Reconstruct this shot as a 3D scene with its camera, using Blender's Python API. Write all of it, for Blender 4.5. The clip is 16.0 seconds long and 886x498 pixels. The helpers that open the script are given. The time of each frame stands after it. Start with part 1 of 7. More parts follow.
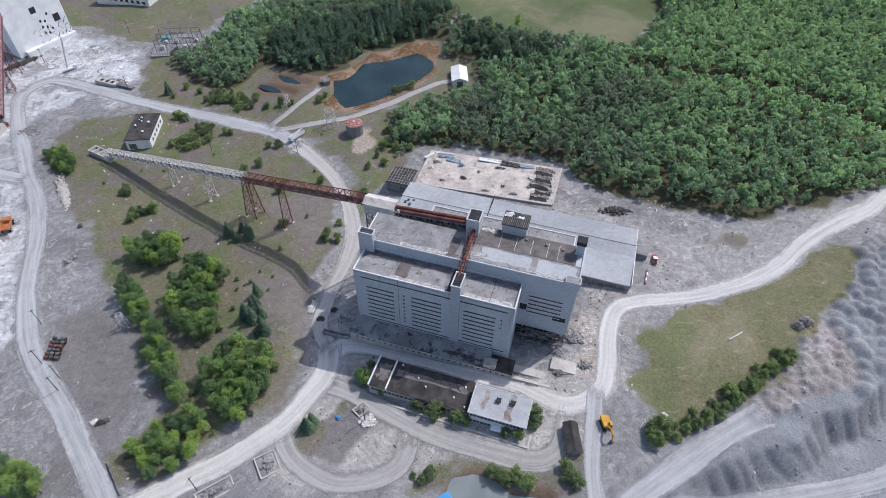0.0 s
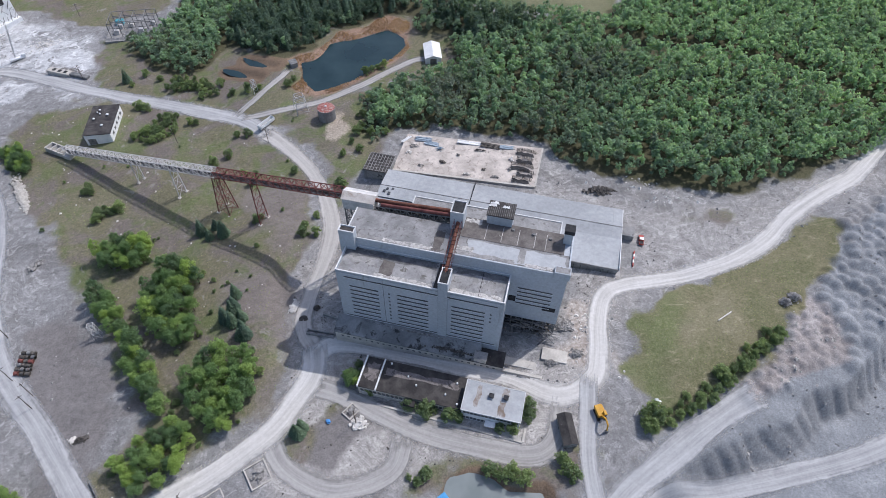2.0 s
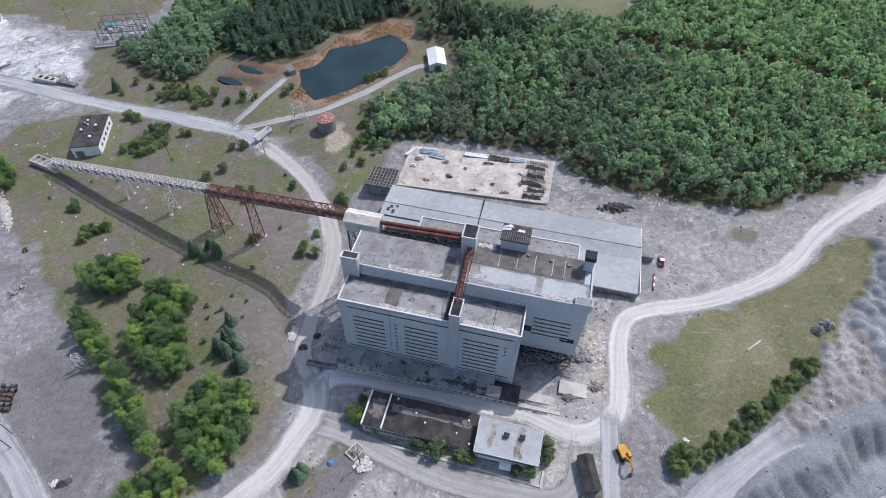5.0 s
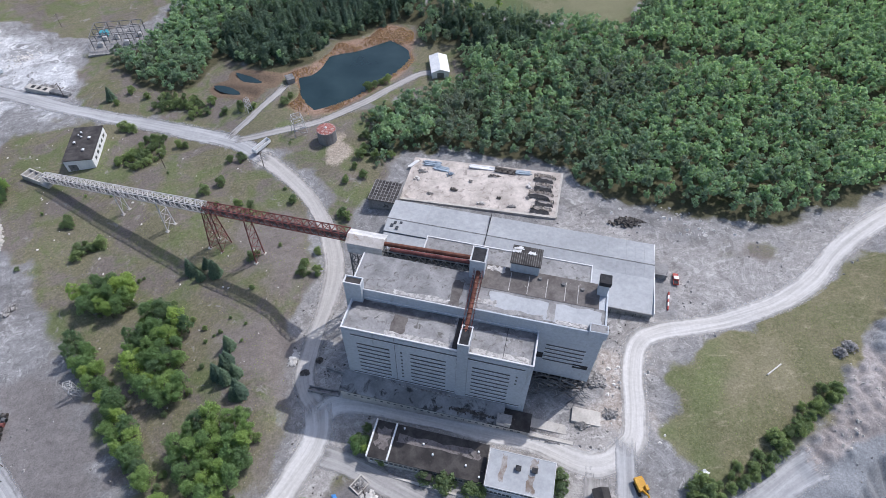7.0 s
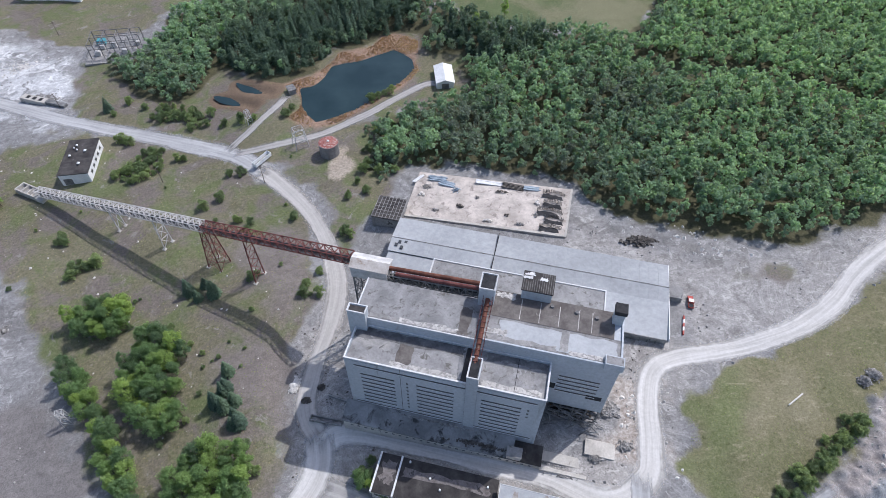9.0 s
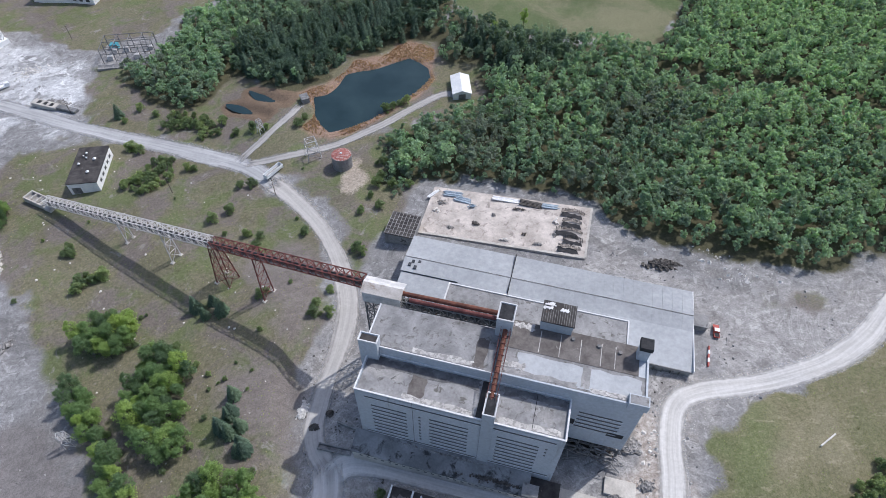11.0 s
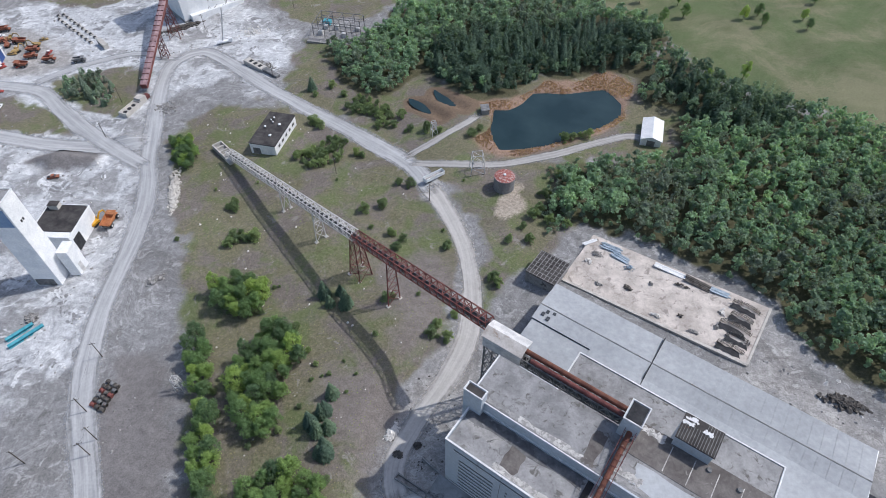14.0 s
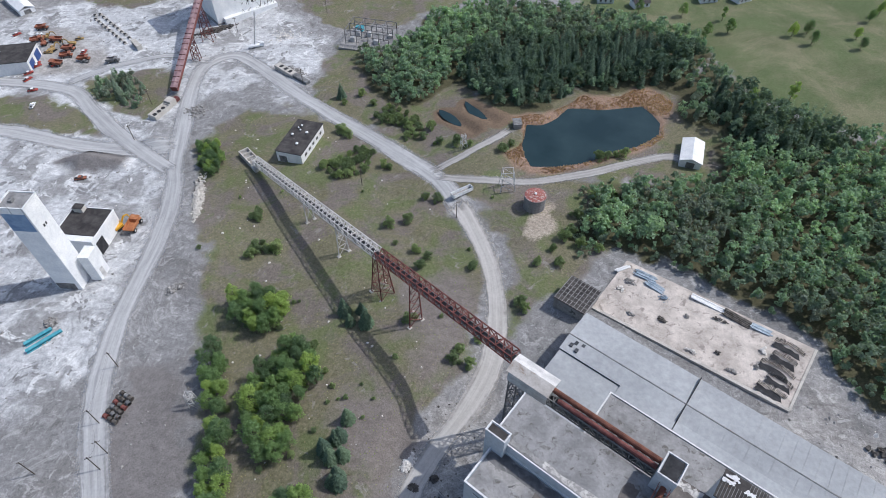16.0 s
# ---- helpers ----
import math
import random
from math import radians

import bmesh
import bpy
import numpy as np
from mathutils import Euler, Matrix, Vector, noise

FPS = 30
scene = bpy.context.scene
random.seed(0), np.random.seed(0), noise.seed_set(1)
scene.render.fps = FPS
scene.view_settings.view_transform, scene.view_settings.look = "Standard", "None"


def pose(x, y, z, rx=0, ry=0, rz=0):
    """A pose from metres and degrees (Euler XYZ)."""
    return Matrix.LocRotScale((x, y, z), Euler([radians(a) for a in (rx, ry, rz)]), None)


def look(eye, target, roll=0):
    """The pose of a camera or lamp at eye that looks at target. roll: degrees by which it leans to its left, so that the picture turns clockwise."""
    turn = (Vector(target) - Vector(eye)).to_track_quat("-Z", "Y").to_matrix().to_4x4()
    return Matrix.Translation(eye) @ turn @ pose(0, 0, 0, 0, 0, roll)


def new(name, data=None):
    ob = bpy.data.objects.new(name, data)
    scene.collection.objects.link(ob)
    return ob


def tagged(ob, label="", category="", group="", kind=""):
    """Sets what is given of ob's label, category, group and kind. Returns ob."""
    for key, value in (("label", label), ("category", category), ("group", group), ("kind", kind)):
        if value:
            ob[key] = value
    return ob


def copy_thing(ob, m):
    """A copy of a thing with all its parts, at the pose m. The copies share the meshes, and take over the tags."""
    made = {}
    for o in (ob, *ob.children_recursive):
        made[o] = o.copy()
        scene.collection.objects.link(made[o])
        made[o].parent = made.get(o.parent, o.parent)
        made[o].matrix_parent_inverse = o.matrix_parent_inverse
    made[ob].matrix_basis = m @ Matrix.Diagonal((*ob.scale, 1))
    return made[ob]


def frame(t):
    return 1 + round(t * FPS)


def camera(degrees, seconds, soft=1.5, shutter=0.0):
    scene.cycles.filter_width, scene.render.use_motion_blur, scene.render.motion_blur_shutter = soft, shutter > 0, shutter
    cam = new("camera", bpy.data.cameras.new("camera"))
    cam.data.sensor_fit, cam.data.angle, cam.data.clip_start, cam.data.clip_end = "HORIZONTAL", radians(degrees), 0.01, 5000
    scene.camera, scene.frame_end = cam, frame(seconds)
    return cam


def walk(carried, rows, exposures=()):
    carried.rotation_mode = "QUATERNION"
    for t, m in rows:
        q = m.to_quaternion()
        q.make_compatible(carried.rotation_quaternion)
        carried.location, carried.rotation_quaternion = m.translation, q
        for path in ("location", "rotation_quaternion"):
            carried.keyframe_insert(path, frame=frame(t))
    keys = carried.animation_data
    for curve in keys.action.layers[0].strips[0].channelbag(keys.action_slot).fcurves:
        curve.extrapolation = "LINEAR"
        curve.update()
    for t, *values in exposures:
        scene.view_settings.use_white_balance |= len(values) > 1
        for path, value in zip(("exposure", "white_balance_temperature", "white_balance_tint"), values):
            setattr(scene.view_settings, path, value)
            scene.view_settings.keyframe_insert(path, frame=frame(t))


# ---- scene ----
cam = camera(74.0, 16.0, soft=0.65)
PATH = [
    (0, (-5.716, -4.856, 186.223), (-5.584, -3.479, 184.779), 1.1),
    (0.5, (-5.957, -1.969, 187.18), (-5.83, -0.643, 185.689), 1.1),
    (1, (-5.916, 1.486, 187.975), (-5.791, 2.788, 186.462), 0.9),
    (1.5, (-6.505, 3.582, 187.38), (-6.335, 4.88, 185.868), 1.0),
    (2, (-7.169, 6.335, 187.083), (-6.967, 7.626, 185.569), 1.0),
    (2.5, (-7.273, 9.046, 186.002), (-7.069, 10.337, 184.487), 1.0),
    (3, (-7.554, 11.865, 185.212), (-7.351, 13.155, 183.697), 1.0),
    (3.5, (-8.288, 14.569, 184.411), (-8.081, 15.858, 182.896), 1.1),
    (4, (-8.567, 17.233, 183.329), (-8.357, 18.523, 181.815), 1.2),
    (6.5, (-9.192, 31.973, 181.542), (-8.984, 33.252, 180.019), 0.9),
    (7, (-9.286, 34.689, 181.219), (-9.078, 35.968, 179.696), 0.8),
    (7.5, (-9.441, 37.331, 181.19), (-9.233, 38.611, 179.667), 0.8),
    (8, (-9.573, 40.356, 181.148), (-9.365, 41.633, 179.623), 0.8),
    (8.5, (-9.547, 42.985, 180.803), (-9.341, 44.264, 179.28), 0.7),
    (9, (-9.763, 45.503, 180.075), (-9.557, 46.785, 178.554), 0.8),
    (9.2, (-10.165, 47.193, 180.157), (-9.953, 48.471, 178.633), 0.8),
    (11.3, (-9.951, 58.049, 178.884), (-9.803, 59.34, 177.363), 0.6),
    (11.5, (-9.843, 59.3, 178.584), (-9.726, 60.596, 177.065), 0.6),
    (12, (-9.543, 62.424, 177.451), (-9.519, 63.729, 175.935), 0.5),
    (12.5, (-9.01, 65.59, 176.412), (-9.113, 66.895, 174.899), 0.3),
    (13, (-9.082, 68.997, 175.51), (-9.304, 70.29, 174.0), 0.2),
    (13.5, (-9.572, 71.849, 174.902), (-9.855, 73.13, 173.393), 0.2),
    (14, (-10.313, 74.325, 174.624), (-10.621, 75.602, 173.116), 0.2),
    (14.5, (-11.306, 76.869, 174.189), (-11.626, 78.144, 172.681), 0.1),
    (15, (-12.125, 79.107, 173.771), (-12.458, 80.38, 172.266), 0.0),
    (15.5, (-12.847, 81.695, 173.577), (-13.199, 82.964, 172.072), -0.1),
    (16, (-13.558, 84.017, 172.757), (-13.947, 85.28, 171.255), -0.2),
]
walk(cam, [(t, look(eye, target, roll)) for t, eye, target, roll in PATH], [(0, -0.05, 6400, 14), (8, 0.05, 6350, 14), (16, -0.1, 6420, 11)])

# ---- light ----
world = bpy.data.worlds.new("sky")
scene.world = world
world.use_nodes = True
wn = world.node_tree.nodes
sky = wn.new("ShaderNodeTexSky")
sky.sky_type, sky.sun_disc = "NISHITA", False
SUN_TO = Vector((0.87, 0.49, 1.34)).normalized()
sky.sun_elevation = math.asin(SUN_TO.z)
sky.sun_rotation = math.atan2(SUN_TO.x, SUN_TO.y)
sky.dust_density = 2.0
world.node_tree.links.new(sky.outputs[0], wn["Background"].inputs[0])
wn["Background"].inputs[1].default_value = 0.165
sun_data = bpy.data.lights.new("sun", "SUN")
sun_data.energy, sun_data.angle, sun_data.color = 3.15, radians(0.6), (1.0, 0.98, 0.955)
sun_ob = new("sun", sun_data)
sun_ob.matrix_world = look(SUN_TO * 400, (0, 0, 0))

# ---- materials ----
def nodes_of(name, rough=0.9, metal=0.0, spec=0.3):
    m = bpy.data.materials.new(name)
    m.use_nodes = True
    nt = m.node_tree
    b = nt.nodes["Principled BSDF"]
    b.inputs["Roughness"].default_value = rough
    b.inputs["Metallic"].default_value = metal
    b.inputs["Specular IOR Level"].default_value = spec
    return m, nt, b


def noise_node(nt, scale, detail=4.0, rough=0.55, warp=0.0, stretch=None):
    geo = nt.nodes.new("ShaderNodeNewGeometry")
    n = nt.nodes.new("ShaderNodeTexNoise")
    n.inputs["Scale"].default_value = scale
    n.inputs["Detail"].default_value = detail
    n.inputs["Roughness"].default_value = rough
    n.inputs["Distortion"].default_value = warp
    if stretch:
        mp = nt.nodes.new("ShaderNodeMapping")
        mp.inputs["Rotation"].default_value = (0, 0, stretch[3] if len(stretch) > 3 else 0)
        mp.inputs["Scale"].default_value = stretch[:3]
        nt.links.new(geo.outputs["Position"], mp.inputs["Vector"])
        nt.links.new(mp.outputs[0], n.inputs["Vector"])
    else:
        nt.links.new(geo.outputs["Position"], n.inputs["Vector"])
    return n.outputs["Fac"]


def ramp(nt, fac, stops):
    r = nt.nodes.new("ShaderNodeValToRGB")
    el = r.color_ramp.elements
    while len(el) < len(stops):
        el.new(0.5)
    for e, (p, c) in zip(el, stops):
        e.position = p
        e.color = (*c, 1) if len(c) == 3 else c
    nt.links.new(fac, r.inputs[0])
    return r.outputs[0]


def mix(nt, fac, a, b, mode="MIX"):
    m = nt.nodes.new("ShaderNodeMix")
    m.data_type, m.blend_type = "RGBA", mode
    for sock, v in ((m.inputs[0], fac), (m.inputs[6], a), (m.inputs[7], b)):
        if isinstance(v, (int, float)):
            sock.default_value = v
        elif isinstance(v, tuple):
            sock.default_value = (*v, 1)
        else:
            nt.links.new(v, sock)
    return m.outputs[2]


def calc(nt, op, a, b=0.0, clamp=False):
    m = nt.nodes.new("ShaderNodeMath")
    m.operation, m.use_clamp = op, clamp
    for sock, v in ((m.inputs[0], a), (m.inputs[1], b)):
        if isinstance(v, (int, float)):
            sock.default_value = v
        else:
            nt.links.new(v, sock)
    return m.outputs[0]


def bump(nt, b, height, strength, dist):
    bm_ = nt.nodes.new("ShaderNodeBump")
    bm_.inputs["Strength"].default_value = strength
    bm_.inputs["Distance"].default_value = dist
    nt.links.new(height, bm_.inputs["Height"])
    nt.links.new(bm_.outputs[0], b.inputs["Normal"])


def grey(v, warm=0.0):
    return (v * (1 + warm), v, v * (1 - warm))


def surface(name, lo, hi, big=0.15, fine=2.5, rough=0.85, metal=0.0, spec=0.3, stain=None, stain_at=0.62, stain_scale=0.3, stretch=None, bumpy=0.3, bump_dist=0.05, spread=0.15):
    """Two-scale surface: broad tone between lo and hi, fine grain, and stains with a shape of their own."""
    m, nt, b = nodes_of(name, rough, metal, spec)
    c = ramp(nt, noise_node(nt, big, 5, 0.6, 0.3, stretch), [(0.36, lo), (0.64, hi)])
    f = noise_node(nt, fine, 4, 0.65)
    c = mix(nt, 1.0, c, ramp(nt, f, [(0.3, grey(1 - spread)), (0.7, grey(1 + spread * 0.6))]), "MULTIPLY")
    if stain:
        s = ramp(nt, noise_node(nt, stain_scale, 6, 0.65, 0.6, stretch), [(stain_at, (0, 0, 0)), (stain_at + 0.09, (1, 1, 1))])
        c = mix(nt, s, c, stain)
    oi = nt.nodes.new("ShaderNodeObjectInfo")
    v = calc(nt, "ADD", calc(nt, "MULTIPLY", oi.outputs["Random"], 0.14), 0.93)
    cm = nt.nodes.new("ShaderNodeVectorMath")
    cm.operation = "SCALE"
    nt.links.new(c, cm.inputs[0])
    nt.links.new(v, cm.inputs["Scale"])
    nt.links.new(cm.outputs[0], b.inputs["Base Color"])
    bump(nt, b, f, bumpy, bump_dist)
    return m


M_WALL = surface("pale_blue_panel_wall", (0.385, 0.43, 0.475), (0.46, 0.50, 0.545), 0.08, 1.2, 0.6, stain=(0.30, 0.32, 0.335), stain_at=0.60, stretch=(1, 1, 0.12), bumpy=0.05)
M_WHITE = surface("white_painted_metal", (0.68, 0.70, 0.72), (0.82, 0.83, 0.83), 0.2, 2, 0.5, stain=(0.45, 0.43, 0.40), stain_at=0.70, bumpy=0.05)
M_ROOF = surface("weathered_roof_felt", (0.195, 0.196, 0.20), (0.32, 0.321, 0.325), 0.22, 1.6, 0.9, stain=(0.13, 0.125, 0.12), stain_at=0.56, stain_scale=0.45, bumpy=0.2)
M_ROOF_DARK = surface("dark_tar_roof", (0.03, 0.028, 0.029), (0.075, 0.07, 0.068), 0.25, 1.5, 0.85, stain=(0.19, 0.18, 0.175), stain_at=0.68, stain_scale=0.35, bumpy=0.2)
M_ROOF_LONG = surface("grey_metal_roof", (0.30, 0.32, 0.34), (0.375, 0.395, 0.415), 0.05, 0.6, 0.65, stain=(0.22, 0.23, 0.24), stain_at=0.68, stain_scale=0.12, stretch=(1, 1, 1), bumpy=0.08)
M_TAR = surface("brown_tar_roof", (0.095, 0.086, 0.082), (0.165, 0.152, 0.145), 0.3, 1.5, 0.9, stain=(0.25, 0.24, 0.23), stain_at=0.62, stain_scale=0.5, bumpy=0.2)
M_ROOFDUST = surface("patchy_roof_dust", (0.38, 0.37, 0.36), (0.56, 0.55, 0.53), 0.5, 3, 0.95, stain=(0.27, 0.265, 0.26), stain_at=0.48, stain_scale=0.8, bumpy=0.2)
# Dark roof felt: tar stain plus the upper wall's shadow, put into the colour.
M_STAINSHADE = surface("stain_and_shade_felt", (0.10, 0.10, 0.105), (0.20, 0.20, 0.205), 0.3, 1.8, 0.8, stain=(0.27, 0.27, 0.27), stain_at=0.58, stain_scale=0.6, bumpy=0.2)
M_COPING = surface("chalky_coping", (0.55, 0.56, 0.57), (0.70, 0.71, 0.72), 0.6, 3, 0.7, stain=(0.35, 0.34, 0.33), stain_at=0.62, bumpy=0.05)
M_DRIFT = surface("white_dust_drift", (0.55, 0.53, 0.50), (0.72, 0.70, 0.67), 0.5, 3, 0.95, bumpy=0.3)
# Near-black: unlit depth painted into openings, and plain black joints, roofs and belts.
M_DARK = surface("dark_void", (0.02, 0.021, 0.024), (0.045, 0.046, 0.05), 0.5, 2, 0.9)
M_GLASS = surface("dark_window_strip", (0.025, 0.03, 0.036), (0.06, 0.065, 0.075), 0.4, 2, 0.35, spec=0.5)
M_STEEL = surface("weathered_grey_steel", (0.12, 0.125, 0.13), (0.26, 0.26, 0.26), 0.5, 3, 0.7, 0.3, stain=(0.14, 0.075, 0.045), stain_at=0.6)
M_PALESTEEL = surface("pale_grey_painted_steel", (0.44, 0.44, 0.44), (0.64, 0.63, 0.62), 0.4, 3, 0.65, 0.1, stain=(0.22, 0.12, 0.08), stain_at=0.63)
M_RUST = surface("rusty_maroon_steel", (0.10, 0.035, 0.034), (0.22, 0.085, 0.075), 0.4, 3, 0.8, 0.1, stain=(0.09, 0.06, 0.05), stain_at=0.62)
M_RUSTPIPE = surface("orange_rust_cover", (0.10, 0.042, 0.03), (0.20, 0.085, 0.06), 0.4, 3, 0.85, stain=(0.30, 0.24, 0.20), stain_at=0.62)
M_CONC = surface("pale_concrete", (0.40, 0.38, 0.35), (0.54, 0.52, 0.48), 0.2, 2.0, 0.9, stain=(0.22, 0.20, 0.18), stain_at=0.62, bumpy=0.2)
M_DIRTYCONC = surface("dirty_concrete", (0.20, 0.20, 0.20), (0.34, 0.335, 0.33), 0.3, 2.0, 0.9, stain=(0.10, 0.10, 0.10), stain_at=0.58, bumpy=0.3)
M_PAD = surface("demolition_slab_dust", (0.36, 0.325, 0.295), (0.58, 0.53, 0.485), 0.16, 1.8, 0.95, stain=(0.27, 0.24, 0.22), stain_at=0.55, stain_scale=0.35, bumpy=0.4)
M_RUBBLE = surface("broken_concrete_rubble", (0.16, 0.155, 0.15), (0.38, 0.37, 0.36), 0.8, 3, 0.95, bumpy=0.4)
M_DARKRUBBLE = surface("dark_debris", (0.05, 0.045, 0.042), (0.14, 0.13, 0.12), 0.8, 3, 0.95)
M_WATER, _nt, _b = nodes_of("dark_pond_water", 0.12, 0, 0.35)
_c = ramp(_nt, noise_node(_nt, 0.06, 4, 0.5), [(0.35, (0.010, 0.027, 0.032)), (0.7, (0.022, 0.045, 0.05))])
_nt.links.new(_c, _b.inputs["Base Color"])
bump(_nt, _b, noise_node(_nt, 1.2, 3), 0.08, 0.05)
M_WATER_PALE, _nt, _b = nodes_of("milky_settling_pond_water", 0.12, 0, 0.5)
_c = ramp(_nt, noise_node(_nt, 0.1, 4, 0.5), [(0.35, (0.16, 0.19, 0.19)), (0.7, (0.23, 0.26, 0.26))])
_nt.links.new(_c, _b.inputs["Base Color"])
M_BARK = surface("bark", (0.07, 0.055, 0.04), (0.13, 0.105, 0.08), 1.0, 6, 0.95)
M_POLE = surface("creosoted_pole", (0.07, 0.055, 0.045), (0.12, 0.10, 0.085), 1.0, 6, 0.95)
M_YELLOW = surface("yellow_machine_paint", (0.50, 0.25, 0.02), (0.62, 0.34, 0.04), 0.6, 3, 0.55)
M_ORANGE = surface("rusty_orange_tipper", (0.32, 0.12, 0.05), (0.48, 0.20, 0.09), 0.6, 3, 0.7, stain=(0.5, 0.40, 0.33), stain_at=0.62)
M_RED = surface("faded_red_paint", (0.30, 0.04, 0.035), (0.45, 0.09, 0.07), 0.6, 3, 0.5)
M_TANKTOP = surface("peeling_red_tank_roof", (0.24, 0.075, 0.065), (0.36, 0.14, 0.12), 0.8, 2, 0.8, stain=(0.45, 0.40, 0.38), stain_at=0.52, stain_scale=1.1)
M_TANK = surface("grey_tank_steel", (0.20, 0.20, 0.21), (0.30, 0.30, 0.31), 0.5, 2, 0.6, 0.2, stain=(0.17, 0.09, 0.06), stain_at=0.66, stretch=(1, 1, 0.2))
M_BLUE = surface("blue_door_paint", (0.02, 0.06, 0.22), (0.04, 0.10, 0.32), 0.6, 2, 0.5)
M_TEAL = surface("teal_painted_steel", (0.04, 0.25, 0.32), (0.10, 0.38, 0.45), 0.6, 2, 0.5)
M_RUBBER = surface("black_rubber", (0.015, 0.015, 0.016), (0.035, 0.035, 0.036), 1, 4, 0.8)


def leaf_material(name, dark, mid, light, attr):
    """Foliage: a tone for each tree (attr, or the object's own), and a small change from leaf clump to leaf clump."""
    m, nt, b = nodes_of(name, 0.75, 0, 0.2)
    geo = nt.nodes.new("ShaderNodeNewGeometry")
    if attr:
        a = nt.nodes.new("ShaderNodeAttribute")
        a.attribute_name = "tint"
        t = a.outputs["Fac"]
    else:
        t = nt.nodes.new("ShaderNodeObjectInfo").outputs["Random"]
    c = ramp(nt, t, [(0.0, dark), (0.5, mid), (1.0, light)])
    v = ramp(nt, geo.outputs["Random Per Island"], [(0.0, grey(0.75)), (1.0, grey(1.25))])
    col = mix(nt, 1.0, c, v, "MULTIPLY")
    nt.links.new(col, b.inputs["Base Color"])
    tl = nt.nodes.new("ShaderNodeBsdfTranslucent")
    nt.links.new(mix(nt, 1.0, col, (1.25, 1.2, 0.7), "MULTIPLY"), tl.inputs["Color"])
    ms = nt.nodes.new("ShaderNodeMixShader")
    ms.inputs[0].default_value = 0.5
    nt.links.new(b.outputs[0], ms.inputs[1])
    nt.links.new(tl.outputs[0], ms.inputs[2])
    nt.links.new(ms.outputs[0], nt.nodes["Material Output"].inputs["Surface"])
    return m


M_LEAF = leaf_material("broad_leaves", (0.13, 0.205, 0.12), (0.20, 0.315, 0.14), (0.35, 0.475, 0.15), False)
M_BUSH = leaf_material("shrub_leaves", (0.155, 0.215, 0.125), (0.205, 0.28, 0.145), (0.29, 0.375, 0.18), False)
# Paler and bluer than the leaves: distance haze is put into these tones.
M_FOREST = leaf_material("hazed_forest_leaves", (0.22, 0.27, 0.23), (0.265, 0.39, 0.28), (0.38, 0.54, 0.355), True)
M_NEEDLE = leaf_material("conifer_needles", (0.10, 0.16, 0.125), (0.14, 0.21, 0.155), (0.195, 0.28, 0.185), True)

# ---- ground ----
def gz(x, y):
    """Height of the land: it climbs gently to the east and lies level round the pond."""
    z = 35 * np.tanh(np.asarray(x, float) / 500)
    d = np.hypot((np.asarray(x, float) + 14) / 44, (np.asarray(y, float) - 317) / 40)
    w = np.clip((1.9 - d) / 0.9, 0, 1)
    w = w * w * (3 - 2 * w)
    return z * (1 - w) - 1.2 * w


def gzf(x, y):
    return float(gz(x, y))


def smooth_line(pts, step=2.0, closed=False):
    """A smooth run of points through the given ones (Catmull-Rom)."""
    p = [np.array(q, float) for q in pts]
    n = len(p)
    out = []
    for i in range(n if closed else n - 1):
        a, b = p[i], p[(i + 1) % n]
        a0 = p[i - 1] if (closed or i > 0) else a * 2 - b
        b1 = p[(i + 2) % n] if (closed or i + 2 < n) else b * 2 - a
        k = max(2, int(np.linalg.norm(b - a) / step))
        for j in range(k):
            t = j / k
            out.append(0.5 * (2 * a + (b - a0) * t + (2 * a0 - 5 * a + 4 * b - b1) * t * t + (3 * a - a0 - 3 * b + b1) * t ** 3))
    if not closed:
        out.append(p[-1])
    return np.array(out)


def signed_distance(poly, X, Y):
    """Distance to a closed outline, positive inside."""
    d = np.full(X.shape, 1e9)
    inside = np.zeros(X.shape, bool)
    n = len(poly)
    for i in range(n):
        (ax, ay), (bx, by) = poly[i], poly[(i + 1) % n]
        ex, ey = bx - ax, by - ay
        t = np.clip(((X - ax) * ex + (Y - ay) * ey) / (ex * ex + ey * ey + 1e-9), 0, 1)
        d = np.minimum(d, np.hypot(X - ax - t * ex, Y - ay - t * ey))
        with np.errstate(divide="ignore", invalid="ignore"):
            cross = ((ay > Y) != (by > Y)) & (X < ex * (Y - ay) / (by - ay + 1e-12) + ax)
        inside ^= cross
    return np.where(inside, d, -d)


SCRUB = [(-201, 272), (-193, 293), (-185, 302), (-163, 312), (-137, 303), (-100, 285), (-79, 272), (-64, 258), (-50, 241), (-41, 222), (-36, 206), (-35, 189), (-42, 174), (-47, 160), (-49, 149), (-46, 140), (-46, 131), (-44, 118), (-51, 107), (-59, 98), (-77, 90), (-93, 80), (-100, 79), (-108, 88), (-103, 98), (-95, 108), (-104, 128), (-118, 152), (-136, 173), (-152, 203), (-178, 240), (-190, 262)]
NORTH_SCRUB = [(-161, 318), (-164, 346), (-172, 376), (-130, 371), (-91, 354), (-55, 330), (-30, 353), (22, 371), (58, 362), (56, 345), (50, 300), (30, 288), (6, 292), (-31, 277), (-53, 274), (-75, 277), (-102, 293), (-133, 311)]
EAST_SCRUB = [(-71, 276), (-48, 276), (-17, 287), (5, 290), (6, 249), (-10, 227), (-18, 212), (-25, 200), (-28, 222), (-41, 246), (-58, 263)]
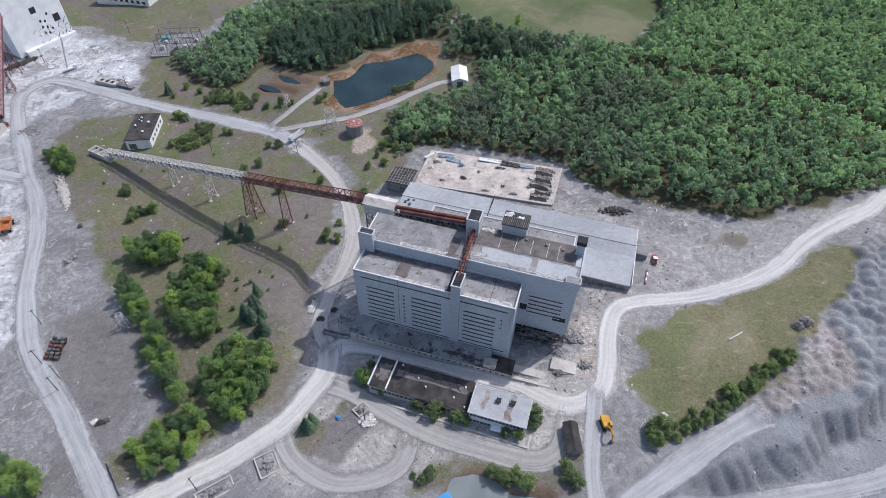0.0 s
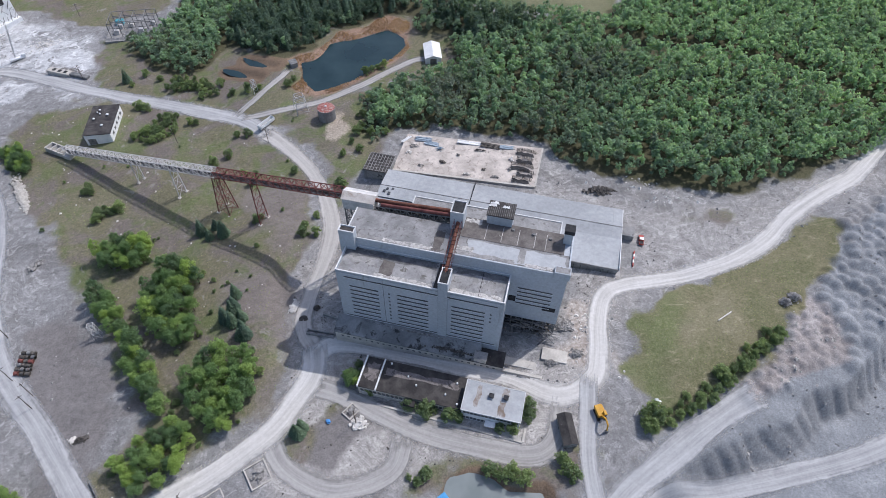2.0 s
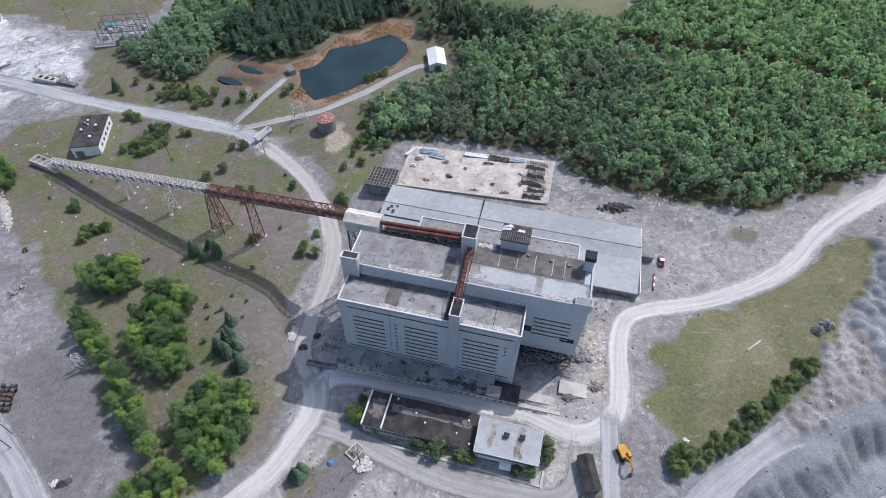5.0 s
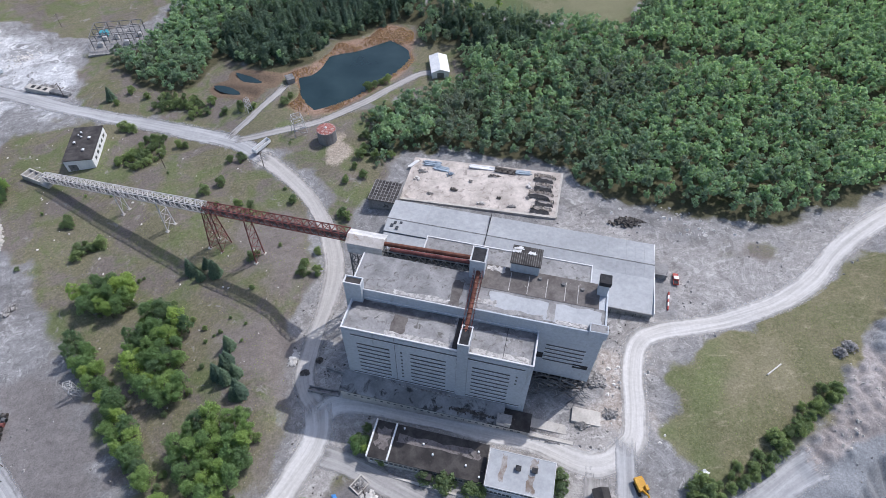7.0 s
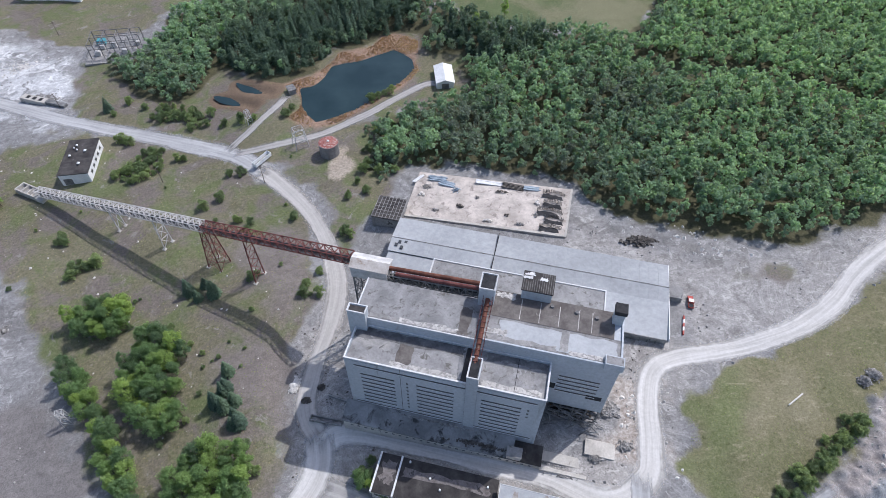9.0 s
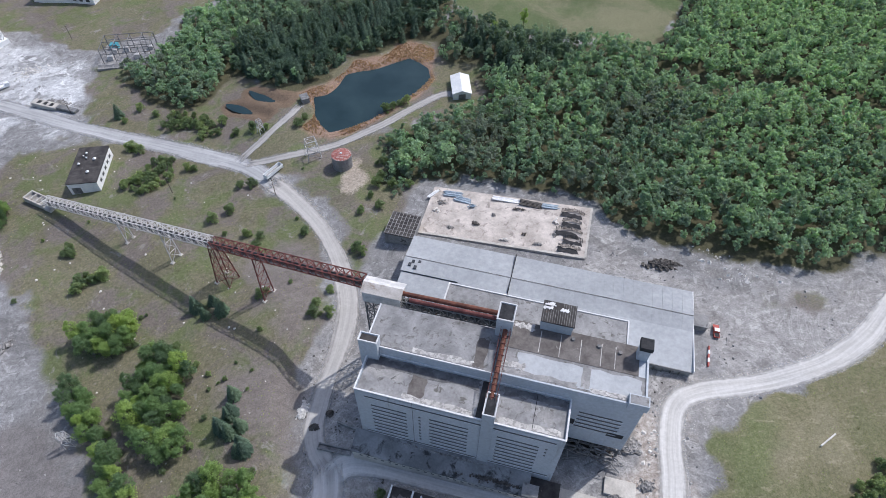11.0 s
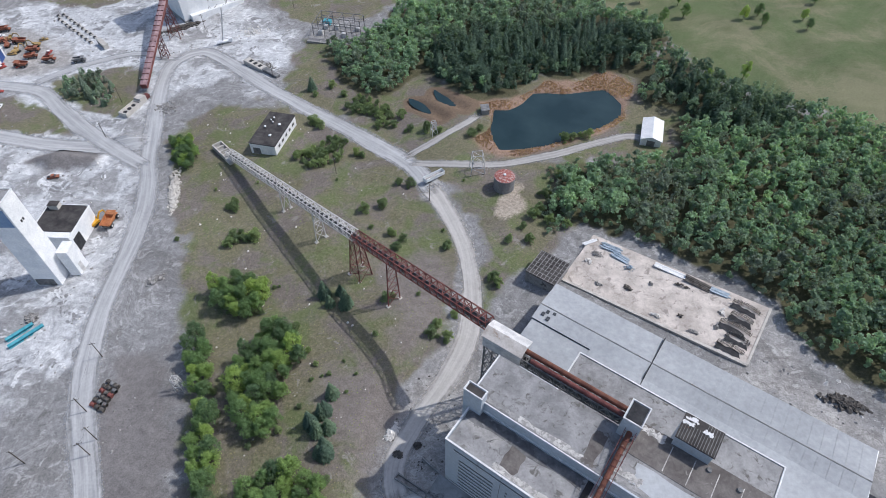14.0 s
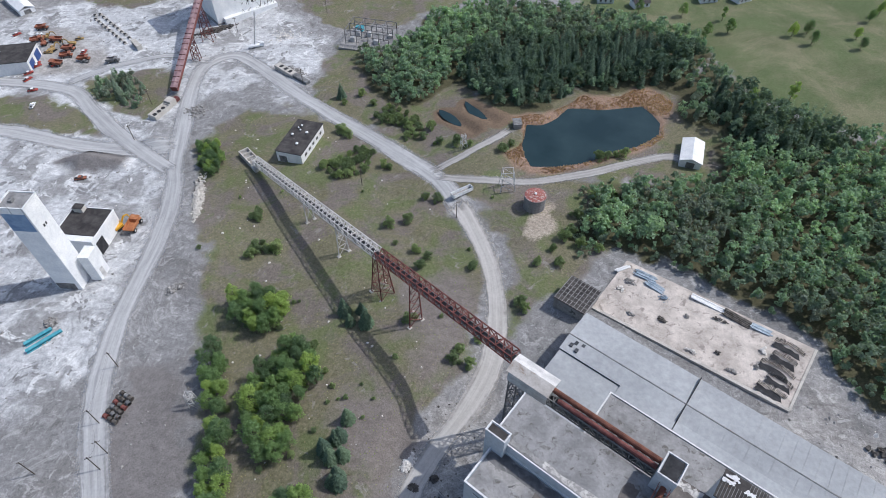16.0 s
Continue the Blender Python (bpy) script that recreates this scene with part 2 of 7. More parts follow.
FOREST = [(-6, 276), (-8, 262), (-13, 250), (6, 248), (22, 246), (41, 238), (60, 230), (75, 222), (80, 208), (86, 200), (108, 190), (129, 179), (142, 173), (166, 176), (193, 178), (213, 183), (420, 230), (560, 520), (200, 560), (174, 374), (139, 322), (110, 341), (95, 345), (80, 352), (68, 359), (55, 371), (41, 398), (30, 375), (25, 357), (24, 344), (29, 338), (42, 338), (46, 320), (43, 303), (29, 296), (14, 294), (5, 288)]
WEST_WOOD = [(-152, 360), (-152, 373), (-136, 376), (-126, 398), (-126, 420), (-94, 441), (-45, 445), (0, 433), (35, 419), (41, 402), (36, 388), (26, 364), (18, 367), (7, 368), (-1, 360), (-23, 354), (-28, 345), (-35, 335), (-48, 327), (-60, 327), (-78, 342), (-90, 350), (-99, 322), (-115, 322)]
CONIFER_STAND = [(-90, 352), (-60, 328), (-35, 336), (-22, 355), (18, 368), (36, 390), (38, 405), (0, 412), (-60, 400), (-95, 380)]
CONIFER_EDGE = [(30, 372), (52, 371), (80, 350), (104, 338), (88, 312), (60, 316), (46, 332)]
FIELD = [(-40, 460), (-26, 436), (9, 425), (37, 412), (55, 373), (80, 354), (110, 343), (139, 322), (176, 374), (230, 560), (60, 620), (-80, 560)]
MEADOW = [(80, 114), (84, 119), (98, 125), (115, 129), (129, 134), (144, 141), (159, 147), (174, 152), (181, 151), (178, 144), (172, 136), (159, 124), (148, 116), (138, 109), (131, 100), (118, 92), (107, 87), (95, 82), (82, 78), (73, 76), (71, 80), (78, 85), (73, 88), (71, 91), (73, 97), (77, 105)]
WEST_ISLE = [(-337, 282), (-309, 292), (-278, 282), (-251, 267), (-281, 263), (-340, 255)]
FAR_GREEN = [(-180, 395), (-230, 430), (-300, 440), (-330, 395), (-420, 400), (-520, 480), (-300, 640), (-60, 600), (-60, 455), (-110, 445), (-140, 410)]
COPSE = [(-292, 303), (-287, 315), (-277, 322), (-258, 309), (-248, 297), (-252, 289), (-263, 290), (-284, 296)]
COPSE_GRASS = [(-296, 308), (-278, 328), (-252, 331), (-236, 303), (-240, 284), (-287, 294)]
DARK_LOT = [(-152, 155), (-128, 158), (-100, 112), (-106, 96), (-112, 86), (-122, 92), (-138, 122)]
YARD = [(-47, 91), (-37, 96), (-27, 103), (-17, 94), (-24, 88), (-31, 78), (-40, 85)]
YARD_GRASS = [(-48, 92), (-37, 97), (-27, 103), (-32, 99), (-37, 92), (-41, 85)]
SOUTH_GREEN = [(-6, 69), (1, 77), (10, 77), (24, 74), (41, 69), (47, 74), (50, 70), (44, 60), (20, 62)]
SCRAPYARD = [(-378, 362), (-332, 354), (-300, 336), (-310, 318), (-335, 303), (-356, 335)]
STOCKPILE = [(-262, 244), (-247, 238), (-222, 246), (-224, 254), (-250, 254)]
MEADOW_GREEN = [(71, 88), (77, 105), (83, 118), (98, 124), (97, 110), (86, 96), (82, 82), (74, 78)]
HEAPS_PINK = [(139, 110), (151, 117), (152, 106), (152, 97), (146, 89), (133, 88), (120, 81), (110, 78), (105, 84), (119, 91), (132, 100)]
HEAPS_BLUE = [(215, 162), (183, 150), (175, 138), (160, 124), (153, 119), (151, 106), (150, 92), (143, 82), (164, 96), (190, 110), (240, 140)]
PIT = [(60, 55), (69, 60), (86, 66), (103, 68), (117, 71), (130, 80), (143, 81), (164, 95), (190, 109), (260, 142), (300, 120), (260, 10), (60, 10)]
SPOIL = [(210, 160), (178, 141), (160, 122), (150, 116), (140, 106), (124, 94), (99, 84), (75, 71), (62, 50), (60, 10), (260, 10), (300, 120)]
BARE = [(-76, 168), (-56, 163), (-46, 152), (-44, 131), (-46, 112), (-58, 98), (-66, 94), (-56, 108), (-51, 122), (-57, 140), (-72, 150)]
BARE_NORTH = [(-72, 212), (-55, 222), (-40, 214), (-36, 192), (-46, 178), (-60, 190)]
SAND = [(-26, 271), (-20, 267), (-20, 255), (-24, 247), (-31, 248), (-29, 260)]
EAST_GREEN = [(119, 169), (131, 163), (150, 163), (140, 156), (125, 156), (118, 160)]
SCAR = [(62, 128), (74, 126), (68, 106), (58, 99), (50, 106), (58, 112)]
REEDS = [(-53, 322), (-44, 327), (-36, 330), (-30, 337), (-25, 344), (-22, 351), (-15, 351), (-3, 355), (3, 363), (10, 366), (18, 362), (24, 356), (23, 346), (21, 336), (21, 327), (16, 319), (9, 313), (2, 308), (-5, 300), (-13, 294), (-24, 287), (-35, 284), (-41, 286), (-46, 290), (-49, 295), (-44, 301), (-43, 309), (-46, 317)]
POND = [(-43, 319), (-36, 321), (-30, 328), (-26, 338), (-19, 340), (-11, 341), (0, 346), (9, 350), (14, 345), (18, 339), (18, 330), (14, 324), (8, 317), (0, 312), (-7, 304), (-15, 298), (-25, 293), (-35, 290), (-39, 296), (-42, 304), (-42, 311)]
SOUTH_POND = [(2, 55), (6, 70), (13, 72), (20, 69), (24, 65), (35, 64), (38, 58), (30, 48), (8, 46)]
SETTLING_A = [(-87, 321), (-82, 320), (-72, 314), (-65, 309), (-67, 306), (-75, 311), (-84, 316)]
SETTLING_B = [(-76, 330), (-71, 327), (-62, 322), (-57, 319), (-59, 316), (-67, 319), (-73, 323)]
DUST = [(-200, 330), (-230, 290), (-205, 250), (-190, 222), (-172, 180), (-160, 150), (-185, 120), (-260, 120), (-420, 220), (-430, 330), (-380, 400), (-240, 420), (-180, 385), (-168, 345), (-172, 318)]
TAN = [(-46, 152), (-42, 168), (-30, 182), (-20, 172), (-26, 145), (-26, 128), (0, 118), (30, 108), (56, 108), (64, 128), (66, 140), (84, 138), (76, 122), (70, 104), (52, 84), (40, 70), (10, 74), (-14, 72), (-46, 72), (-56, 88), (-44, 110), (-46, 130)]
DUST_EAST = [(30, 100), (45, 88), (62, 88), (78, 118), (100, 128), (150, 140), (215, 166), (215, 178), (150, 168), (110, 176), (80, 192), (78, 215), (60, 190), (98, 165), (92, 140), (62, 138), (54, 112)]


def axis_steps(lo, a, b, hi, fine, fine_from, fine_to):
    inner = np.concatenate([np.arange(a, fine_from, fine), np.arange(fine_from, fine_to, fine * 0.55), np.arange(fine_to, b + fine * 0.5, fine)])
    left, right, s, x = [], [], fine, a
    while x > lo:
        s *= 1.25
        x -= s
        left.append(x)
    s, x = fine, inner[-1]
    while x < hi:
        s *= 1.25
        x += s
        right.append(x)
    return np.concatenate([left[::-1], inner, right])


gx = axis_steps(-2600, -430, 260, 2600, 1.5, 84, 204)
gy = axis_steps(-1500, 40, 480, 3500, 1.5, 54, 150)
GX, GY = np.meshgrid(gx, gy)
rng = np.random.default_rng(7)


def value_noise(X, Y, size, seed):
    """Smooth random heights with bumps of about the given size."""
    r = np.random.default_rng(seed).random((97, 97))
    u, v = X / size, Y / size
    i, j = np.floor(u).astype(int), np.floor(v).astype(int)
    fu, fv = u - i, v - j
    fu, fv = fu * fu * (3 - 2 * fu), fv * fv * (3 - 2 * fv)
    g = lambda a, b: r[a % 97, b % 97]
    return (g(i, j) * (1 - fu) + g(i + 1, j) * fu) * (1 - fv) + (g(i, j + 1) * (1 - fu) + g(i + 1, j + 1) * fu) * fv


wob = (value_noise(GX, GY, 9, 1) - 0.5) * 7 + (value_noise(GX, GY, 3.5, 2) - 0.5) * 3.5
mask = lambda polys, soft=3.0, ragged=1.0: np.clip(0.5 + (np.max([signed_distance(p, GX, GY) for p in polys], axis=0) + wob * ragged) / soft, 0, 1)
relief = (value_noise(GX, GY, 26, 3) - 0.5) * 1.2 + (value_noise(GX, GY, 6, 4) - 0.5) * 0.35
# end-tipped heaps: rows of overlapping domes, and a gullied face down to the pit track
heaps = np.zeros_like(GX)
hr = np.random.default_rng(11)
for poly, gap, rad_at, high_at in ((HEAPS_PINK, 3.9, (1.9, 2.9), (1.0, 2.0)), (HEAPS_BLUE, 5.4, (3.0, 4.6), (2.0, 3.4))):
    for k, cy in enumerate(np.arange(70, 166, gap * 0.8)):
        for cx in np.arange(100 + (k % 2) * gap / 2, 236, gap):
            x, y = cx + hr.uniform(-0.25, 0.25) * gap, cy + hr.uniform(-0.25, 0.25) * gap
            rad, high = hr.uniform(*rad_at), hr.uniform(*high_at)
            if signed_distance(poly, np.array([x]), np.array([y]))[0] < 0.5:
                continue
            sel = (abs(GX - x) < rad) & (abs(GY - y) < rad)
            heaps[sel] = np.maximum(heaps[sel], high * np.clip(1 - (np.hypot(GX[sel] - x, GY[sel] - y) / rad) ** 1.6, 0, 1))
pit_d = signed_distance(PIT, GX, GY) + (value_noise(GX, GY, 7, 33) - 0.5) * 3
along = GX * 0.93 + GY * 0.36
rib = np.abs(np.sin(along / 1.9 + 6.0 * value_noise(GX, GY, 15, 31))) ** 0.45
fall = np.clip(pit_d / 7.0, 0, 1)
drop = 7.5 * fall + (1 - rib) * 1.9 * (0.3 + value_noise(GX, GY, 11, 36)) * np.sin(np.pi * np.clip((pit_d + 1.5) / 11.5, 0, 1)) * np.clip((GX - 78) / 12, 0, 1)
pond_d = signed_distance(POND, GX, GY)
south_d = signed_distance(SOUTH_POND, GX, GY)
set_d = np.maximum(signed_distance(SETTLING_A, GX, GY), signed_distance(SETTLING_B, GX, GY))
pond_near = np.clip(1 - (abs(pond_d) - 2) / 14, 0, 1)
GZ = gz(GX, GY) + relief * (1 - pond_near) + heaps - drop
GZ += np.clip((signed_distance(MEADOW, GX, GY) + 2) / 14, 0, 1) * 1.6
GZ += 3.5 * np.exp(-((GX + 66) / 30) ** 2 - ((GY - 150) / 48) ** 2) * np.clip(signed_distance(SCRUB, GX, GY) / 7, 0, 1)
GZ += 4.5 * np.clip(signed_distance(STOCKPILE, GX, GY) / 6.5, 0, 1) ** 0.8 + 2.4 * np.clip(1 - np.hypot((GX + 221) / 11, (GY - 268) / 5), 0, 1)
GZ -= np.clip((pond_d + 1.5) / 4, 0, 1) * 2.2
GZ -= np.clip((south_d + 1.0) / 3, 0, 1) * 2.0
GZ -= np.clip((set_d + 2.0) / 3, 0, 1) * 1.8
layers = {
    "scrub": np.maximum(mask([SCRUB, NORTH_SCRUB, EAST_SCRUB, WEST_ISLE, COPSE_GRASS, FAR_GREEN, YARD_GRASS, SOUTH_GREEN], 6, 1.3), 0.75 * mask([EAST_GREEN], 6, 1.3)),
    "sand": mask([SAND], 5, 1.0),
    "scar": mask([SCAR], 8, 1.3),
    "pink": mask([HEAPS_PINK], 5, 1.0),
    "woodland": mask([FOREST, WEST_WOOD], 5, 1.0),
    "meadow": mask([MEADOW], 4, 0.8),
    "field": mask([FIELD], 6, 1.0),
    "bare": 0.8 * mask([BARE, BARE_NORTH], 9, 1.6),
    "dust": mask([DUST], 14, 1.6),
    "tan": np.max([mask([TAN], 12, 1.2), 0.62 * mask([DUST_EAST], 14, 1.6), 0.8 * mask([SCRAPYARD], 12, 1.4)], axis=0),
    "dark": np.maximum(mask([DARK_LOT, STOCKPILE], 7, 1.5), mask([YARD], 3, 0.4)),
    "face": np.clip((pit_d + 0.5) / 2, 0, 1) * np.clip((9.5 - pit_d) / 3, 0, 1),
    "lush": 0.85 * mask([MEADOW_GREEN], 10, 1.6),
    "spoil": mask([SPOIL], 6, 1.0),
    "reed": np.clip(0.5 + (signed_distance(REEDS, GX, GY) + wob * 0.35) / 2.5, 0, 1),
    "damp": np.clip(0.5 + (np.maximum(set_d + 5, south_d + 2) + wob * 0.4) / 3, 0, 1),
}


def fast_mesh(name, verts, faces, material, attrs=None, smooth=False):
    """A mesh from arrays of corners and of faces that all have the same number of sides."""
    me = bpy.data.meshes.new(name)
    verts, faces = np.asarray(verts, np.float32), np.asarray(faces, np.int32)
    nf, k = faces.shape
    me.vertices.add(len(verts))
    me.vertices.foreach_set("co", verts.ravel())
    me.loops.add(nf * k)
    me.loops.foreach_set("vertex_index", faces.ravel())
    me.polygons.add(nf)
    me.polygons.foreach_set("loop_start", np.arange(0, nf * k, k, dtype=np.int32))
    me.polygons.foreach_set("use_smooth", np.full(nf, smooth))
    me.update(calc_edges=True)
    for key, val in (attrs or {}).items():
        at = me.attributes.new(key, "FLOAT", "POINT")
        at.data.foreach_set("value", np.asarray(val, np.float32).ravel())
    me.materials.append(material)
    return me


M_GROUND, nt, b = nodes_of("quarry_ground", 0.95, 0, 0.15)
def layer(name):
    a = nt.nodes.new("ShaderNodeAttribute")
    a.attribute_name = name
    return a.outputs["Fac"]
n_big, n_mid, n_fine, n_tiny = noise_node(nt, 0.03, 5, 0.6), noise_node(nt, 0.16, 6, 0.65, 0.4), noise_node(nt, 0.9, 6, 0.74), noise_node(nt, 2.0, 4, 0.75)
def edged(name, hard=0.22):
    """A layer whose border is broken up by noise."""
    s = calc(nt, "ADD", layer(name), calc(nt, "MULTIPLY", calc(nt, "SUBTRACT", n_fine, 0.5), 0.9))
    return calc(nt, "DIVIDE", calc(nt, "SUBTRACT", s, 0.5 - hard), 2 * hard, True)
n_sw = noise_node(nt, 0.5, 7, 0.6, 0.3, (0.22, 1.3, 1, 1.15))
n_str = mix(nt, 0.25, noise_node(nt, 0.4, 10, 0.72, 0.5), n_sw)
n_pat = noise_node(nt, 0.06, 6, 0.6, 0.8)
base = ramp(nt, n_str, [(0.34, (0.175, 0.175, 0.178)), (0.5, (0.228, 0.228, 0.230)), (0.66, (0.315, 0.315, 0.317))])
dust_c = ramp(nt, n_str, [(0.36, (0.31, 0.32, 0.335)), (0.47, (0.42, 0.432, 0.447)), (0.54, (0.50, 0.513, 0.527)), (0.64, (0.64, 0.655, 0.665))])
dust_c = mix(nt, ramp(nt, n_pat, [(0.42, (0.8, 0.8, 0.8)), (0.52, (0, 0, 0))]), dust_c, base)
dark_c = ramp(nt, n_str, [(0.36, (0.145, 0.137, 0.135)), (0.64, (0.225, 0.213, 0.21))])
scrub_g = ramp(nt, n_fine, [(0.34, (0.115, 0.112, 0.070)), (0.5, (0.155, 0.147, 0.097)), (0.66, (0.21, 0.197, 0.138))])
scrub_d = ramp(nt, n_fine, [(0.34, (0.125, 0.108, 0.095)), (0.66, (0.205, 0.183, 0.165))])
scrub_c = mix(nt, ramp(nt, noise_node(nt, 0.045, 8, 0.62, 0.6), [(0.46, (0, 0, 0)), (0.56, (1, 1, 1))]), scrub_g, scrub_d)
scrub_c = mix(nt, ramp(nt, noise_node(nt, 0.06, 9, 0.66, 0.4), [(0.49, (0, 0, 0)), (0.60, (0.85, 0.85, 0.85))]), scrub_c, ramp(nt, n_fine, [(0.34, (0.085, 0.112, 0.047)), (0.66, (0.15, 0.172, 0.085))]))
scrub_c = mix(nt, ramp(nt, noise_node(nt, 0.13, 8, 0.7, 0.8), [(0.60, (0, 0, 0)), (0.66, (0.8, 0.8, 0.8))]), scrub_c, (0.255, 0.245, 0.225))
wood_c = ramp(nt, n_fine, [(0.3, (0.05, 0.055, 0.03)), (0.7, (0.12, 0.11, 0.07))])
mead_c = ramp(nt, noise_node(nt, 0.03, 9, 0.66, 0.5), [(0.42, (0.12, 0.128, 0.064)), (0.49, (0.17, 0.158, 0.094)), (0.57, (0.225, 0.205, 0.138))])
mead_c = mix(nt, edged("lush", 0.4), mead_c, (0.115, 0.155, 0.058))
mead_c = mix(nt, 0.4, mead_c, ramp(nt, n_fine, [(0.34, (0.105, 0.112, 0.055)), (0.66, (0.31, 0.285, 0.195))]))
straw = ramp(nt, noise_node(nt, 0.35, 8, 0.7, 0.6, (0.45, 1.2, 1, 0.9)), [(0.57, (0, 0, 0)), (0.66, (0.6, 0.6, 0.6))])
mead_c = mix(nt, straw, mead_c, (0.33, 0.30, 0.21))
streak = noise_node(nt, 0.8, 10, 0.75, 0.3)
spoil_c = ramp(nt, mix(nt, 0.5, streak, noise_node(nt, 0.07, 6, 0.6, 0.5)), [(0.38, (0.18, 0.192, 0.206)), (0.5, (0.235, 0.25, 0.265)), (0.62, (0.32, 0.335, 0.35))])
face_c = ramp(nt, streak, [(0.36, (0.165, 0.173, 0.182)), (0.64, (0.25, 0.26, 0.27))])
pink_c = ramp(nt, mix(nt, 0.5, streak, noise_node(nt, 0.09, 6, 0.6, 0.5)), [(0.38, (0.235, 0.215, 0.208)), (0.5, (0.305, 0.282, 0.274)), (0.62, (0.42, 0.395, 0.385))])
reed_c = ramp(nt, n_fine, [(0.34, (0.20, 0.135, 0.098)), (0.66, (0.33, 0.235, 0.18))])
spill = ramp(nt, noise_node(nt, 0.11, 12, 0.70, 0.9), [(0.555, (0, 0, 0)), (0.585, (1, 1, 1))])
muck = ramp(nt, noise_node(nt, 0.075, 12, 0.70, 0.7), [(0.575, (0, 0, 0)), (0.60, (1, 1, 1))])
dust_c = mix(nt, muck, dust_c, ramp(nt, n_fine, [(0.4, (0.17, 0.172, 0.177)), (0.6, (0.26, 0.262, 0.267))]))
dust_c = mix(nt, spill, dust_c, ramp(nt, n_fine, [(0.4, (0.50, 0.515, 0.525)), (0.6, (0.68, 0.69, 0.695))]))
def furrows(scale, count, lo, hi):
    """Wheel ruts: thin curved lines that run side by side."""
    q = calc(nt, "FRACT", calc(nt, "MULTIPLY", noise_node(nt, scale, 1.5, 0.4, 0.3), count))
    lines = ramp(nt, q, [(0.30, (0, 0, 0)), (0.42, (1, 1, 1)), (0.55, (0.1, 0.1, 0.1)), (0.66, (0.8, 0.8, 0.8)), (0.78, (0, 0, 0))])
    return mix(nt, ramp(nt, noise_node(nt, scale * 1.7, 6, 0.65, 0.5), [(lo, (0, 0, 0)), (hi, (1, 1, 1))]), (0, 0, 0), lines)
ruts = furrows(0.017, 34, 0.47, 0.60)
base = mix(nt, calc(nt, "MULTIPLY", ruts, 0.42), base, (0.46, 0.46, 0.455))
damp_spots = ramp(nt, noise_node(nt, 0.055, 11, 0.68, 0.9), [(0.54, (0, 0, 0)), (0.60, (0.75, 0.75, 0.75))])
base = mix(nt, damp_spots, base, ramp(nt, n_fine, [(0.36, (0.125, 0.123, 0.124)), (0.64, (0.21, 0.205, 0.20))]))
pale_scuff = ramp(nt, noise_node(nt, 0.19, 12, 0.72, 1.1), [(0.565, (0, 0, 0)), (0.585, (0.5, 0.5, 0.5))])
dark_scuff = ramp(nt, noise_node(nt, 0.26, 12, 0.72, 0.9), [(0.57, (0, 0, 0)), (0.59, (0.5, 0.5, 0.5))])
base = mix(nt, dark_scuff, mix(nt, pale_scuff, base, (0.44, 0.44, 0.44)), (0.12, 0.118, 0.118))
c = mix(nt, edged("dust", 0.35), base, dust_c)
tan_c = ramp(nt, n_str, [(0.36, (0.25, 0.24, 0.23)), (0.5, (0.325, 0.313, 0.30)), (0.64, (0.44, 0.425, 0.408))])
tan_c = mix(nt, calc(nt, "MULTIPLY", furrows(0.022, 30, 0.44, 0.58), 0.5), tan_c, (0.54, 0.525, 0.505))
tan_c = mix(nt, damp_spots, tan_c, ramp(nt, n_fine, [(0.36, (0.17, 0.162, 0.155)), (0.64, (0.26, 0.25, 0.24))]))
tan_c = mix(nt, dark_scuff, mix(nt, pale_scuff, tan_c, (0.56, 0.545, 0.525)), (0.16, 0.15, 0.142))
c = mix(nt, edged("tan", 0.35), c, tan_c)
c = mix(nt, edged("dark", 0.35), c, dark_c)
c = mix(nt, edged("scar", 0.35), c, ramp(nt, mix(nt, 0.5, n_str, streak), [(0.38, (0.20, 0.165, 0.14)), (0.5, (0.36, 0.325, 0.295)), (0.62, (0.58, 0.555, 0.525))]))
c = mix(nt, edged("spoil"), c, spoil_c)
c = mix(nt, edged("face", 0.35), c, face_c)
c = mix(nt, edged("pink", 0.3), c, pink_c)
c = mix(nt, edged("scrub", 0.3), c, scrub_c)
field_c = ramp(nt, noise_node(nt, 0.022, 9, 0.66, 0.6), [(0.42, (0.085, 0.125, 0.052)), (0.5, (0.125, 0.145, 0.075)), (0.58, (0.19, 0.185, 0.115))])
field_c = mix(nt, 0.3, field_c, ramp(nt, n_fine, [(0.34, (0.08, 0.10, 0.045)), (0.66, (0.22, 0.215, 0.14))]))
c = mix(nt, edged("bare", 0.35), c, ramp(nt, n_str, [(0.36, (0.145, 0.128, 0.118)), (0.64, (0.225, 0.203, 0.19))]))
c = mix(nt, edged("meadow"), c, mead_c)
c = mix(nt, edged("field"), c, field_c)
c = mix(nt, edged("sand", 0.3), c, ramp(nt, n_fine, [(0.36, (0.26, 0.22, 0.18)), (0.64, (0.46, 0.41, 0.345))]))
c = mix(nt, edged("woodland"), c, wood_c)
c = mix(nt, layer("reed"), c, reed_c)
c = mix(nt, edged("damp"), c, ramp(nt, n_fine, [(0.3, (0.12, 0.085, 0.06)), (0.7, (0.20, 0.15, 0.11))]))
c = mix(nt, 1.0, c, ramp(nt, n_tiny, [(0.33, grey(0.74)), (0.5, grey(1.0)), (0.67, grey(1.25))]), "MULTIPLY")
c = mix(nt, 1.0, c, ramp(nt, n_big, [(0.3, grey(0.88)), (0.7, grey(1.1))]), "MULTIPLY")
nt.links.new(c, b.inputs["Base Color"])
bump(nt, b, calc(nt, "ADD", n_fine, calc(nt, "MULTIPLY", n_tiny, 0.5)), 0.4, 0.3)

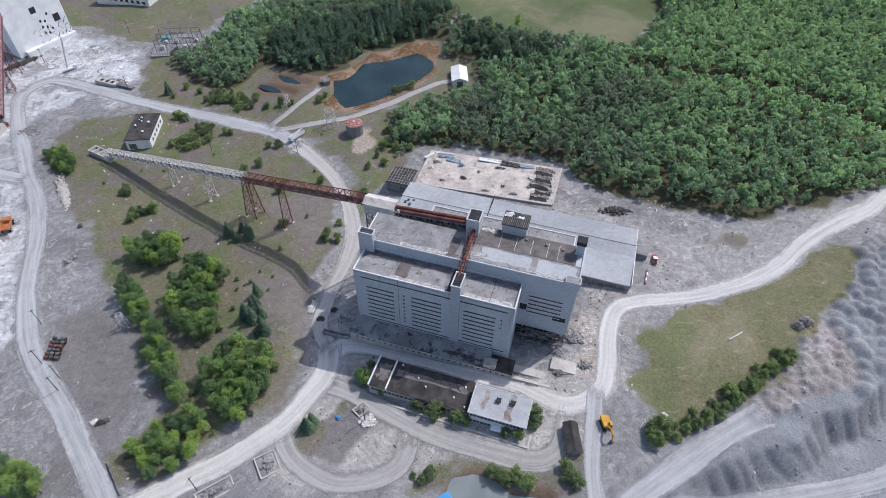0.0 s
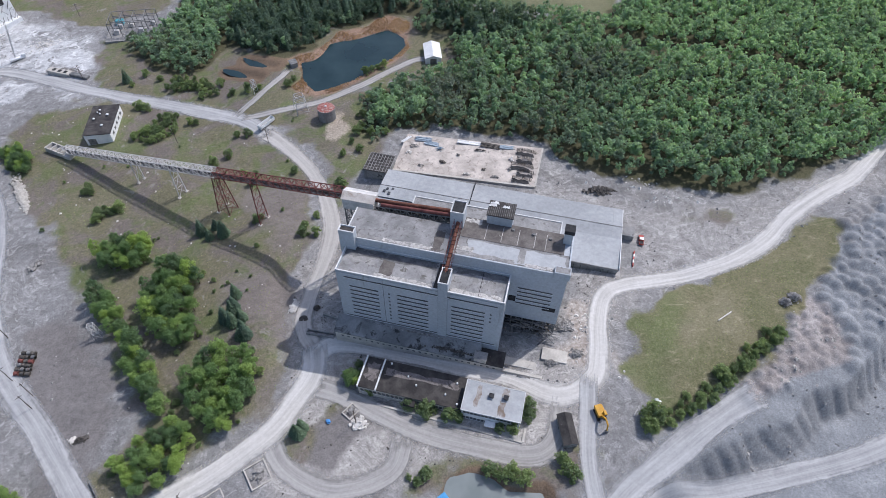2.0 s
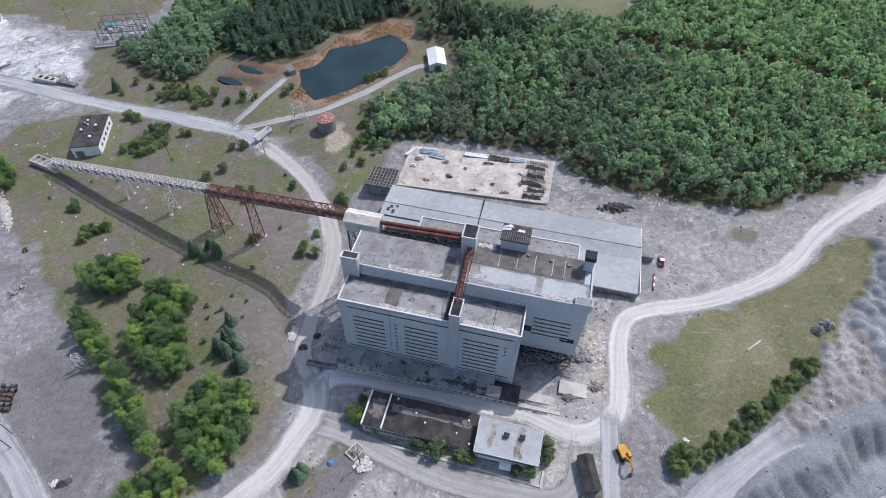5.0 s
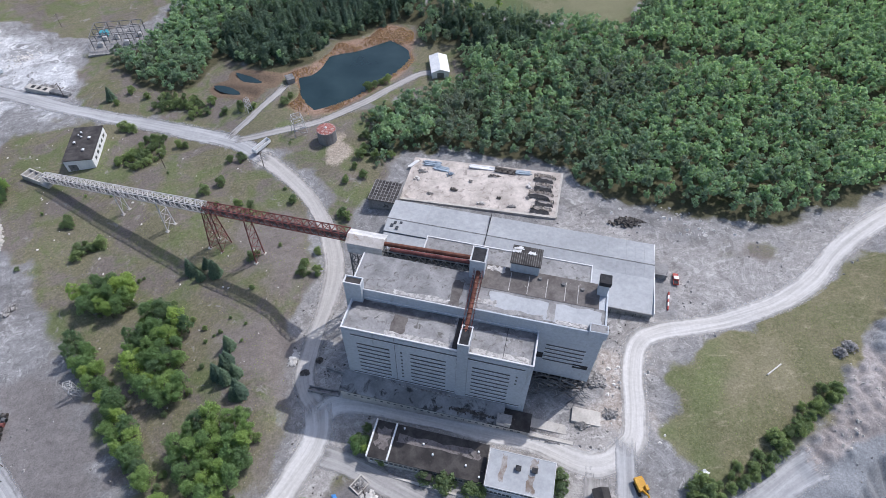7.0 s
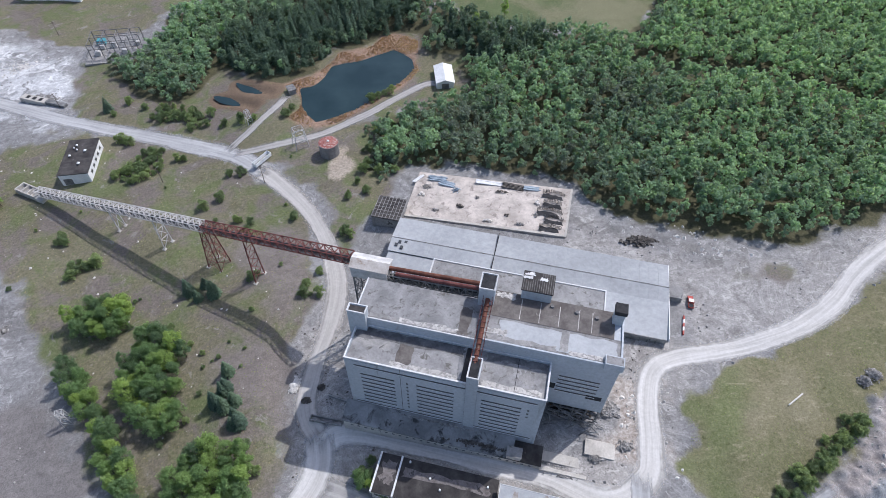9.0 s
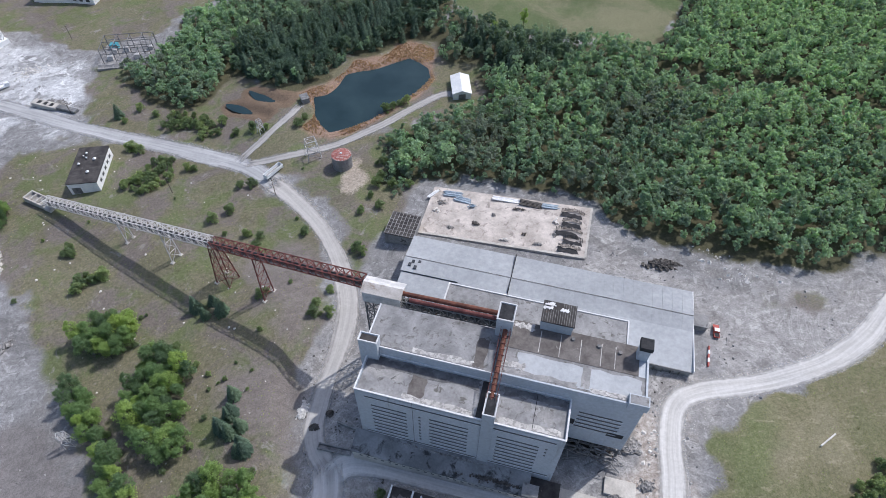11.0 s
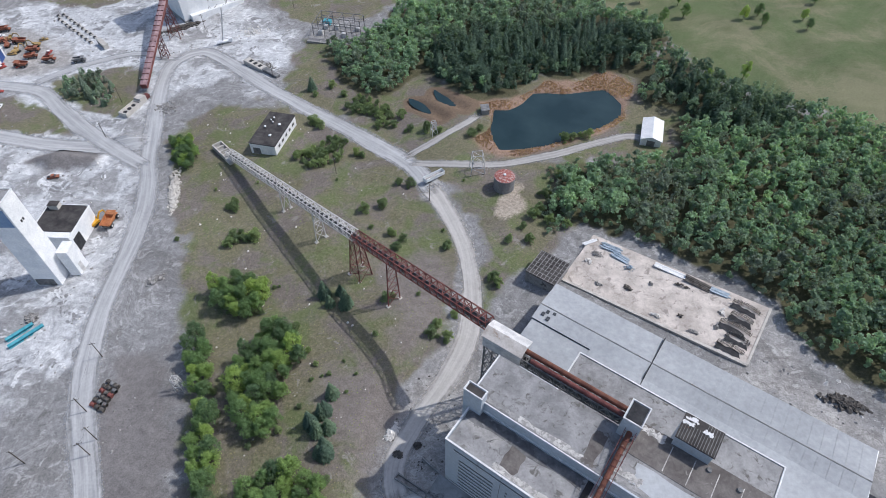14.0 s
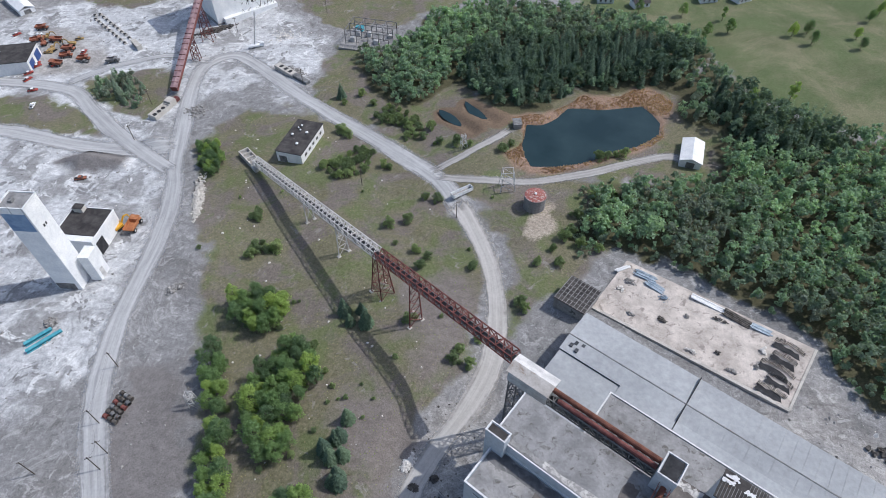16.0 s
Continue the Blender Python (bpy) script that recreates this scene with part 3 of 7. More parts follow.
rows_n, cols_n = GX.shape
idx = np.arange(rows_n * cols_n).reshape(rows_n, cols_n)
quads = np.stack([idx[:-1, :-1], idx[:-1, 1:], idx[1:, 1:], idx[1:, :-1]], -1).reshape(-1, 4)
ground = new("ground", fast_mesh("ground", np.stack([GX, GY, GZ], -1).reshape(-1, 3), quads, M_GROUND, layers, True))
tagged(ground, "grey quarry ground with scrub, dust, reeds and spoil heaps", "ground", kind="structure")


def land(x, y):
    """Height of the finished ground sheet at a place."""
    i = int(np.clip(np.searchsorted(gx, x) - 1, 0, len(gx) - 2))
    j = int(np.clip(np.searchsorted(gy, y) - 1, 0, len(gy) - 2))
    u, v = (x - gx[i]) / (gx[i + 1] - gx[i]), (y - gy[j]) / (gy[j + 1] - gy[j])
    return float((GZ[j, i] * (1 - u) + GZ[j, i + 1] * u) * (1 - v) + (GZ[j + 1, i] * (1 - u) + GZ[j + 1, i + 1] * u) * v)


def road_material(name, lo, hi, track):
    """Dust and gravel with long worn wheel lines; it thins out to nothing along ragged edges and at its ends."""
    m, nt2, b2 = nodes_of(name, 0.95, 0, 0.15)
    def attribute(key):
        a = nt2.nodes.new("ShaderNodeAttribute")
        a.attribute_name = key
        return a.outputs["Fac"]
    across, run = attribute("across"), attribute("along")
    f = noise_node(nt2, 1.1, 5, 0.7)
    col = ramp(nt2, noise_node(nt2, 0.12, 7, 0.65, 0.4), [(0.3, lo), (0.7, hi)])
    xyz = nt2.nodes.new("ShaderNodeCombineXYZ")
    nt2.links.new(calc(nt2, "MULTIPLY", across, 3.6), xyz.inputs[0])
    nt2.links.new(calc(nt2, "MULTIPLY", run, 0.022), xyz.inputs[1])
    sn = nt2.nodes.new("ShaderNodeTexNoise")
    sn.inputs["Scale"].default_value, sn.inputs["Detail"].default_value, sn.inputs["Roughness"].default_value = 1.0, 6.0, 0.62
    sn.inputs["Distortion"].default_value = 0.4
    nt2.links.new(xyz.outputs[0], sn.inputs["Vector"])
    col = mix(nt2, ramp(nt2, sn.outputs["Fac"], [(0.42, (0, 0, 0)), (0.66, (0.8, 0.8, 0.8))]), col, track)
    col = mix(nt2, ramp(nt2, sn.outputs["Fac"], [(0.30, (0.22, 0.22, 0.22)), (0.42, (0, 0, 0))]), col, (0.25, 0.25, 0.25))
    col = mix(nt2, 1.0, col, ramp(nt2, f, [(0.3, grey(0.88)), (0.7, grey(1.08))]), "MULTIPLY")
    nt2.links.new(col, b2.inputs["Base Color"])
    bump(nt2, b2, f, 0.4, 0.15)
    inner = calc(nt2, "MULTIPLY", calc(nt2, "SUBTRACT", 1.0, calc(nt2, "ABSOLUTE", across)), 2.3)
    inner = calc(nt2, "MINIMUM", inner, calc(nt2, "MULTIPLY", attribute("ends"), 1.6))
    ragged = calc(nt2, "MULTIPLY", calc(nt2, "SUBTRACT", mix(nt2, 0.5, sn.outputs["Fac"], noise_node(nt2, 0.35, 8, 0.7, 0.3)), 0.5), 2.6)
    nt2.links.new(calc(nt2, "ADD", inner, calc(nt2, "SUBTRACT", ragged, 0.12), True), b2.inputs["Alpha"])
    return m


M_ROAD = road_material("pale_dust_road", (0.43, 0.42, 0.40), (0.53, 0.52, 0.50), (0.68, 0.67, 0.655))
M_ROADGREY = road_material("grey_gravel_road", (0.30, 0.305, 0.312), (0.38, 0.386, 0.393), (0.52, 0.527, 0.535))
M_ROADFAINT = road_material("worn_gravel_yard", (0.27, 0.263, 0.256), (0.35, 0.342, 0.332), (0.46, 0.45, 0.437))


ROAD_LINES = []


def road(name, pts, width, material, label, lift=0.06):
    """A dirt road draped on the ground, with ragged edges."""
    line = smooth_line(pts, 1.6)
    ROAD_LINES.append((line, width))
    width *= 1.3
    tang = np.gradient(line, axis=0)
    tang /= np.linalg.norm(tang, axis=1)[:, None] + 1e-9
    side = np.stack([-tang[:, 1], tang[:, 0]], -1)
    r = np.random.default_rng(len(line))
    ks = np.linspace(-1, 1, 9)
    k = len(ks)
    wl = width / 2 * (1 + 0.35 * (value_noise(line[:, 0], line[:, 1], 16, 21) - 0.5)) + r.uniform(-0.12, 0.12, len(line))
    wr = width / 2 * (1 + 0.35 * (value_noise(line[:, 0], line[:, 1], 16, 22) - 0.5)) + r.uniform(-0.12, 0.12, len(line))
    vs, ac, al = [], [], []
    run = np.concatenate([[0], np.cumsum(np.linalg.norm(np.diff(line, axis=0), axis=1))])
    for i in range(len(line)):
        for q in ks:
            p = line[i] + side[i] * q * (wl[i] if q < 0 else wr[i])
            z = max(land(p[0] + dx, p[1] + dy) for dx in (-0.8, 0.8) for dy in (-0.8, 0.8))
            vs.append((p[0], p[1], z + (lift if abs(q) < 0.95 else 0.02)))
            ac.append(q)
            al.append(run[i])
    id2 = np.arange(len(vs)).reshape(-1, k)
    fs = np.stack([id2[:-1, :-1], id2[1:, :-1], id2[1:, 1:], id2[:-1, 1:]], -1).reshape(-1, 4)
    return tagged(new(name, fast_mesh(name, vs, fs[:, ::-1], material, {"across": ac, "along": al, "ends": np.minimum(al, run[-1] - np.array(al)) / 9.0}, True)), label, "road", kind="structure")


road("road_haul", [(-83, 40), (-106, 76), (-132, 111), (-153, 138), (-168, 169), (-179, 210), (-190, 237), (-203, 258), (-224, 299), (-238, 335), (-231, 352), (-215, 350), (-174, 326), (-138, 307), (-99, 287), (-75, 273), (-58, 256)], 9.0, M_ROADGREY, "grey gravel haul road looping round the scrub hill")
M_ROADMID = road_material("dusty_tan_road", (0.36, 0.345, 0.325), (0.44, 0.425, 0.405), (0.54, 0.525, 0.505))
road("road_mill", [(-62, 260), (-54, 251), (-39, 229), (-31, 206), (-28, 187), (-31, 170), (-37, 152), (-40, 136), (-35, 124)], 7.5, M_ROADMID, "pale dusty road curving down to the mill", 0.08)
road("road_front", [(-41, 110), (-34, 124), (-24, 126), (-1, 117), (29, 104), (47, 93), (60, 97), (65, 106), (69, 119), (75, 130), (84, 133.5), (100, 133.5), (115, 134.5), (131, 137.5), (148, 145), (164, 156), (181, 164.5), (202, 173), (228, 190), (260, 205)], 8.0, M_ROAD, "white dusty road past the mill and out east", 0.08)
road("road_loop", [(-36, 128), (-36, 116), (-42, 106), (-52, 95), (-70, 84), (-92, 74), (-130, 58)], 9.0, M_ROAD, "white dusty road curving below the scrub slope", 0.10)
road("road_northwest", [(-200, 250), (-233, 263), (-272, 283), (-304, 299), (-360, 296), (-420, 290)], 9.0, M_ROADGREY, "grey gravel road to the workshops", 0.07)
road("road_west", [(-430, 262), (-340, 258), (-299, 258), (-251, 258), (-226, 261), (-208, 268)], 11.0, M_ROADGREY, "broad grey gravel haul road from the west", 0.05)
road("road_copse", [(-236, 345), (-267, 345), (-293, 327), (-310, 302)], 6.0, M_ROADGREY, "pale gravel track behind the copse", 0.09)
road("road_pond", [(-76, 274), (-60, 274), (-36, 278), (-13, 290), (6, 303), (23, 314), (32, 312)], 4.5, M_ROADFAINT, "narrow gravel track along the pond", 0.09)
road("road_pumphouse", [(-79, 276), (-67, 289), (-56, 303), (-49, 315)], 4.0, M_ROADFAINT, "narrow gravel track to the pump hut", 0.11)
road("road_south", [(60, 99), (55, 84), (50, 66), (48, 40)], 6.0, M_ROADGREY, "grey gravel road going south", 0.10)
road("road_ramp", [(44, 44), (58, 57), (79, 68), (101, 78), (114, 82)], 9.0, M_ROADGREY, "grey ramp along the spoil heaps", 0.06)
road("road_pit", [(52, 46), (72, 56), (92, 56), (115, 57), (148, 61), (190, 74)], 7.0, M_ROADGREY, "grey quarry track below the spoil face", 0.12)
road("road_yard", [(-38, 112), (-27, 106), (-15, 97), (0, 87), (18, 79), (34, 74), (43, 79), (48, 92)], 7.0, M_ROADFAINT, "worn gravel drive before the office", 0.07)
road("road_ring", [(-52, 95), (-45, 82), (-30, 73), (-12, 76), (-6, 88)], 7.0, M_ROADFAINT, "worn gravel turning loop in the yard", 0.05)


def water(name, poly, z, material, label):
    line = smooth_line(poly, 2.0, True)
    bm = bmesh.new()
    bm.faces.new([bm.verts.new((x, y, z)) for x, y in line])
    bmesh.ops.triangulate(bm, faces=bm.faces[:])
    me = bpy.data.meshes.new(name)
    bm.to_mesh(me)
    bm.free()
    me.materials.append(material)
    return tagged(new(name, me), label, "pond", kind="structure")


grown = lambda poly, k: [(sum(p[0] for p in poly) / len(poly) * (1 - k) + x * k, sum(p[1] for p in poly) / len(poly) * (1 - k) + y * k) for x, y in poly]
water("pond", grown(POND, 1.03), -1.75, M_WATER, "dark blue-green pond ringed by brown reeds")
water("pond_south", grown(SOUTH_POND, 1.05), gzf(20, 60) - 0.9, M_WATER_PALE, "pale grey settling pond beside the yard")
water("pond_settling_a", grown(SETTLING_A, 1.15), gzf(-76, 314) - 1.2, M_WATER, "small dark settling pool in brown banks")
water("pond_settling_b", grown(SETTLING_B, 1.15), gzf(-67, 324) - 1.2, M_WATER, "small dark settling pool in brown banks")

# ---- building helpers ----
def part(name, bm, material, parent, label=""):
    """Links a bmesh as one mesh object under a thing or part."""
    me = bpy.data.meshes.new(name)
    bm.normal_update()
    bm.to_mesh(me)
    bm.free()
    me.materials.append(material)
    ob = new(name, me)
    ob.parent = parent
    if label:
        ob["label"] = label
    return ob


def share(name, me, parent, m=None):
    """Another part on the same mesh."""
    ob = new(name, me)
    ob.parent = parent
    if m is not None:
        ob.matrix_basis = m
    return ob


def thing(name, x, y, z, turn, label, category, group="", kind=""):
    ob = new(name)
    ob.matrix_basis = pose(x, y, z, 0, 0, turn)
    return tagged(ob, label, category, group, kind)


def box(bm, x0, x1, y0, y1, z0, z1, bevel=0.0):
    r = bmesh.ops.create_cube(bm, size=1.0)
    bmesh.ops.scale(bm, vec=(x1 - x0, y1 - y0, z1 - z0), verts=r["verts"])
    bmesh.ops.translate(bm, vec=((x0 + x1) / 2, (y0 + y1) / 2, (z0 + z1) / 2), verts=r["verts"])
    if bevel:
        es = list({e for v in r["verts"] for e in v.link_edges})
        bmesh.ops.bevel(bm, geom=es, offset=bevel, segments=1, affect="EDGES")
    return bm


def boxes(*dims, bevel=0.0):
    bm = bmesh.new()
    for d in dims:
        box(bm, *d, bevel=bevel)
    return bm


def beam(bm, a, b, w, h=None, sides=4):
    """A bar from a to b."""
    a, b = Vector(a), Vector(b)
    h = h or w
    d = b - a
    r = bmesh.ops.create_cube(bm, size=1.0) if sides == 4 else bmesh.ops.create_cone(bm, cap_ends=True, segments=sides, radius1=0.5, radius2=0.5, depth=1.0)
    m = Matrix.Translation((a + b) / 2) @ d.to_track_quat("Z", "Y").to_matrix().to_4x4() @ Matrix.Diagonal((w, h, d.length, 1))
    bmesh.ops.transform(bm, matrix=m, verts=r["verts"])
    return bm


def bar(a, b, w, h=None, sides=4):
    return beam(bmesh.new(), a, b, w, h, sides)


def cylinder(bm, x, y, z0, z1, r0, r1=None, n=16):
    r1 = r0 if r1 is None else r1
    r = bmesh.ops.create_cone(bm, cap_ends=True, segments=n, radius1=r0, radius2=r1, depth=z1 - z0)
    bmesh.ops.translate(bm, vec=(x, y, (z0 + z1) / 2), verts=r["verts"])
    return bm


def rim(u0, u1, v0, v1, z0, z1, t):
    """Four parapet walls round a flat roof, butted end to end."""
    return boxes((u0, u1, v0, v0 + t, z0, z1), (u0, u1, v1 - t, v1, z0, z1), (u0, u0 + t, v0 + t, v1 - t, z0, z1), (u1 - t, u1, v0 + t, v1 - t, z0, z1))


def slab_with_edge(u0, u1, v0, v1, z, jag, seed):
    """A thin flat patch with an uneven outline."""
    r = random.Random(seed)
    pts = []
    n = 9
    for i in range(n):
        pts.append((u0 + (u1 - u0) * i / n, v0 + r.uniform(-jag, jag)))
    for i in range(5):
        pts.append((u1 + r.uniform(-jag, jag), v0 + (v1 - v0) * i / 5))
    for i in range(n):
        pts.append((u1 - (u1 - u0) * i / n, v1 + r.uniform(-jag, jag)))
    for i in range(5):
        pts.append((u0 + r.uniform(-jag, jag), v1 - (v1 - v0) * i / 5))
    bm = bmesh.new()
    f = bm.faces.new([bm.verts.new((x, y, z)) for x, y in pts])
    e = bmesh.ops.extrude_face_region(bm, geom=[f])
    bmesh.ops.translate(bm, vec=(0, 0, 0.03), verts=[v for v in e["geom"] if isinstance(v, bmesh.types.BMVert)])
    bmesh.ops.recalc_face_normals(bm, faces=bm.faces[:])
    return bm


def rubble(x0, x1, y0, y1, z, n, size, seed, flat=0.6, grow=1.0):
    """A heap of broken pieces, highest in its middle."""
    r = random.Random(seed)
    bm = bmesh.new()
    for _ in range(n):
        u, v = r.gauss(0, 0.36), r.gauss(0, 0.36)
        if abs(u) > 1 or abs(v) > 1:
            continue
        s = size * r.uniform(0.4, 1.3)
        q = bmesh.ops.create_cube(bm, size=1.0)
        for vv in q["verts"]:
            vv.co += Vector((r.uniform(-.22, .22), r.uniform(-.22, .22), r.uniform(-.22, .22)))
        m = Matrix.LocRotScale(((x0 + x1) / 2 + u * (x1 - x0) / 2, (y0 + y1) / 2 + v * (y1 - y0) / 2, z + max(0, 1 - math.hypot(u, v)) * grow * size * 1.5),
                               Euler((r.uniform(-.6, .6), r.uniform(-.6, .6), r.uniform(0, 6.3))), (s * r.uniform(.7, 1.6), s, s * flat))
        bmesh.ops.transform(bm, matrix=m, verts=q["verts"])
    return bm


def pitched(u0, u1, v0, v1, z0, z1, t=0.25):
    """A sloping roof sheet from v0 at height z0 to v1 at z1."""
    bm = bmesh.new()
    vs = [bm.verts.new(p) for p in ((u0, v0, z0), (u1, v0, z0), (u1, v1, z1), (u0, v1, z1), (u0, v0, z0 - t), (u1, v0, z0 - t), (u1, v1, z1 - t), (u0, v1, z1 - t))]
    for f in ((0, 1, 2, 3), (7, 6, 5, 4), (0, 4, 5, 1), (1, 5, 6, 2), (2, 6, 7, 3), (3, 7, 4, 0)):
        bm.faces.new([vs[i] for i in f])
    return bm


# ---- the mill ----
OX, OY, TURN = -23.8, 133.3, -21.8
def plant(u, v):
    c, s = math.cos(radians(TURN)), math.sin(radians(TURN))
    return OX + u * c - v * s, OY + u * s + v * c


mill = thing("mill_building", OX, OY, 0, TURN, "tall pale blue-grey mill with flat dirty roofs and window strips", "factory")
# front block
part("front_block_wall", boxes((0, 57.7, 0, 12, -3, 32.4)), M_WALL, mill)
part("front_roof", boxes((0.5, 57.2, 0.5, 12.3, 32.4, 32.6)), M_ROOF, mill, "grey roof with dark stains")
part("front_parapet", rim(0, 57.7, 0, 12.2, 32.6, 33.5, 0.45), M_WALL, mill)
part("coping", rim(-0.08, 57.78, -0.08, 12.1, 33.5, 33.62, 0.42), M_COPING, mill, "white metal coping")
# Tar stain and painted-on shade where the upper wall overshadows the front roof.
part("roof_stain", slab_with_edge(0.8, 33.2, 8.3, 11.6, 32.605, 0.7, 90), M_STAINSHADE, mill, "dark tar-stained band with painted shade under the upper wall")
part("roof_stain", slab_with_edge(39.5, 56.8, 9.3, 11.6, 32.605, 0.5, 91), M_STAINSHADE, mill)
part("roof_stain", slab_with_edge(14.5, 18.6, 1.6, 11.0, 32.6, 0.5, 1), M_TAR, mill)
part("roof_stain", slab_with_edge(1.5, 12, 5.5, 11.5, 32.6, 0.7, 2), M_DIRTYCONC, mill)
part("dust_drift", slab_with_edge(13, 34, 0.9, 2.4, 32.61, 0.35, 3), M_ROOFDUST, mill)
part("dust_drift", slab_with_edge(39.5, 56.5, 0.8, 2.6, 32.61, 0.45, 4), M_ROOFDUST, mill)
part("roof_stain", slab_with_edge(50, 54, 3.5, 8, 32.6, 0.8, 5), M_DIRTYCONC, mill)
part("roof_stain", slab_with_edge(45.5, 47.3, 6, 9, 32.6, 0.5, 6), M_DIRTYCONC, mill)
part("roof_joint", boxes((48.6, 48.75, 1, 11.5, 32.6, 32.68)), M_DARK, mill)
part("dark_gutter", boxes((33.6, 35.2, 0.6, 12, 32.605, 32.65)), M_ROOF_DARK, mill)
# louvre strips: recessed dark band with a thin sill
def strip(u0, u1, z, v=0.0, h=0.62):
    s = part("window_strip", boxes((u0, u1, v - 0.05, v + 0.2, z - h / 2, z + h / 2)), M_GLASS, mill)
    part("sill", boxes((u0 - 0.1, u1 + 0.1, v - 0.16, v - 0.055, z - h / 2 - 0.14, z - h / 2)), M_WHITE, s)
    return s
strip(2.7, 55.6, 30.4)
for u0, u1 in ((4.3, 14.6), (21.2, 32.2), (40.2, 51.6)):
    for k in range(8):
        strip(u0, u1, 25.8 - 2.25 * k)
strip(1.5, 56.2, 7.9, h=0.5)
for u in (18.4, 37.9, 53.6):
    for k in range(8 if u < 50 else 3):
        part("small_window", boxes((u - 0.3, u + 0.3, -0.05, 0.15, 25.2 - 2.1 * k, 25.9 - 2.1 * k)), M_GLASS, mill)
for u in (16.4, 35.4):
    part("wall_joint", boxes((u, u + 0.12, -0.06, 0.1, 7, 33.4)), M_STEEL, mill)
# front elevator shaft
part("shaft_wall", boxes((35.5, 38.8, -0.35, 6.2, 7, 37.6)), M_WALL, mill)
part("shaft_roof", boxes((35.9, 38.4, 0.05, 5.8, 37.6, 37.75)), M_DARK, mill)
part("coping", rim(35.42, 38.88, -0.43, 6.28, 37.6, 37.95, 0.3), M_COPING, mill)
# upper left block
part("upper_west_wall", boxes((-0.6, 36.5, 12, 26, -3, 37.2)), M_WALL, mill)
part("upper_west_roof", boxes((-0.2, 36.5, 12.4, 26, 37.2, 37.4)), M_ROOF, mill)
part("coping", boxes((-0.7, 36.5, 11.9, 12.2, 37.2, 37.6), (-0.7, -0.4, 12.2, 26, 37.2, 37.6)), M_COPING, mill)
part("roof_stain", slab_with_edge(29.8, 33.0, 12.8, 22.0, 37.41, 0.4, 9), M_TAR, mill)
part("roof_stain", slab_with_edge(3.5, 13.5, 12.7, 14.0, 37.41, 0.4, 10), M_DIRTYCONC, mill)
part("dust_drift", slab_with_edge(13, 30, 12.6, 14.2, 37.42, 0.4, 11), M_ROOFDUST, mill)
part("corner_tower_wall", boxes((-1.8, 3.6, 10.4, 13.1, -3, 41.2)), M_WALL, mill)
part("corner_tower_roof", boxes((-1.4, 3.2, 10.8, 12.7, 41.2, 41.3)), M_ROOF_DARK, mill)
part("coping", rim(-1.9, 3.7, 10.3, 13.2, 41.2, 41.6, 0.3), M_COPING, mill)
# upper right block
part("upper_east_wall", boxes((36.5, 76.0, 12, 30, 10.5, 38.2)), M_WALL, mill)
# Solid near-black block paints the shade inside the open gutted storey.
part("upper_east_core", boxes((36.5, 70.0, 14.0, 30, -3, 10.5)), M_DARK, mill, "gutted lower storey, its inner shade painted as a near-black block")
part("upper_east_roof", boxes((36.5, 75.6, 12.4, 20.5, 38.2, 38.4)), M_ROOF, mill)
part("upper_east_tar_roof", boxes((36.5, 73.5, 20.5, 29.8, 38.2, 38.52)), M_TAR, mill, "dark tar roof with pale seams")
for u in (46.4, 52.0, 57.6, 63.2, 67.0):
    part("roof_seam", boxes((u, u + 0.22, 21, 28.0, 38.52, 38.58)), M_ROOFDUST, mill)
part("pale_patch", slab_with_edge(41.5, 74.5, 13.2, 19.6, 38.41, 0.4, 12), M_ROOF_LONG, mill)
part("roof_stain", slab_with_edge(58.8, 61.2, 13.4, 19.8, 38.45, 0.2, 13), M_DIRTYCONC, mill)
part("roof_stain", slab_with_edge(37.5, 58, 12.7, 14.2, 38.45, 0.5, 14), M_DIRTYCONC, mill)
part("pale_patch", slab_with_edge(61.5, 72.5, 12.6, 13.9, 38.45, 0.2, 15), M_ROOFDUST, mill)
part("dust_drift", slab_with_edge(37.2, 44, 14.6, 16.2, 38.46, 0.5, 16), M_ROOFDUST, mill)
part("dust_drift", slab_with_edge(38.6, 44.5, 27.4, 29.2, 38.56, 0.5, 17), M_ROOFDUST, mill)
for u, v in ((55.3, 27.5), (62.5, 27), (68.3, 26.4)):
    part("roof_vent", cylinder(bmesh.new(), u, v, 38.4, 39.1, 0.7, 0.55, 12), M_STEEL, mill)
part("coping", boxes((75.55, 76.08, 12, 29.8, 38.2, 38.75), (36.5, 75.55, 11.9, 12.35, 38.2, 38.5)), M_WALL, mill)
part("corner_box", boxes((71.3, 76.5, 11.4, 14.4, 36.5, 39.7)), M_WALL, mill)
part("corner_box_roof", boxes((71.6, 76.2, 11.7, 14.1, 39.7, 39.78)), M_ROOF, mill)
part("duct_tower", boxes((72.6, 75.4, 25.6, 28.4, 30, 43.4)), M_WALL, mill)
part("duct_tower_top", boxes((72.3, 75.7, 25.3, 28.7, 43.4, 45.0)), M_DARK, mill)
for k in range(5):
    strip(60.6, 72.4, 27.5 - 2.1 * k, 12.0)
part("broken_opening", boxes((70.0, 74.6, 11.94, 12.3, 17.4, 19.6)), M_DARK, mill)
part("broken_opening", boxes((57.9, 60.4, 11.94, 12.3, 19.6, 22.6)), M_DARK, mill)
for u in (60, 64, 68, 72, 75.6):
    part("column", bar((u, 12.3, -2), (u, 12.3, 11), 0.5), M_STEEL, mill)
for v in (16, 21, 26, 29.6):
    part("column", bar((75.6, v, -2), (75.6, v, 11), 0.5), M_STEEL, mill)
for z in (5.0, 8.5):
    part("girder", bar((58, 12.2, z), (76, 12.2, z), 0.35, 0.5), M_STEEL, mill)
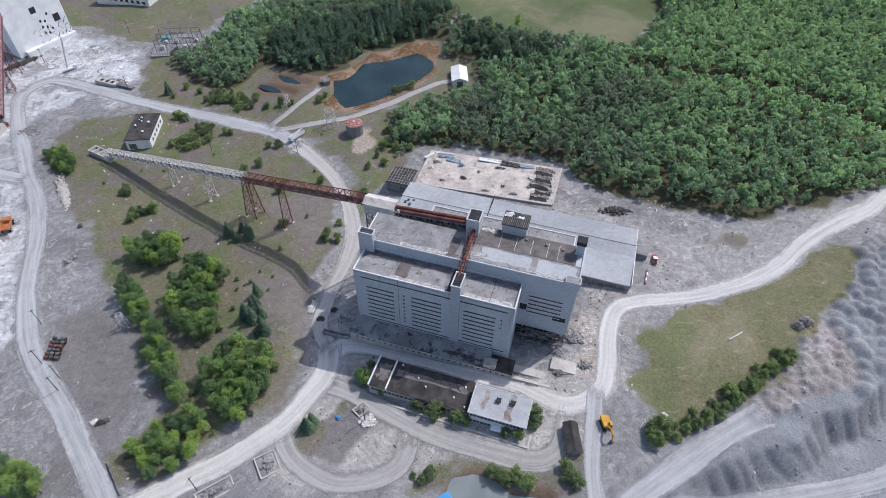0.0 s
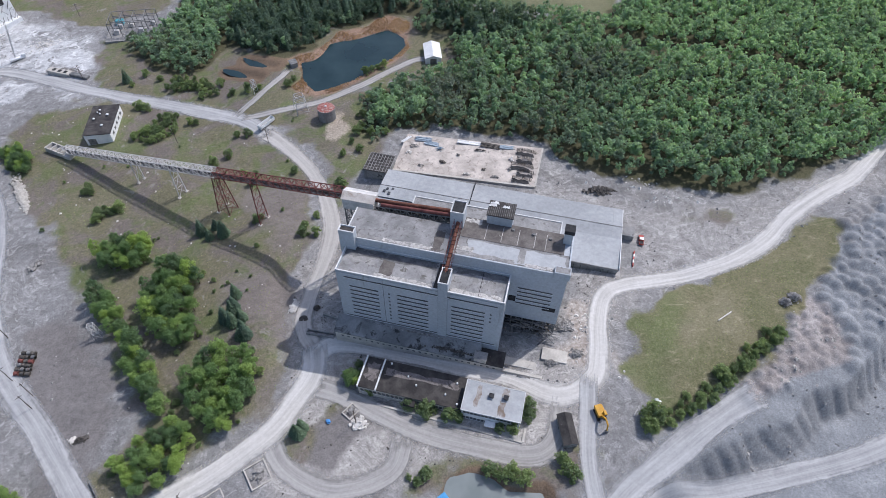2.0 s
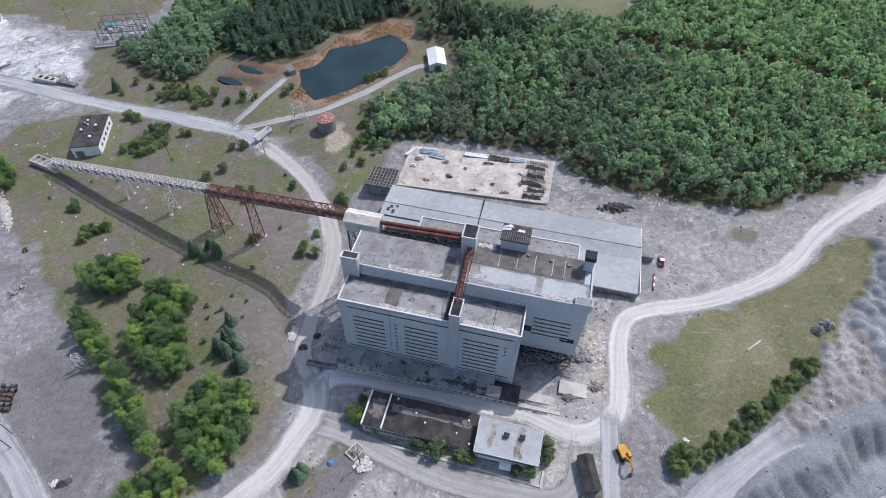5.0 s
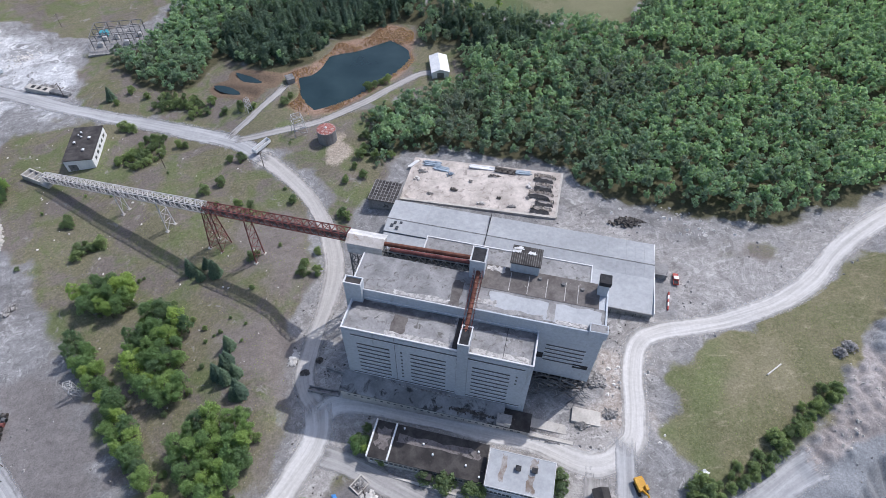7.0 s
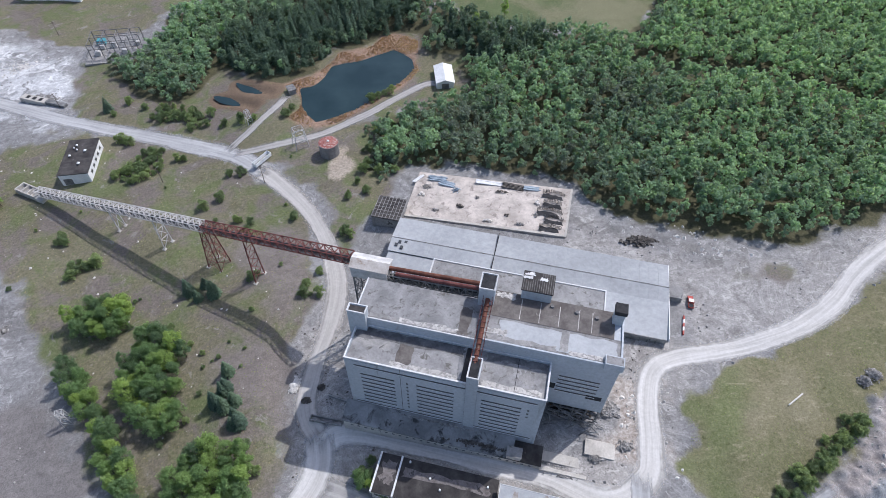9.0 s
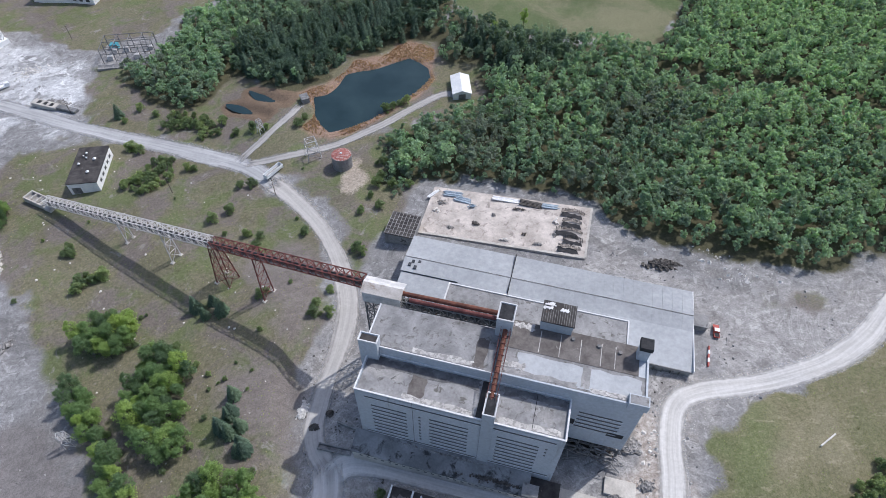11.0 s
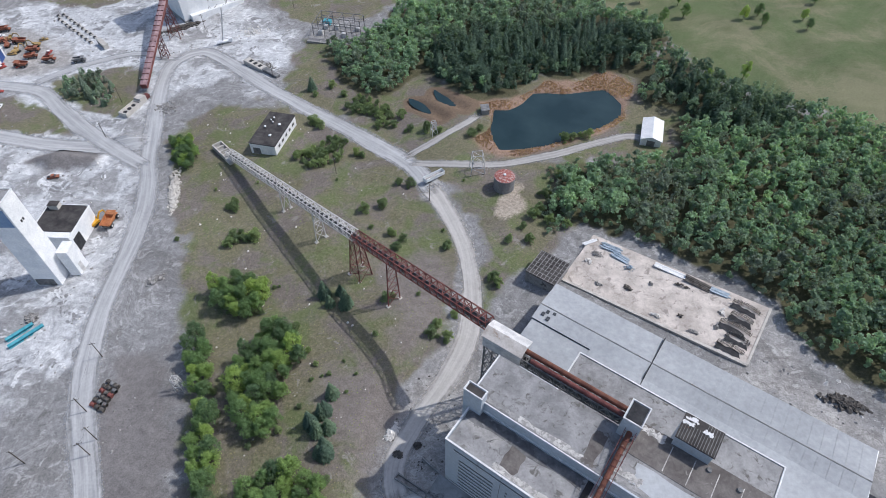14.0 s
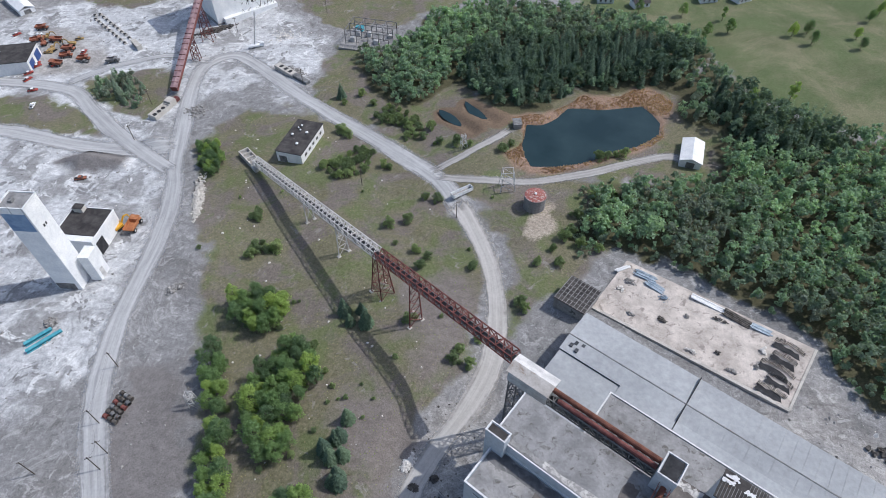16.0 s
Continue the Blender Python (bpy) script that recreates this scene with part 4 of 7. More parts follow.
rr = random.Random(5)
for _ in range(46):
    u, v = rr.uniform(58.2, 75), rr.uniform(7.5, 13)
    a = Vector((u, v, rr.uniform(4, 11)))
    part("bent_steel", bar(a, a + Vector((rr.uniform(-5, 5), rr.uniform(-3, 2), rr.uniform(-4, 2))), rr.uniform(0.15, 0.35)), M_STEEL, mill)
# back tower, penthouse and the middle roof
part("tower_wall", boxes((33.8, 38.4, 24, 29.8, 30, 45.4)), M_WALL, mill)
part("tower_roof", boxes((34.2, 38.0, 24.4, 29.4, 45.4, 45.6)), M_DARK, mill)
part("coping", rim(33.7, 38.5, 23.9, 29.9, 45.4, 45.8, 0.3), M_COPING, mill)
part("penthouse_wall", boxes((45.8, 54.6, 28.6, 35.4, 28, 42.6)), M_WALL, mill)
part("penthouse_roof", boxes((45.5, 54.9, 28.3, 35.7, 42.6, 42.95)), M_ROOF_DARK, mill)
for i in range(14):
    u = 45.9 + i * 0.66
    part("roof_rib", boxes((u, u + 0.12, 28.4, 33.0 if i < 8 else 35.6, 42.95, 43.08)), M_STEEL, mill)
rr = random.Random(8)
for i in range(4):
    u, v = rr.uniform(46.5, 51.6), rr.uniform(32.8, 34.6)
    bm = slab_with_edge(u - 1.1, u + 1.1, v - 0.6, v + 0.6, 43.05 + 0.05 * i, 0.35, 30 + i)
    part("torn_lining", bm, M_COPING, mill, "torn white roof lining")
part("middle_wall", boxes((15.5, 72.0, 30, 44.5, -3, 29.0)), M_WALL, mill)
part("middle_roof", boxes((15.9, 71.6, 30, 44.1, 29.0, 29.2)), M_ROOF, mill)
part("coping", boxes((15.4, 72.1, 44.2, 44.6, 29.0, 29.5), (71.7, 72.1, 30, 44.2, 29.0, 29.5), (15.4, 15.8, 30, 44.2, 29.0, 29.5)), M_COPING, mill)
part("low_link_wall", boxes((-5.8, 15.3, 34.5, 60.2, -3, 8.9)), M_WALL, mill)
part("low_link_roof", boxes((-6.3, 15.35, 34.2, 59.95, 8.9, 9.3)), M_ROOF_LONG, mill)
# rusty roof conveyor between the shafts
gal = part("roof_conveyor", bar((36.9, 4, 37.0), (36.6, 24.5, 41.0), 1.4, 1.4, 10), M_RUSTPIPE, mill, "rusty covered conveyor on the roof")
for s_ in (-1.3, 1.3):
    part("handrail", bar((36.9 + s_, 4, 38.6), (36.6 + s_, 24.5, 42.4), 0.12), M_RUST, gal)
for k in range(12):
    v = 5 + k * 1.65
    z = 37.0 + (v - 4) / 20.5 * 4
    for s_ in (-1.3, 1.3):
        part("post", bar((36.85 + s_, v, z - 2.0), (36.85 + s_, v, z + 1.6), 0.12), M_RUST, gal)
    part("hoop", boxes((36.1, 37.6, v - 0.08, v + 0.08, z + 0.62, z + 0.85)), M_RUST, gal)
# low annex along the foot of the front
annex = thing("mill_annex", OX, OY, 0, TURN, "low dirty lean-to along the foot of the mill", "building")
M_ANNEXROOF = surface("dusty_black_roof", (0.16, 0.165, 0.17), (0.30, 0.305, 0.31), 0.12, 1.6, 0.95, stain=(0.05, 0.05, 0.052), stain_at=0.54, stain_scale=0.2, bumpy=0.3)
part("annex_wall", boxes((-1.5, 60.5, -6.2, -0.12, -4, 4.4)), M_CONC, annex)
part("annex_roof", pitched(-1.8, 52.0, -6.5, -0.12, 5.0, 7.2, 0.6), M_ANNEXROOF, annex, "dust-covered dark roof")
part("annex_low_roof", boxes((52.0, 60.8, -6.5, -0.12, 4.4, 4.7)), M_ROOF_DARK, annex)
part("hut_wall", boxes((50.2, 54.5, -6.35, -3.5, 4.3, 7.0)), M_CONC, annex)
part("hut_roof", boxes((50.0, 54.7, -6.55, -3.3, 7.0, 7.2)), M_DIRTYCONC, annex)
for k in range(26):
    u = 0.8 + k * 2.25
    part("vent_window", boxes((u, u + 0.9, -6.26, -6.0, 2.3, 3.0)), M_GLASS, annex)
for k in range(7):
    u = 10 + k * 7.3
    part("pilaster", boxes((u, u + 0.3, -6.4, -6.2, -4, 4.4)), M_CONC, annex)
tagged(part("roof_debris", rubble(28, 56, -5.8, -2.6, 5.6, 320, 0.4, 3, grow=0.3), M_DARKRUBBLE, annex), kind="stuff")
tagged(part("roof_debris", rubble(2, 52, -1.6, -0.3, 6.7, 320, 0.35, 4, grow=0.3), M_RUBBLE, annex), kind="stuff")

# ---- long storage building ----
LZ = 10.8
long_b = thing("storage_building", OX, OY, 0, TURN, "long low warehouse with a grey metal roof", "warehouse")
part("wall", boxes((-6.2, 97.0, 60.4, 77.0, -4, LZ - 1.4), (15, 97.0, 45.0, 60.4, -4, LZ - 2.4)), M_DIRTYCONC, long_b)
part("roof_sheet", pitched(-6.6, 33.2, 66.2, 77.6, LZ, LZ - 1.0), M_ROOF_LONG, long_b)
part("roof_sheet", pitched(33.5, 97.3, 66.2, 77.6, LZ, LZ - 1.0), M_ROOF_LONG, long_b)
part("roof_sheet", pitched(-6.6, 33.2, 60.0, 66.2, LZ - 0.9, LZ), M_ROOF_LONG, long_b)
part("roof_sheet", pitched(33.5, 97.3, 60.0, 66.2, LZ - 0.9, LZ), M_ROOF_LONG, long_b)
part("roof_sheet", pitched(33.5, 97.3, 44.8, 60.0, LZ - 2.0, LZ - 0.9), M_ROOF_LONG, long_b)
part("roof_sheet", pitched(15.0, 33.2, 44.8, 60.0, LZ - 2.0, LZ - 0.9), M_ROOF_LONG, long_b)
part("ridge_flashing", boxes((-6.6, 97.3, 66.05, 66.35, LZ - 0.02, LZ + 0.12)), M_STEEL, long_b)
part("expansion_joint", boxes((33.2, 33.5, 60.0, 77.6, LZ - 1.2, LZ + 0.1)), M_DARK, long_b)
part("fascia", boxes((15, 97.3, 44.55, 44.8, LZ - 3.2, LZ - 1.95)), M_DIRTYCONC, long_b)
part("fascia", boxes((97.3, 97.55, 44.6, 77.6, LZ - 3.0, LZ - 0.9)), M_WHITE, long_b)
for u, v in ((-4.5, 62.3), (-3.5, 63.8), (-2.2, 61.4), (-1.2, 64.4)):
    part("skylight", boxes((u, u + 1.1, v, v + 1.4, LZ - 0.6, LZ - 0.1)), M_GLASS, long_b)
for u in np.arange(-5, 97, 3.4):
    part("roof_batten", bar((u, 60.2, LZ - 0.84), (u, 66.0, LZ + 0.03), 0.07, 0.07), M_ROOF_LONG, long_b)
    part("roof_batten", bar((u, 66.4, LZ + 0.03), (u, 77.4, LZ - 0.95), 0.07, 0.07), M_ROOF_LONG, long_b)
for k in range(12):
    u = 80 + (k % 6) * 2.7
    part("bay_post", bar((u, 44.7, -2), (u, 44.7, LZ - 3), 0.3), M_STEEL, long_b)
leanto = thing("side_shed", *plant(100.0, 66), 0, TURN, "small grey lean-to shed at the warehouse end", "shed")
part("shed_wall", boxes((-2.4, 2.4, -2.2, 2.2, gzf(*plant(100, 66)) - 1, gzf(*plant(100, 66)) + 2.6)), M_DIRTYCONC, leanto)
part("shed_roof", pitched(-2.6, 2.6, -2.5, 2.5, gzf(*plant(100, 66)) + 2.7, gzf(*plant(100, 66)) + 3.2), M_DIRTYCONC, leanto)

# ruined annex next to the slab
ruin = thing("roofless_annex", *plant(-14, 86), gzf(*plant(-14, 86)), TURN, "low annex with a broken black roof grid", "building")
part("annex_wall", boxes((-5.8, 5.8, -6, 6, -2, 5.2)), M_DIRTYCONC, ruin)
part("annex_roof", boxes((-6.1, 6.1, -6.3, 6.3, 5.2, 5.5)), M_ROOF_DARK, ruin)
for k in range(9):
    part("roof_rib", boxes((-6 + k * 1.5, -5.8 + k * 1.5, -6.2, 6.2, 5.5, 5.62)), M_DIRTYCONC, ruin)
for k in range(7):
    part("roof_rib", boxes((-6.05, 6.05, -6 + k * 1.95, -5.85 + k * 1.95, 5.62, 5.70)), M_DIRTYCONC, ruin)

# demolition slab
PADU, PADV = 25.0, 101.5
px_, py_ = plant(PADU, PADV)
slab = thing("demolition_slab", px_, py_, 0, TURN, "dusty tan concrete floor slab of a razed building", "slab", kind="structure")
def tilted_slab(u0, u1, v0, v1, top, depth, n=12):
    """A slab that follows the fall of the land."""
    bm = bmesh.new()
    g = [[bm.verts.new((u0 + (u1 - u0) * i / n, v0 + (v1 - v0) * j / n, gzf(*plant(PADU + u0 + (u1 - u0) * i / n, PADV + v0 + (v1 - v0) * j / n)) + top)) for i in range(n + 1)] for j in range(n + 1)]
    for j in range(n):
        for i in range(n):
            bm.faces.new((g[j][i], g[j][i + 1], g[j + 1][i + 1], g[j + 1][i]))
    e = bmesh.ops.extrude_face_region(bm, geom=bm.faces[:])
    bmesh.ops.translate(bm, vec=(0, 0, -depth), verts=[v for v in e["geom"] if isinstance(v, bmesh.types.BMVert)])
    bmesh.ops.recalc_face_normals(bm, faces=bm.faces[:])
    return bm
part("floor_slab", tilted_slab(-33.5, 33.5, -13.3, 13.3, 0.4, 2.0), M_PAD, slab)
part("kerb_wall", tilted_slab(-34.0, 34.0, -14.3, -13.3, 0.75, 2.6), M_CONC, slab)
part("kerb_wall", tilted_slab(33.5, 34.3, -13.3, 13.3, 0.6, 2.6), M_CONC, slab)

# ---- office ----
og = gzf(*plant(45, -20))
office = thing("office_block", *plant(59.8, -20.8), og - 0.3, TURN, "two-storey white office with a pale flat roof", "office")
part("wall", boxes((-9.6, 9.6, -5.3, 5.3, -2, 6.6)), M_WHITE, office)
part("roof", boxes((-9.9, 9.9, -5.6, 5.6, 6.6, 7.0)), M_ROOF_LONG, office, "pale grey flat roof with rust streaks")
part("fascia", rim(-10.0, 10.0, -5.7, 5.7, 6.5, 7.12, 0.15), M_COPING, office)
for z in (1.0, 4.6):
    for k in range(15):
        w = part("window", boxes((-9.2 + k * 1.24, -8.2 + k * 1.24, -5.36, -5.1, z, z + 1.3)), M_GLASS, office)
        part("window_sill", boxes((-9.25 + k * 1.24, -8.15 + k * 1.24, -5.5, -5.37, z - 0.1, z)), M_WHITE, w)
for k in range(6):
    part("window", boxes((9.4, 9.66, -4.6 + k * 1.55, -3.6 + k * 1.55, 4.6, 5.9)), M_GLASS, office)
for u, v in ((-1.6, 0.6), (3.2, 1.0)):
    v_ = part("roof_vent", boxes((u, u + 1.3, v, v + 1.2, 7.0, 7.9)), M_STEEL, office)
    part("cowl", boxes((u - 0.2, u + 1.5, v - 0.2, v + 1.4, 7.9, 8.05)), M_DARK, v_)
for u0, u1, v0, v1, sd in ((-6.2, -4.6, -3.5, 4.5, 61), (2.0, 4.2, -4.8, 0.2, 62), (2.6, 4.6, 2.2, 4.9, 63)):
    part("rust_streak", slab_with_edge(u0, u1, v0, v1, 7.0, 0.5, sd), surface("rust_streaked_roof", (0.20, 0.16, 0.135), (0.33, 0.32, 0.31), 0.6, 2, 0.9), office)
part("entrance_canopy", boxes((-1.5, 2.0, -7.6, -5.4, 2.9, 3.1)), M_WHITE, office)
shop = thing("office_wing", *plant(31.5, -18.9), og - 1.2, TURN, "single-storey wing with a black tar roof", "office")
part("wall", boxes((-18, 17.8, -5.8, 5.8, -2, 4.0)), M_CONC, shop)
part("roof", boxes((-18.2, 18.0, -6.0, 6.0, 4.0, 4.35)), M_ROOF_DARK, shop)
part("parapet", boxes((-18.4, -17.9, -6.1, 6.1, 3.6, 4.9), (-11.9, -11.4, -6.1, 6.1, 3.6, 4.9)), M_WHITE, shop)
part("porch", boxes((-1.2, 2.6, -8.4, -6.0, 2.6, 3.4)), M_ROOF_DARK, shop)
M_WORNTAR = surface("worn_pinkish_tar", (0.13, 0.115, 0.112), (0.25, 0.23, 0.225), 0.5, 2.2, 0.9, stain=(0.06, 0.055, 0.055), stain_at=0.54, stain_scale=0.5, bumpy=0.2)
part("roof_stain", slab_with_edge(-10.5, 15.5, 0.4, 3.2, 4.352, 0.7, 92), M_WORNTAR, shop, "worn pinkish strip of roof felt")
part("roof_stain", slab_with_edge(-16.8, -12.6, -2.5, 3.5, 4.352, 0.8, 93), M_WORNTAR, shop)
for k in range(22):
    u = -17.2 + k * 1.55
    if not -1.6 < u < 2.6:
        w = part("window", boxes((u, u + 1.1, -5.87, -5.6, 1.2, 2.7)), M_GLASS, shop)
        part("window_sill", boxes((u - 0.05, u + 1.15, -6.0, -5.88, 1.1, 1.2)), M_WHITE, w)
for u, v in ((-9, 5), (12, -2), (15, 3), (16.5, -4.5), (-2, 1.5), (1.5, -1)):
    part("roof_vent", cylinder(bmesh.new(), u, v, 4.3, 5.0, 0.35, 0.3, 10), M_WHITE, shop)

# ---- hoist tower ----
tg = gzf(-197.5, 181)
tturn = 13.0
hoist = thing("hoist_tower", -198.2, 181.3, tg, tturn, "tall white concrete hoist tower with a blue panel near the top", "tower")
part("shaft", boxes((-4.9, 4.9, -4.2, 4.2, -2, 44.6), bevel=0.08), M_WHITE, hoist)
part("roof", boxes((-4.5, 4.5, -3.8, 3.8, 44.6, 44.72)), M_ROOF, hoist)
part("coping", rim(-5.0, 5.0, -4.3, 4.3, 44.6, 45.1, 0.4), M_WHITE, hoist)
part("roof_hatch", boxes((-1.8, -0.3, -1.5, 0.2, 44.7, 45.8)), M_STEEL, hoist)
part("blue_panel", boxes((-4.6, 4.2, -4.26, -4.1, 33.5, 42.0)), surface("mottled_blue_sheet", (0.14, 0.24, 0.40), (0.24, 0.36, 0.52), 0.3, 2, 0.6), hoist)
for k in range(3):
    part("antenna", bar((-4.7 + k * 4.6, -4.4, 42), (-4.7 + k * 4.6, -4.4, 47.2), 0.09), M_STEEL, hoist)
for k in range(2):
    part("port", boxes((4.8, 5.0, -1.2 + k * 1.2, -0.5 + k * 1.2, 33.0, 34.2)), M_DARK, hoist)
part("base_door", boxes((-4.5, 3.0, -4.3, -4.1, 0, 3.6)), M_STEEL, hoist)
stack = thing("hoist_annex", -190.5, 187.0, gzf(-190, 187), tturn, "slim white lean-to against the hoist tower", "building")
part("wall", boxes((-2.2, 2.2, -3.2, 3.2, -2, 13.5), bevel=0.05), M_WHITE, stack)
part("door", boxes((2.15, 2.3, -1.6, 0.4, 0, 5.0)), M_PALESTEEL, stack)
hh = thing("hoist_house", -206.5, 202.5, gzf(-206, 202), 11.0, "white hoist house with a black flat roof", "building")
part("wall", boxes((-9.5, 8.0, -9.5, 9.5, -2, 9.3)), M_WHITE, hh)
part("roof", boxes((-9.3, 7.8, -6.0, 9.3, 9.3, 9.7)), M_ROOF_DARK, hh)
part("parapet", rim(-9.6, 8.1, -9.6, 9.6, 9.3, 9.9, 0.3), M_WHITE, hh)
part("doorway", boxes((7.9, 8.15, -8.0, -3.0, 0, 7.0)), M_DARK, hh)
part("roof_hut", boxes((-7.6, -3.6, 6.2, 9.0, 9.7, 12.0)), M_CONC, hh)
part("hut_roof", boxes((-7.8, -3.4, 6.0, 9.2, 12.0, 12.2)), M_ROOF_DARK, hh)

# ---- workshop, tank and other sheds ----
ws = thing("workshop", -146.5, 281.5, gzf(-146.5, 281.5), 1.0, "white workshop with a black flat roof", "workshop")
part("wall", boxes((-6.5, 6.5, -12.5, 12.5, -2, 5.8)), M_WHITE, ws)
part("roof", boxes((-6.8, 6.8, -12.8, 12.8, 5.8, 6.2)), M_ROOF_DARK, ws)
part("door", boxes((-5.2, -1.4, -12.6, -12.4, 0, 3.4)), M_STEEL, ws)
for k in range(5):
    part("window", boxes((6.45, 6.58, -9 + k * 4.2, -7 + k * 4.2, 2.4, 3.8)), M_GLASS, ws)
for u, v, r_ in ((-2.0, 7.5, 0.6), (-1.2, 4.0, 0.5), (2.6, 3.0, 0.8), (-3.6, 0.0, 0.7), (1.6, -6, 0.8), (-2.8, 5.5, 0.4)):
    v_ = part("roof_vent", cylinder(bmesh.new(), u, v, 6.2, 7.0, r_ * 0.7, r_ * 0.7, 12), M_STEEL, ws)
    part("cowl", cylinder(bmesh.new(), u, v, 7.0, 7.5, r_, r_ * 0.3, 12), M_WHITE, v_)
shed = thing("white_shed", 33.0, 316.5, gzf(32, 312), -3.0, "white gable-roofed metal shed by the pond", "shed")
part("wall", boxes((-4.6, 4.6, -8.2, 8.2, -1.5, 3.6)), M_WHITE, shed)
for s_ in (1, -1):
    bm = pitched(-8.5, 8.5, 0, 5.0, 5.2, 3.5, 0.15)
    bmesh.ops.transform(bm, matrix=Matrix.Rotation(radians(90 * s_), 4, "Z"), verts=bm.verts[:])
    part("roof_pitch", bm, M_WHITE, shed)
bm = bmesh.new()
for y in (-8.15, 8.15):
    f = bm.faces.new([bm.verts.new(p) for p in ((-4.6, y, 3.6), (4.6, y, 3.6), (0, y, 5.05))])
part("gable", bm, M_WHITE, shed)
part("door", boxes((-1.8, 1.8, -8.3, -8.15, 0, 3.0)), M_STEEL, shed)
hut = thing("pump_hut", -47.5, 316, gzf(-47.5, 316), 20, "small grey pump hut beside the pond", "hut")
part("wall", boxes((-1.8, 1.8, -2.4, 2.4, -1, 2.6)), M_DIRTYCONC, hut)
part("roof", boxes((-2.1, 2.1, -2.7, 2.7, 2.6, 2.85)), M_STEEL, hut)
gate = thing("gatehouse", 46.0, 79.5, gzf(46, 79.5), -3.0, "dark-roofed narrow hut at the roadside", "hut")
part("wall", boxes((-2.2, 2.2, -5.0, 5.0, -1.5, 2.8)), M_DIRTYCONC, gate)
for s_ in (1, -1):
    bm = pitched(-5.4, 5.4, 0, 2.5, 4.0, 2.7, 0.15)
    bmesh.ops.transform(bm, matrix=Matrix.Rotation(radians(90 * s_), 4, "Z"), verts=bm.verts[:])
    part("roof_pitch", bm, M_ROOF_DARK, gate)
tank = thing("storage_tank", -29.0, 264.5, gzf(-29, 264.5), 0, "round grey steel tank with a peeling red lid", "tank")
part("shell", cylinder(bmesh.new(), 0, 0, -1, 6.6, 4.5, 4.5, 40), M_TANK, tank)
part("lid", cylinder(bmesh.new(), 0, 0, 6.6, 7.2, 4.6, 0.6, 40), M_TANKTOP, tank)
part("lid_vent", cylinder(bmesh.new(), 0, 0, 7.1, 7.7, 0.5, 0.5, 12), M_WHITE, tank)
for z in (2.2, 4.4, 6.5):
    part("hoop", cylinder(bmesh.new(), 0, 0, z, z + 0.12, 4.56, 4.56, 40), M_STEEL, tank)

# ---- inclined conveyor bridge ----
CA, CB = Vector((-160.0, 262.0, -8.0)), Vector((-19.0, 169.0, 32.5))
def truss_bridge(name, a, b, material, label, bays, roofed=False):
    """A box-truss gallery with a belt deck; every bar is a part."""
    d = b - a
    ob = new(name)
    ob.matrix_basis = Matrix.Translation(a) @ d.to_track_quat("Y", "Z").to_matrix().to_4x4()
    tagged(ob, label, "conveyor")
    n, L, W, H = bays, d.length, 1.7, 3.0
    s = L / n
    for x in (-W, W):
        for z in (0, H):
            part("chord", bar((x, 0, z), (x, L, z), 0.30), material, ob)
    part("belt_deck", boxes((-1.45, 1.45, 0, L, 0.1, 0.35)), M_STEEL if not roofed else material, ob, "dirty belt deck")
    part("belt", boxes((-0.75, 0.75, 0, L, 0.85, 1.0)), M_DARK if not roofed else M_RUSTPIPE, ob)
    bm = bar((0, 0, 0), (0, 0, H), 0.24)
    pm = bpy.data.meshes.new("post"); bm.to_mesh(pm); bm.free(); pm.materials.append(material)
    bm = bar((0, 0, 0), (0, s, H), 0.22)
    dm = bpy.data.meshes.new("diagonal"); bm.to_mesh(dm); bm.free(); dm.materials.append(material)
    bm = bar((0, s, 0), (0, 0, H), 0.22)
    dm2 = bpy.data.meshes.new("diagonal"); bm.to_mesh(dm2); bm.free(); dm2.materials.append(material)
    bm = bar((-W, 0, H), (W, 0, H), 0.26)
    cm = bpy.data.meshes.new("cross_tie"); bm.to_mesh(cm); bm.free(); cm.materials.append(material)
    bm = bar((-W, 0, H), (W, s, H), 0.2)
    xm = bpy.data.meshes.new("top_brace"); bm.to_mesh(xm); bm.free(); xm.materials.append(material)
    for i in range(n + 1):
        for x in (-W, W):
            share("post", pm, ob, pose(x, i * s, 0))
            if i < n:
                share("diagonal", dm if i % 2 else dm2, ob, pose(x, i * s, 0))
        share("cross_tie", cm, ob, pose(0, i * s, 0))
        if i < n:
            share("top_brace", xm, ob, pose(0, i * s, 0))
    return ob


CM = CA.lerp(CB, 0.61)
truss_bridge("conveyor_bridge", CA, CM, M_PALESTEEL, "pale steel truss conveyor climbing from the tail pit", 34)
truss_bridge("conveyor_bridge", CM, CB, M_RUST, "maroon rusty truss conveyor reaching the mill", 22)


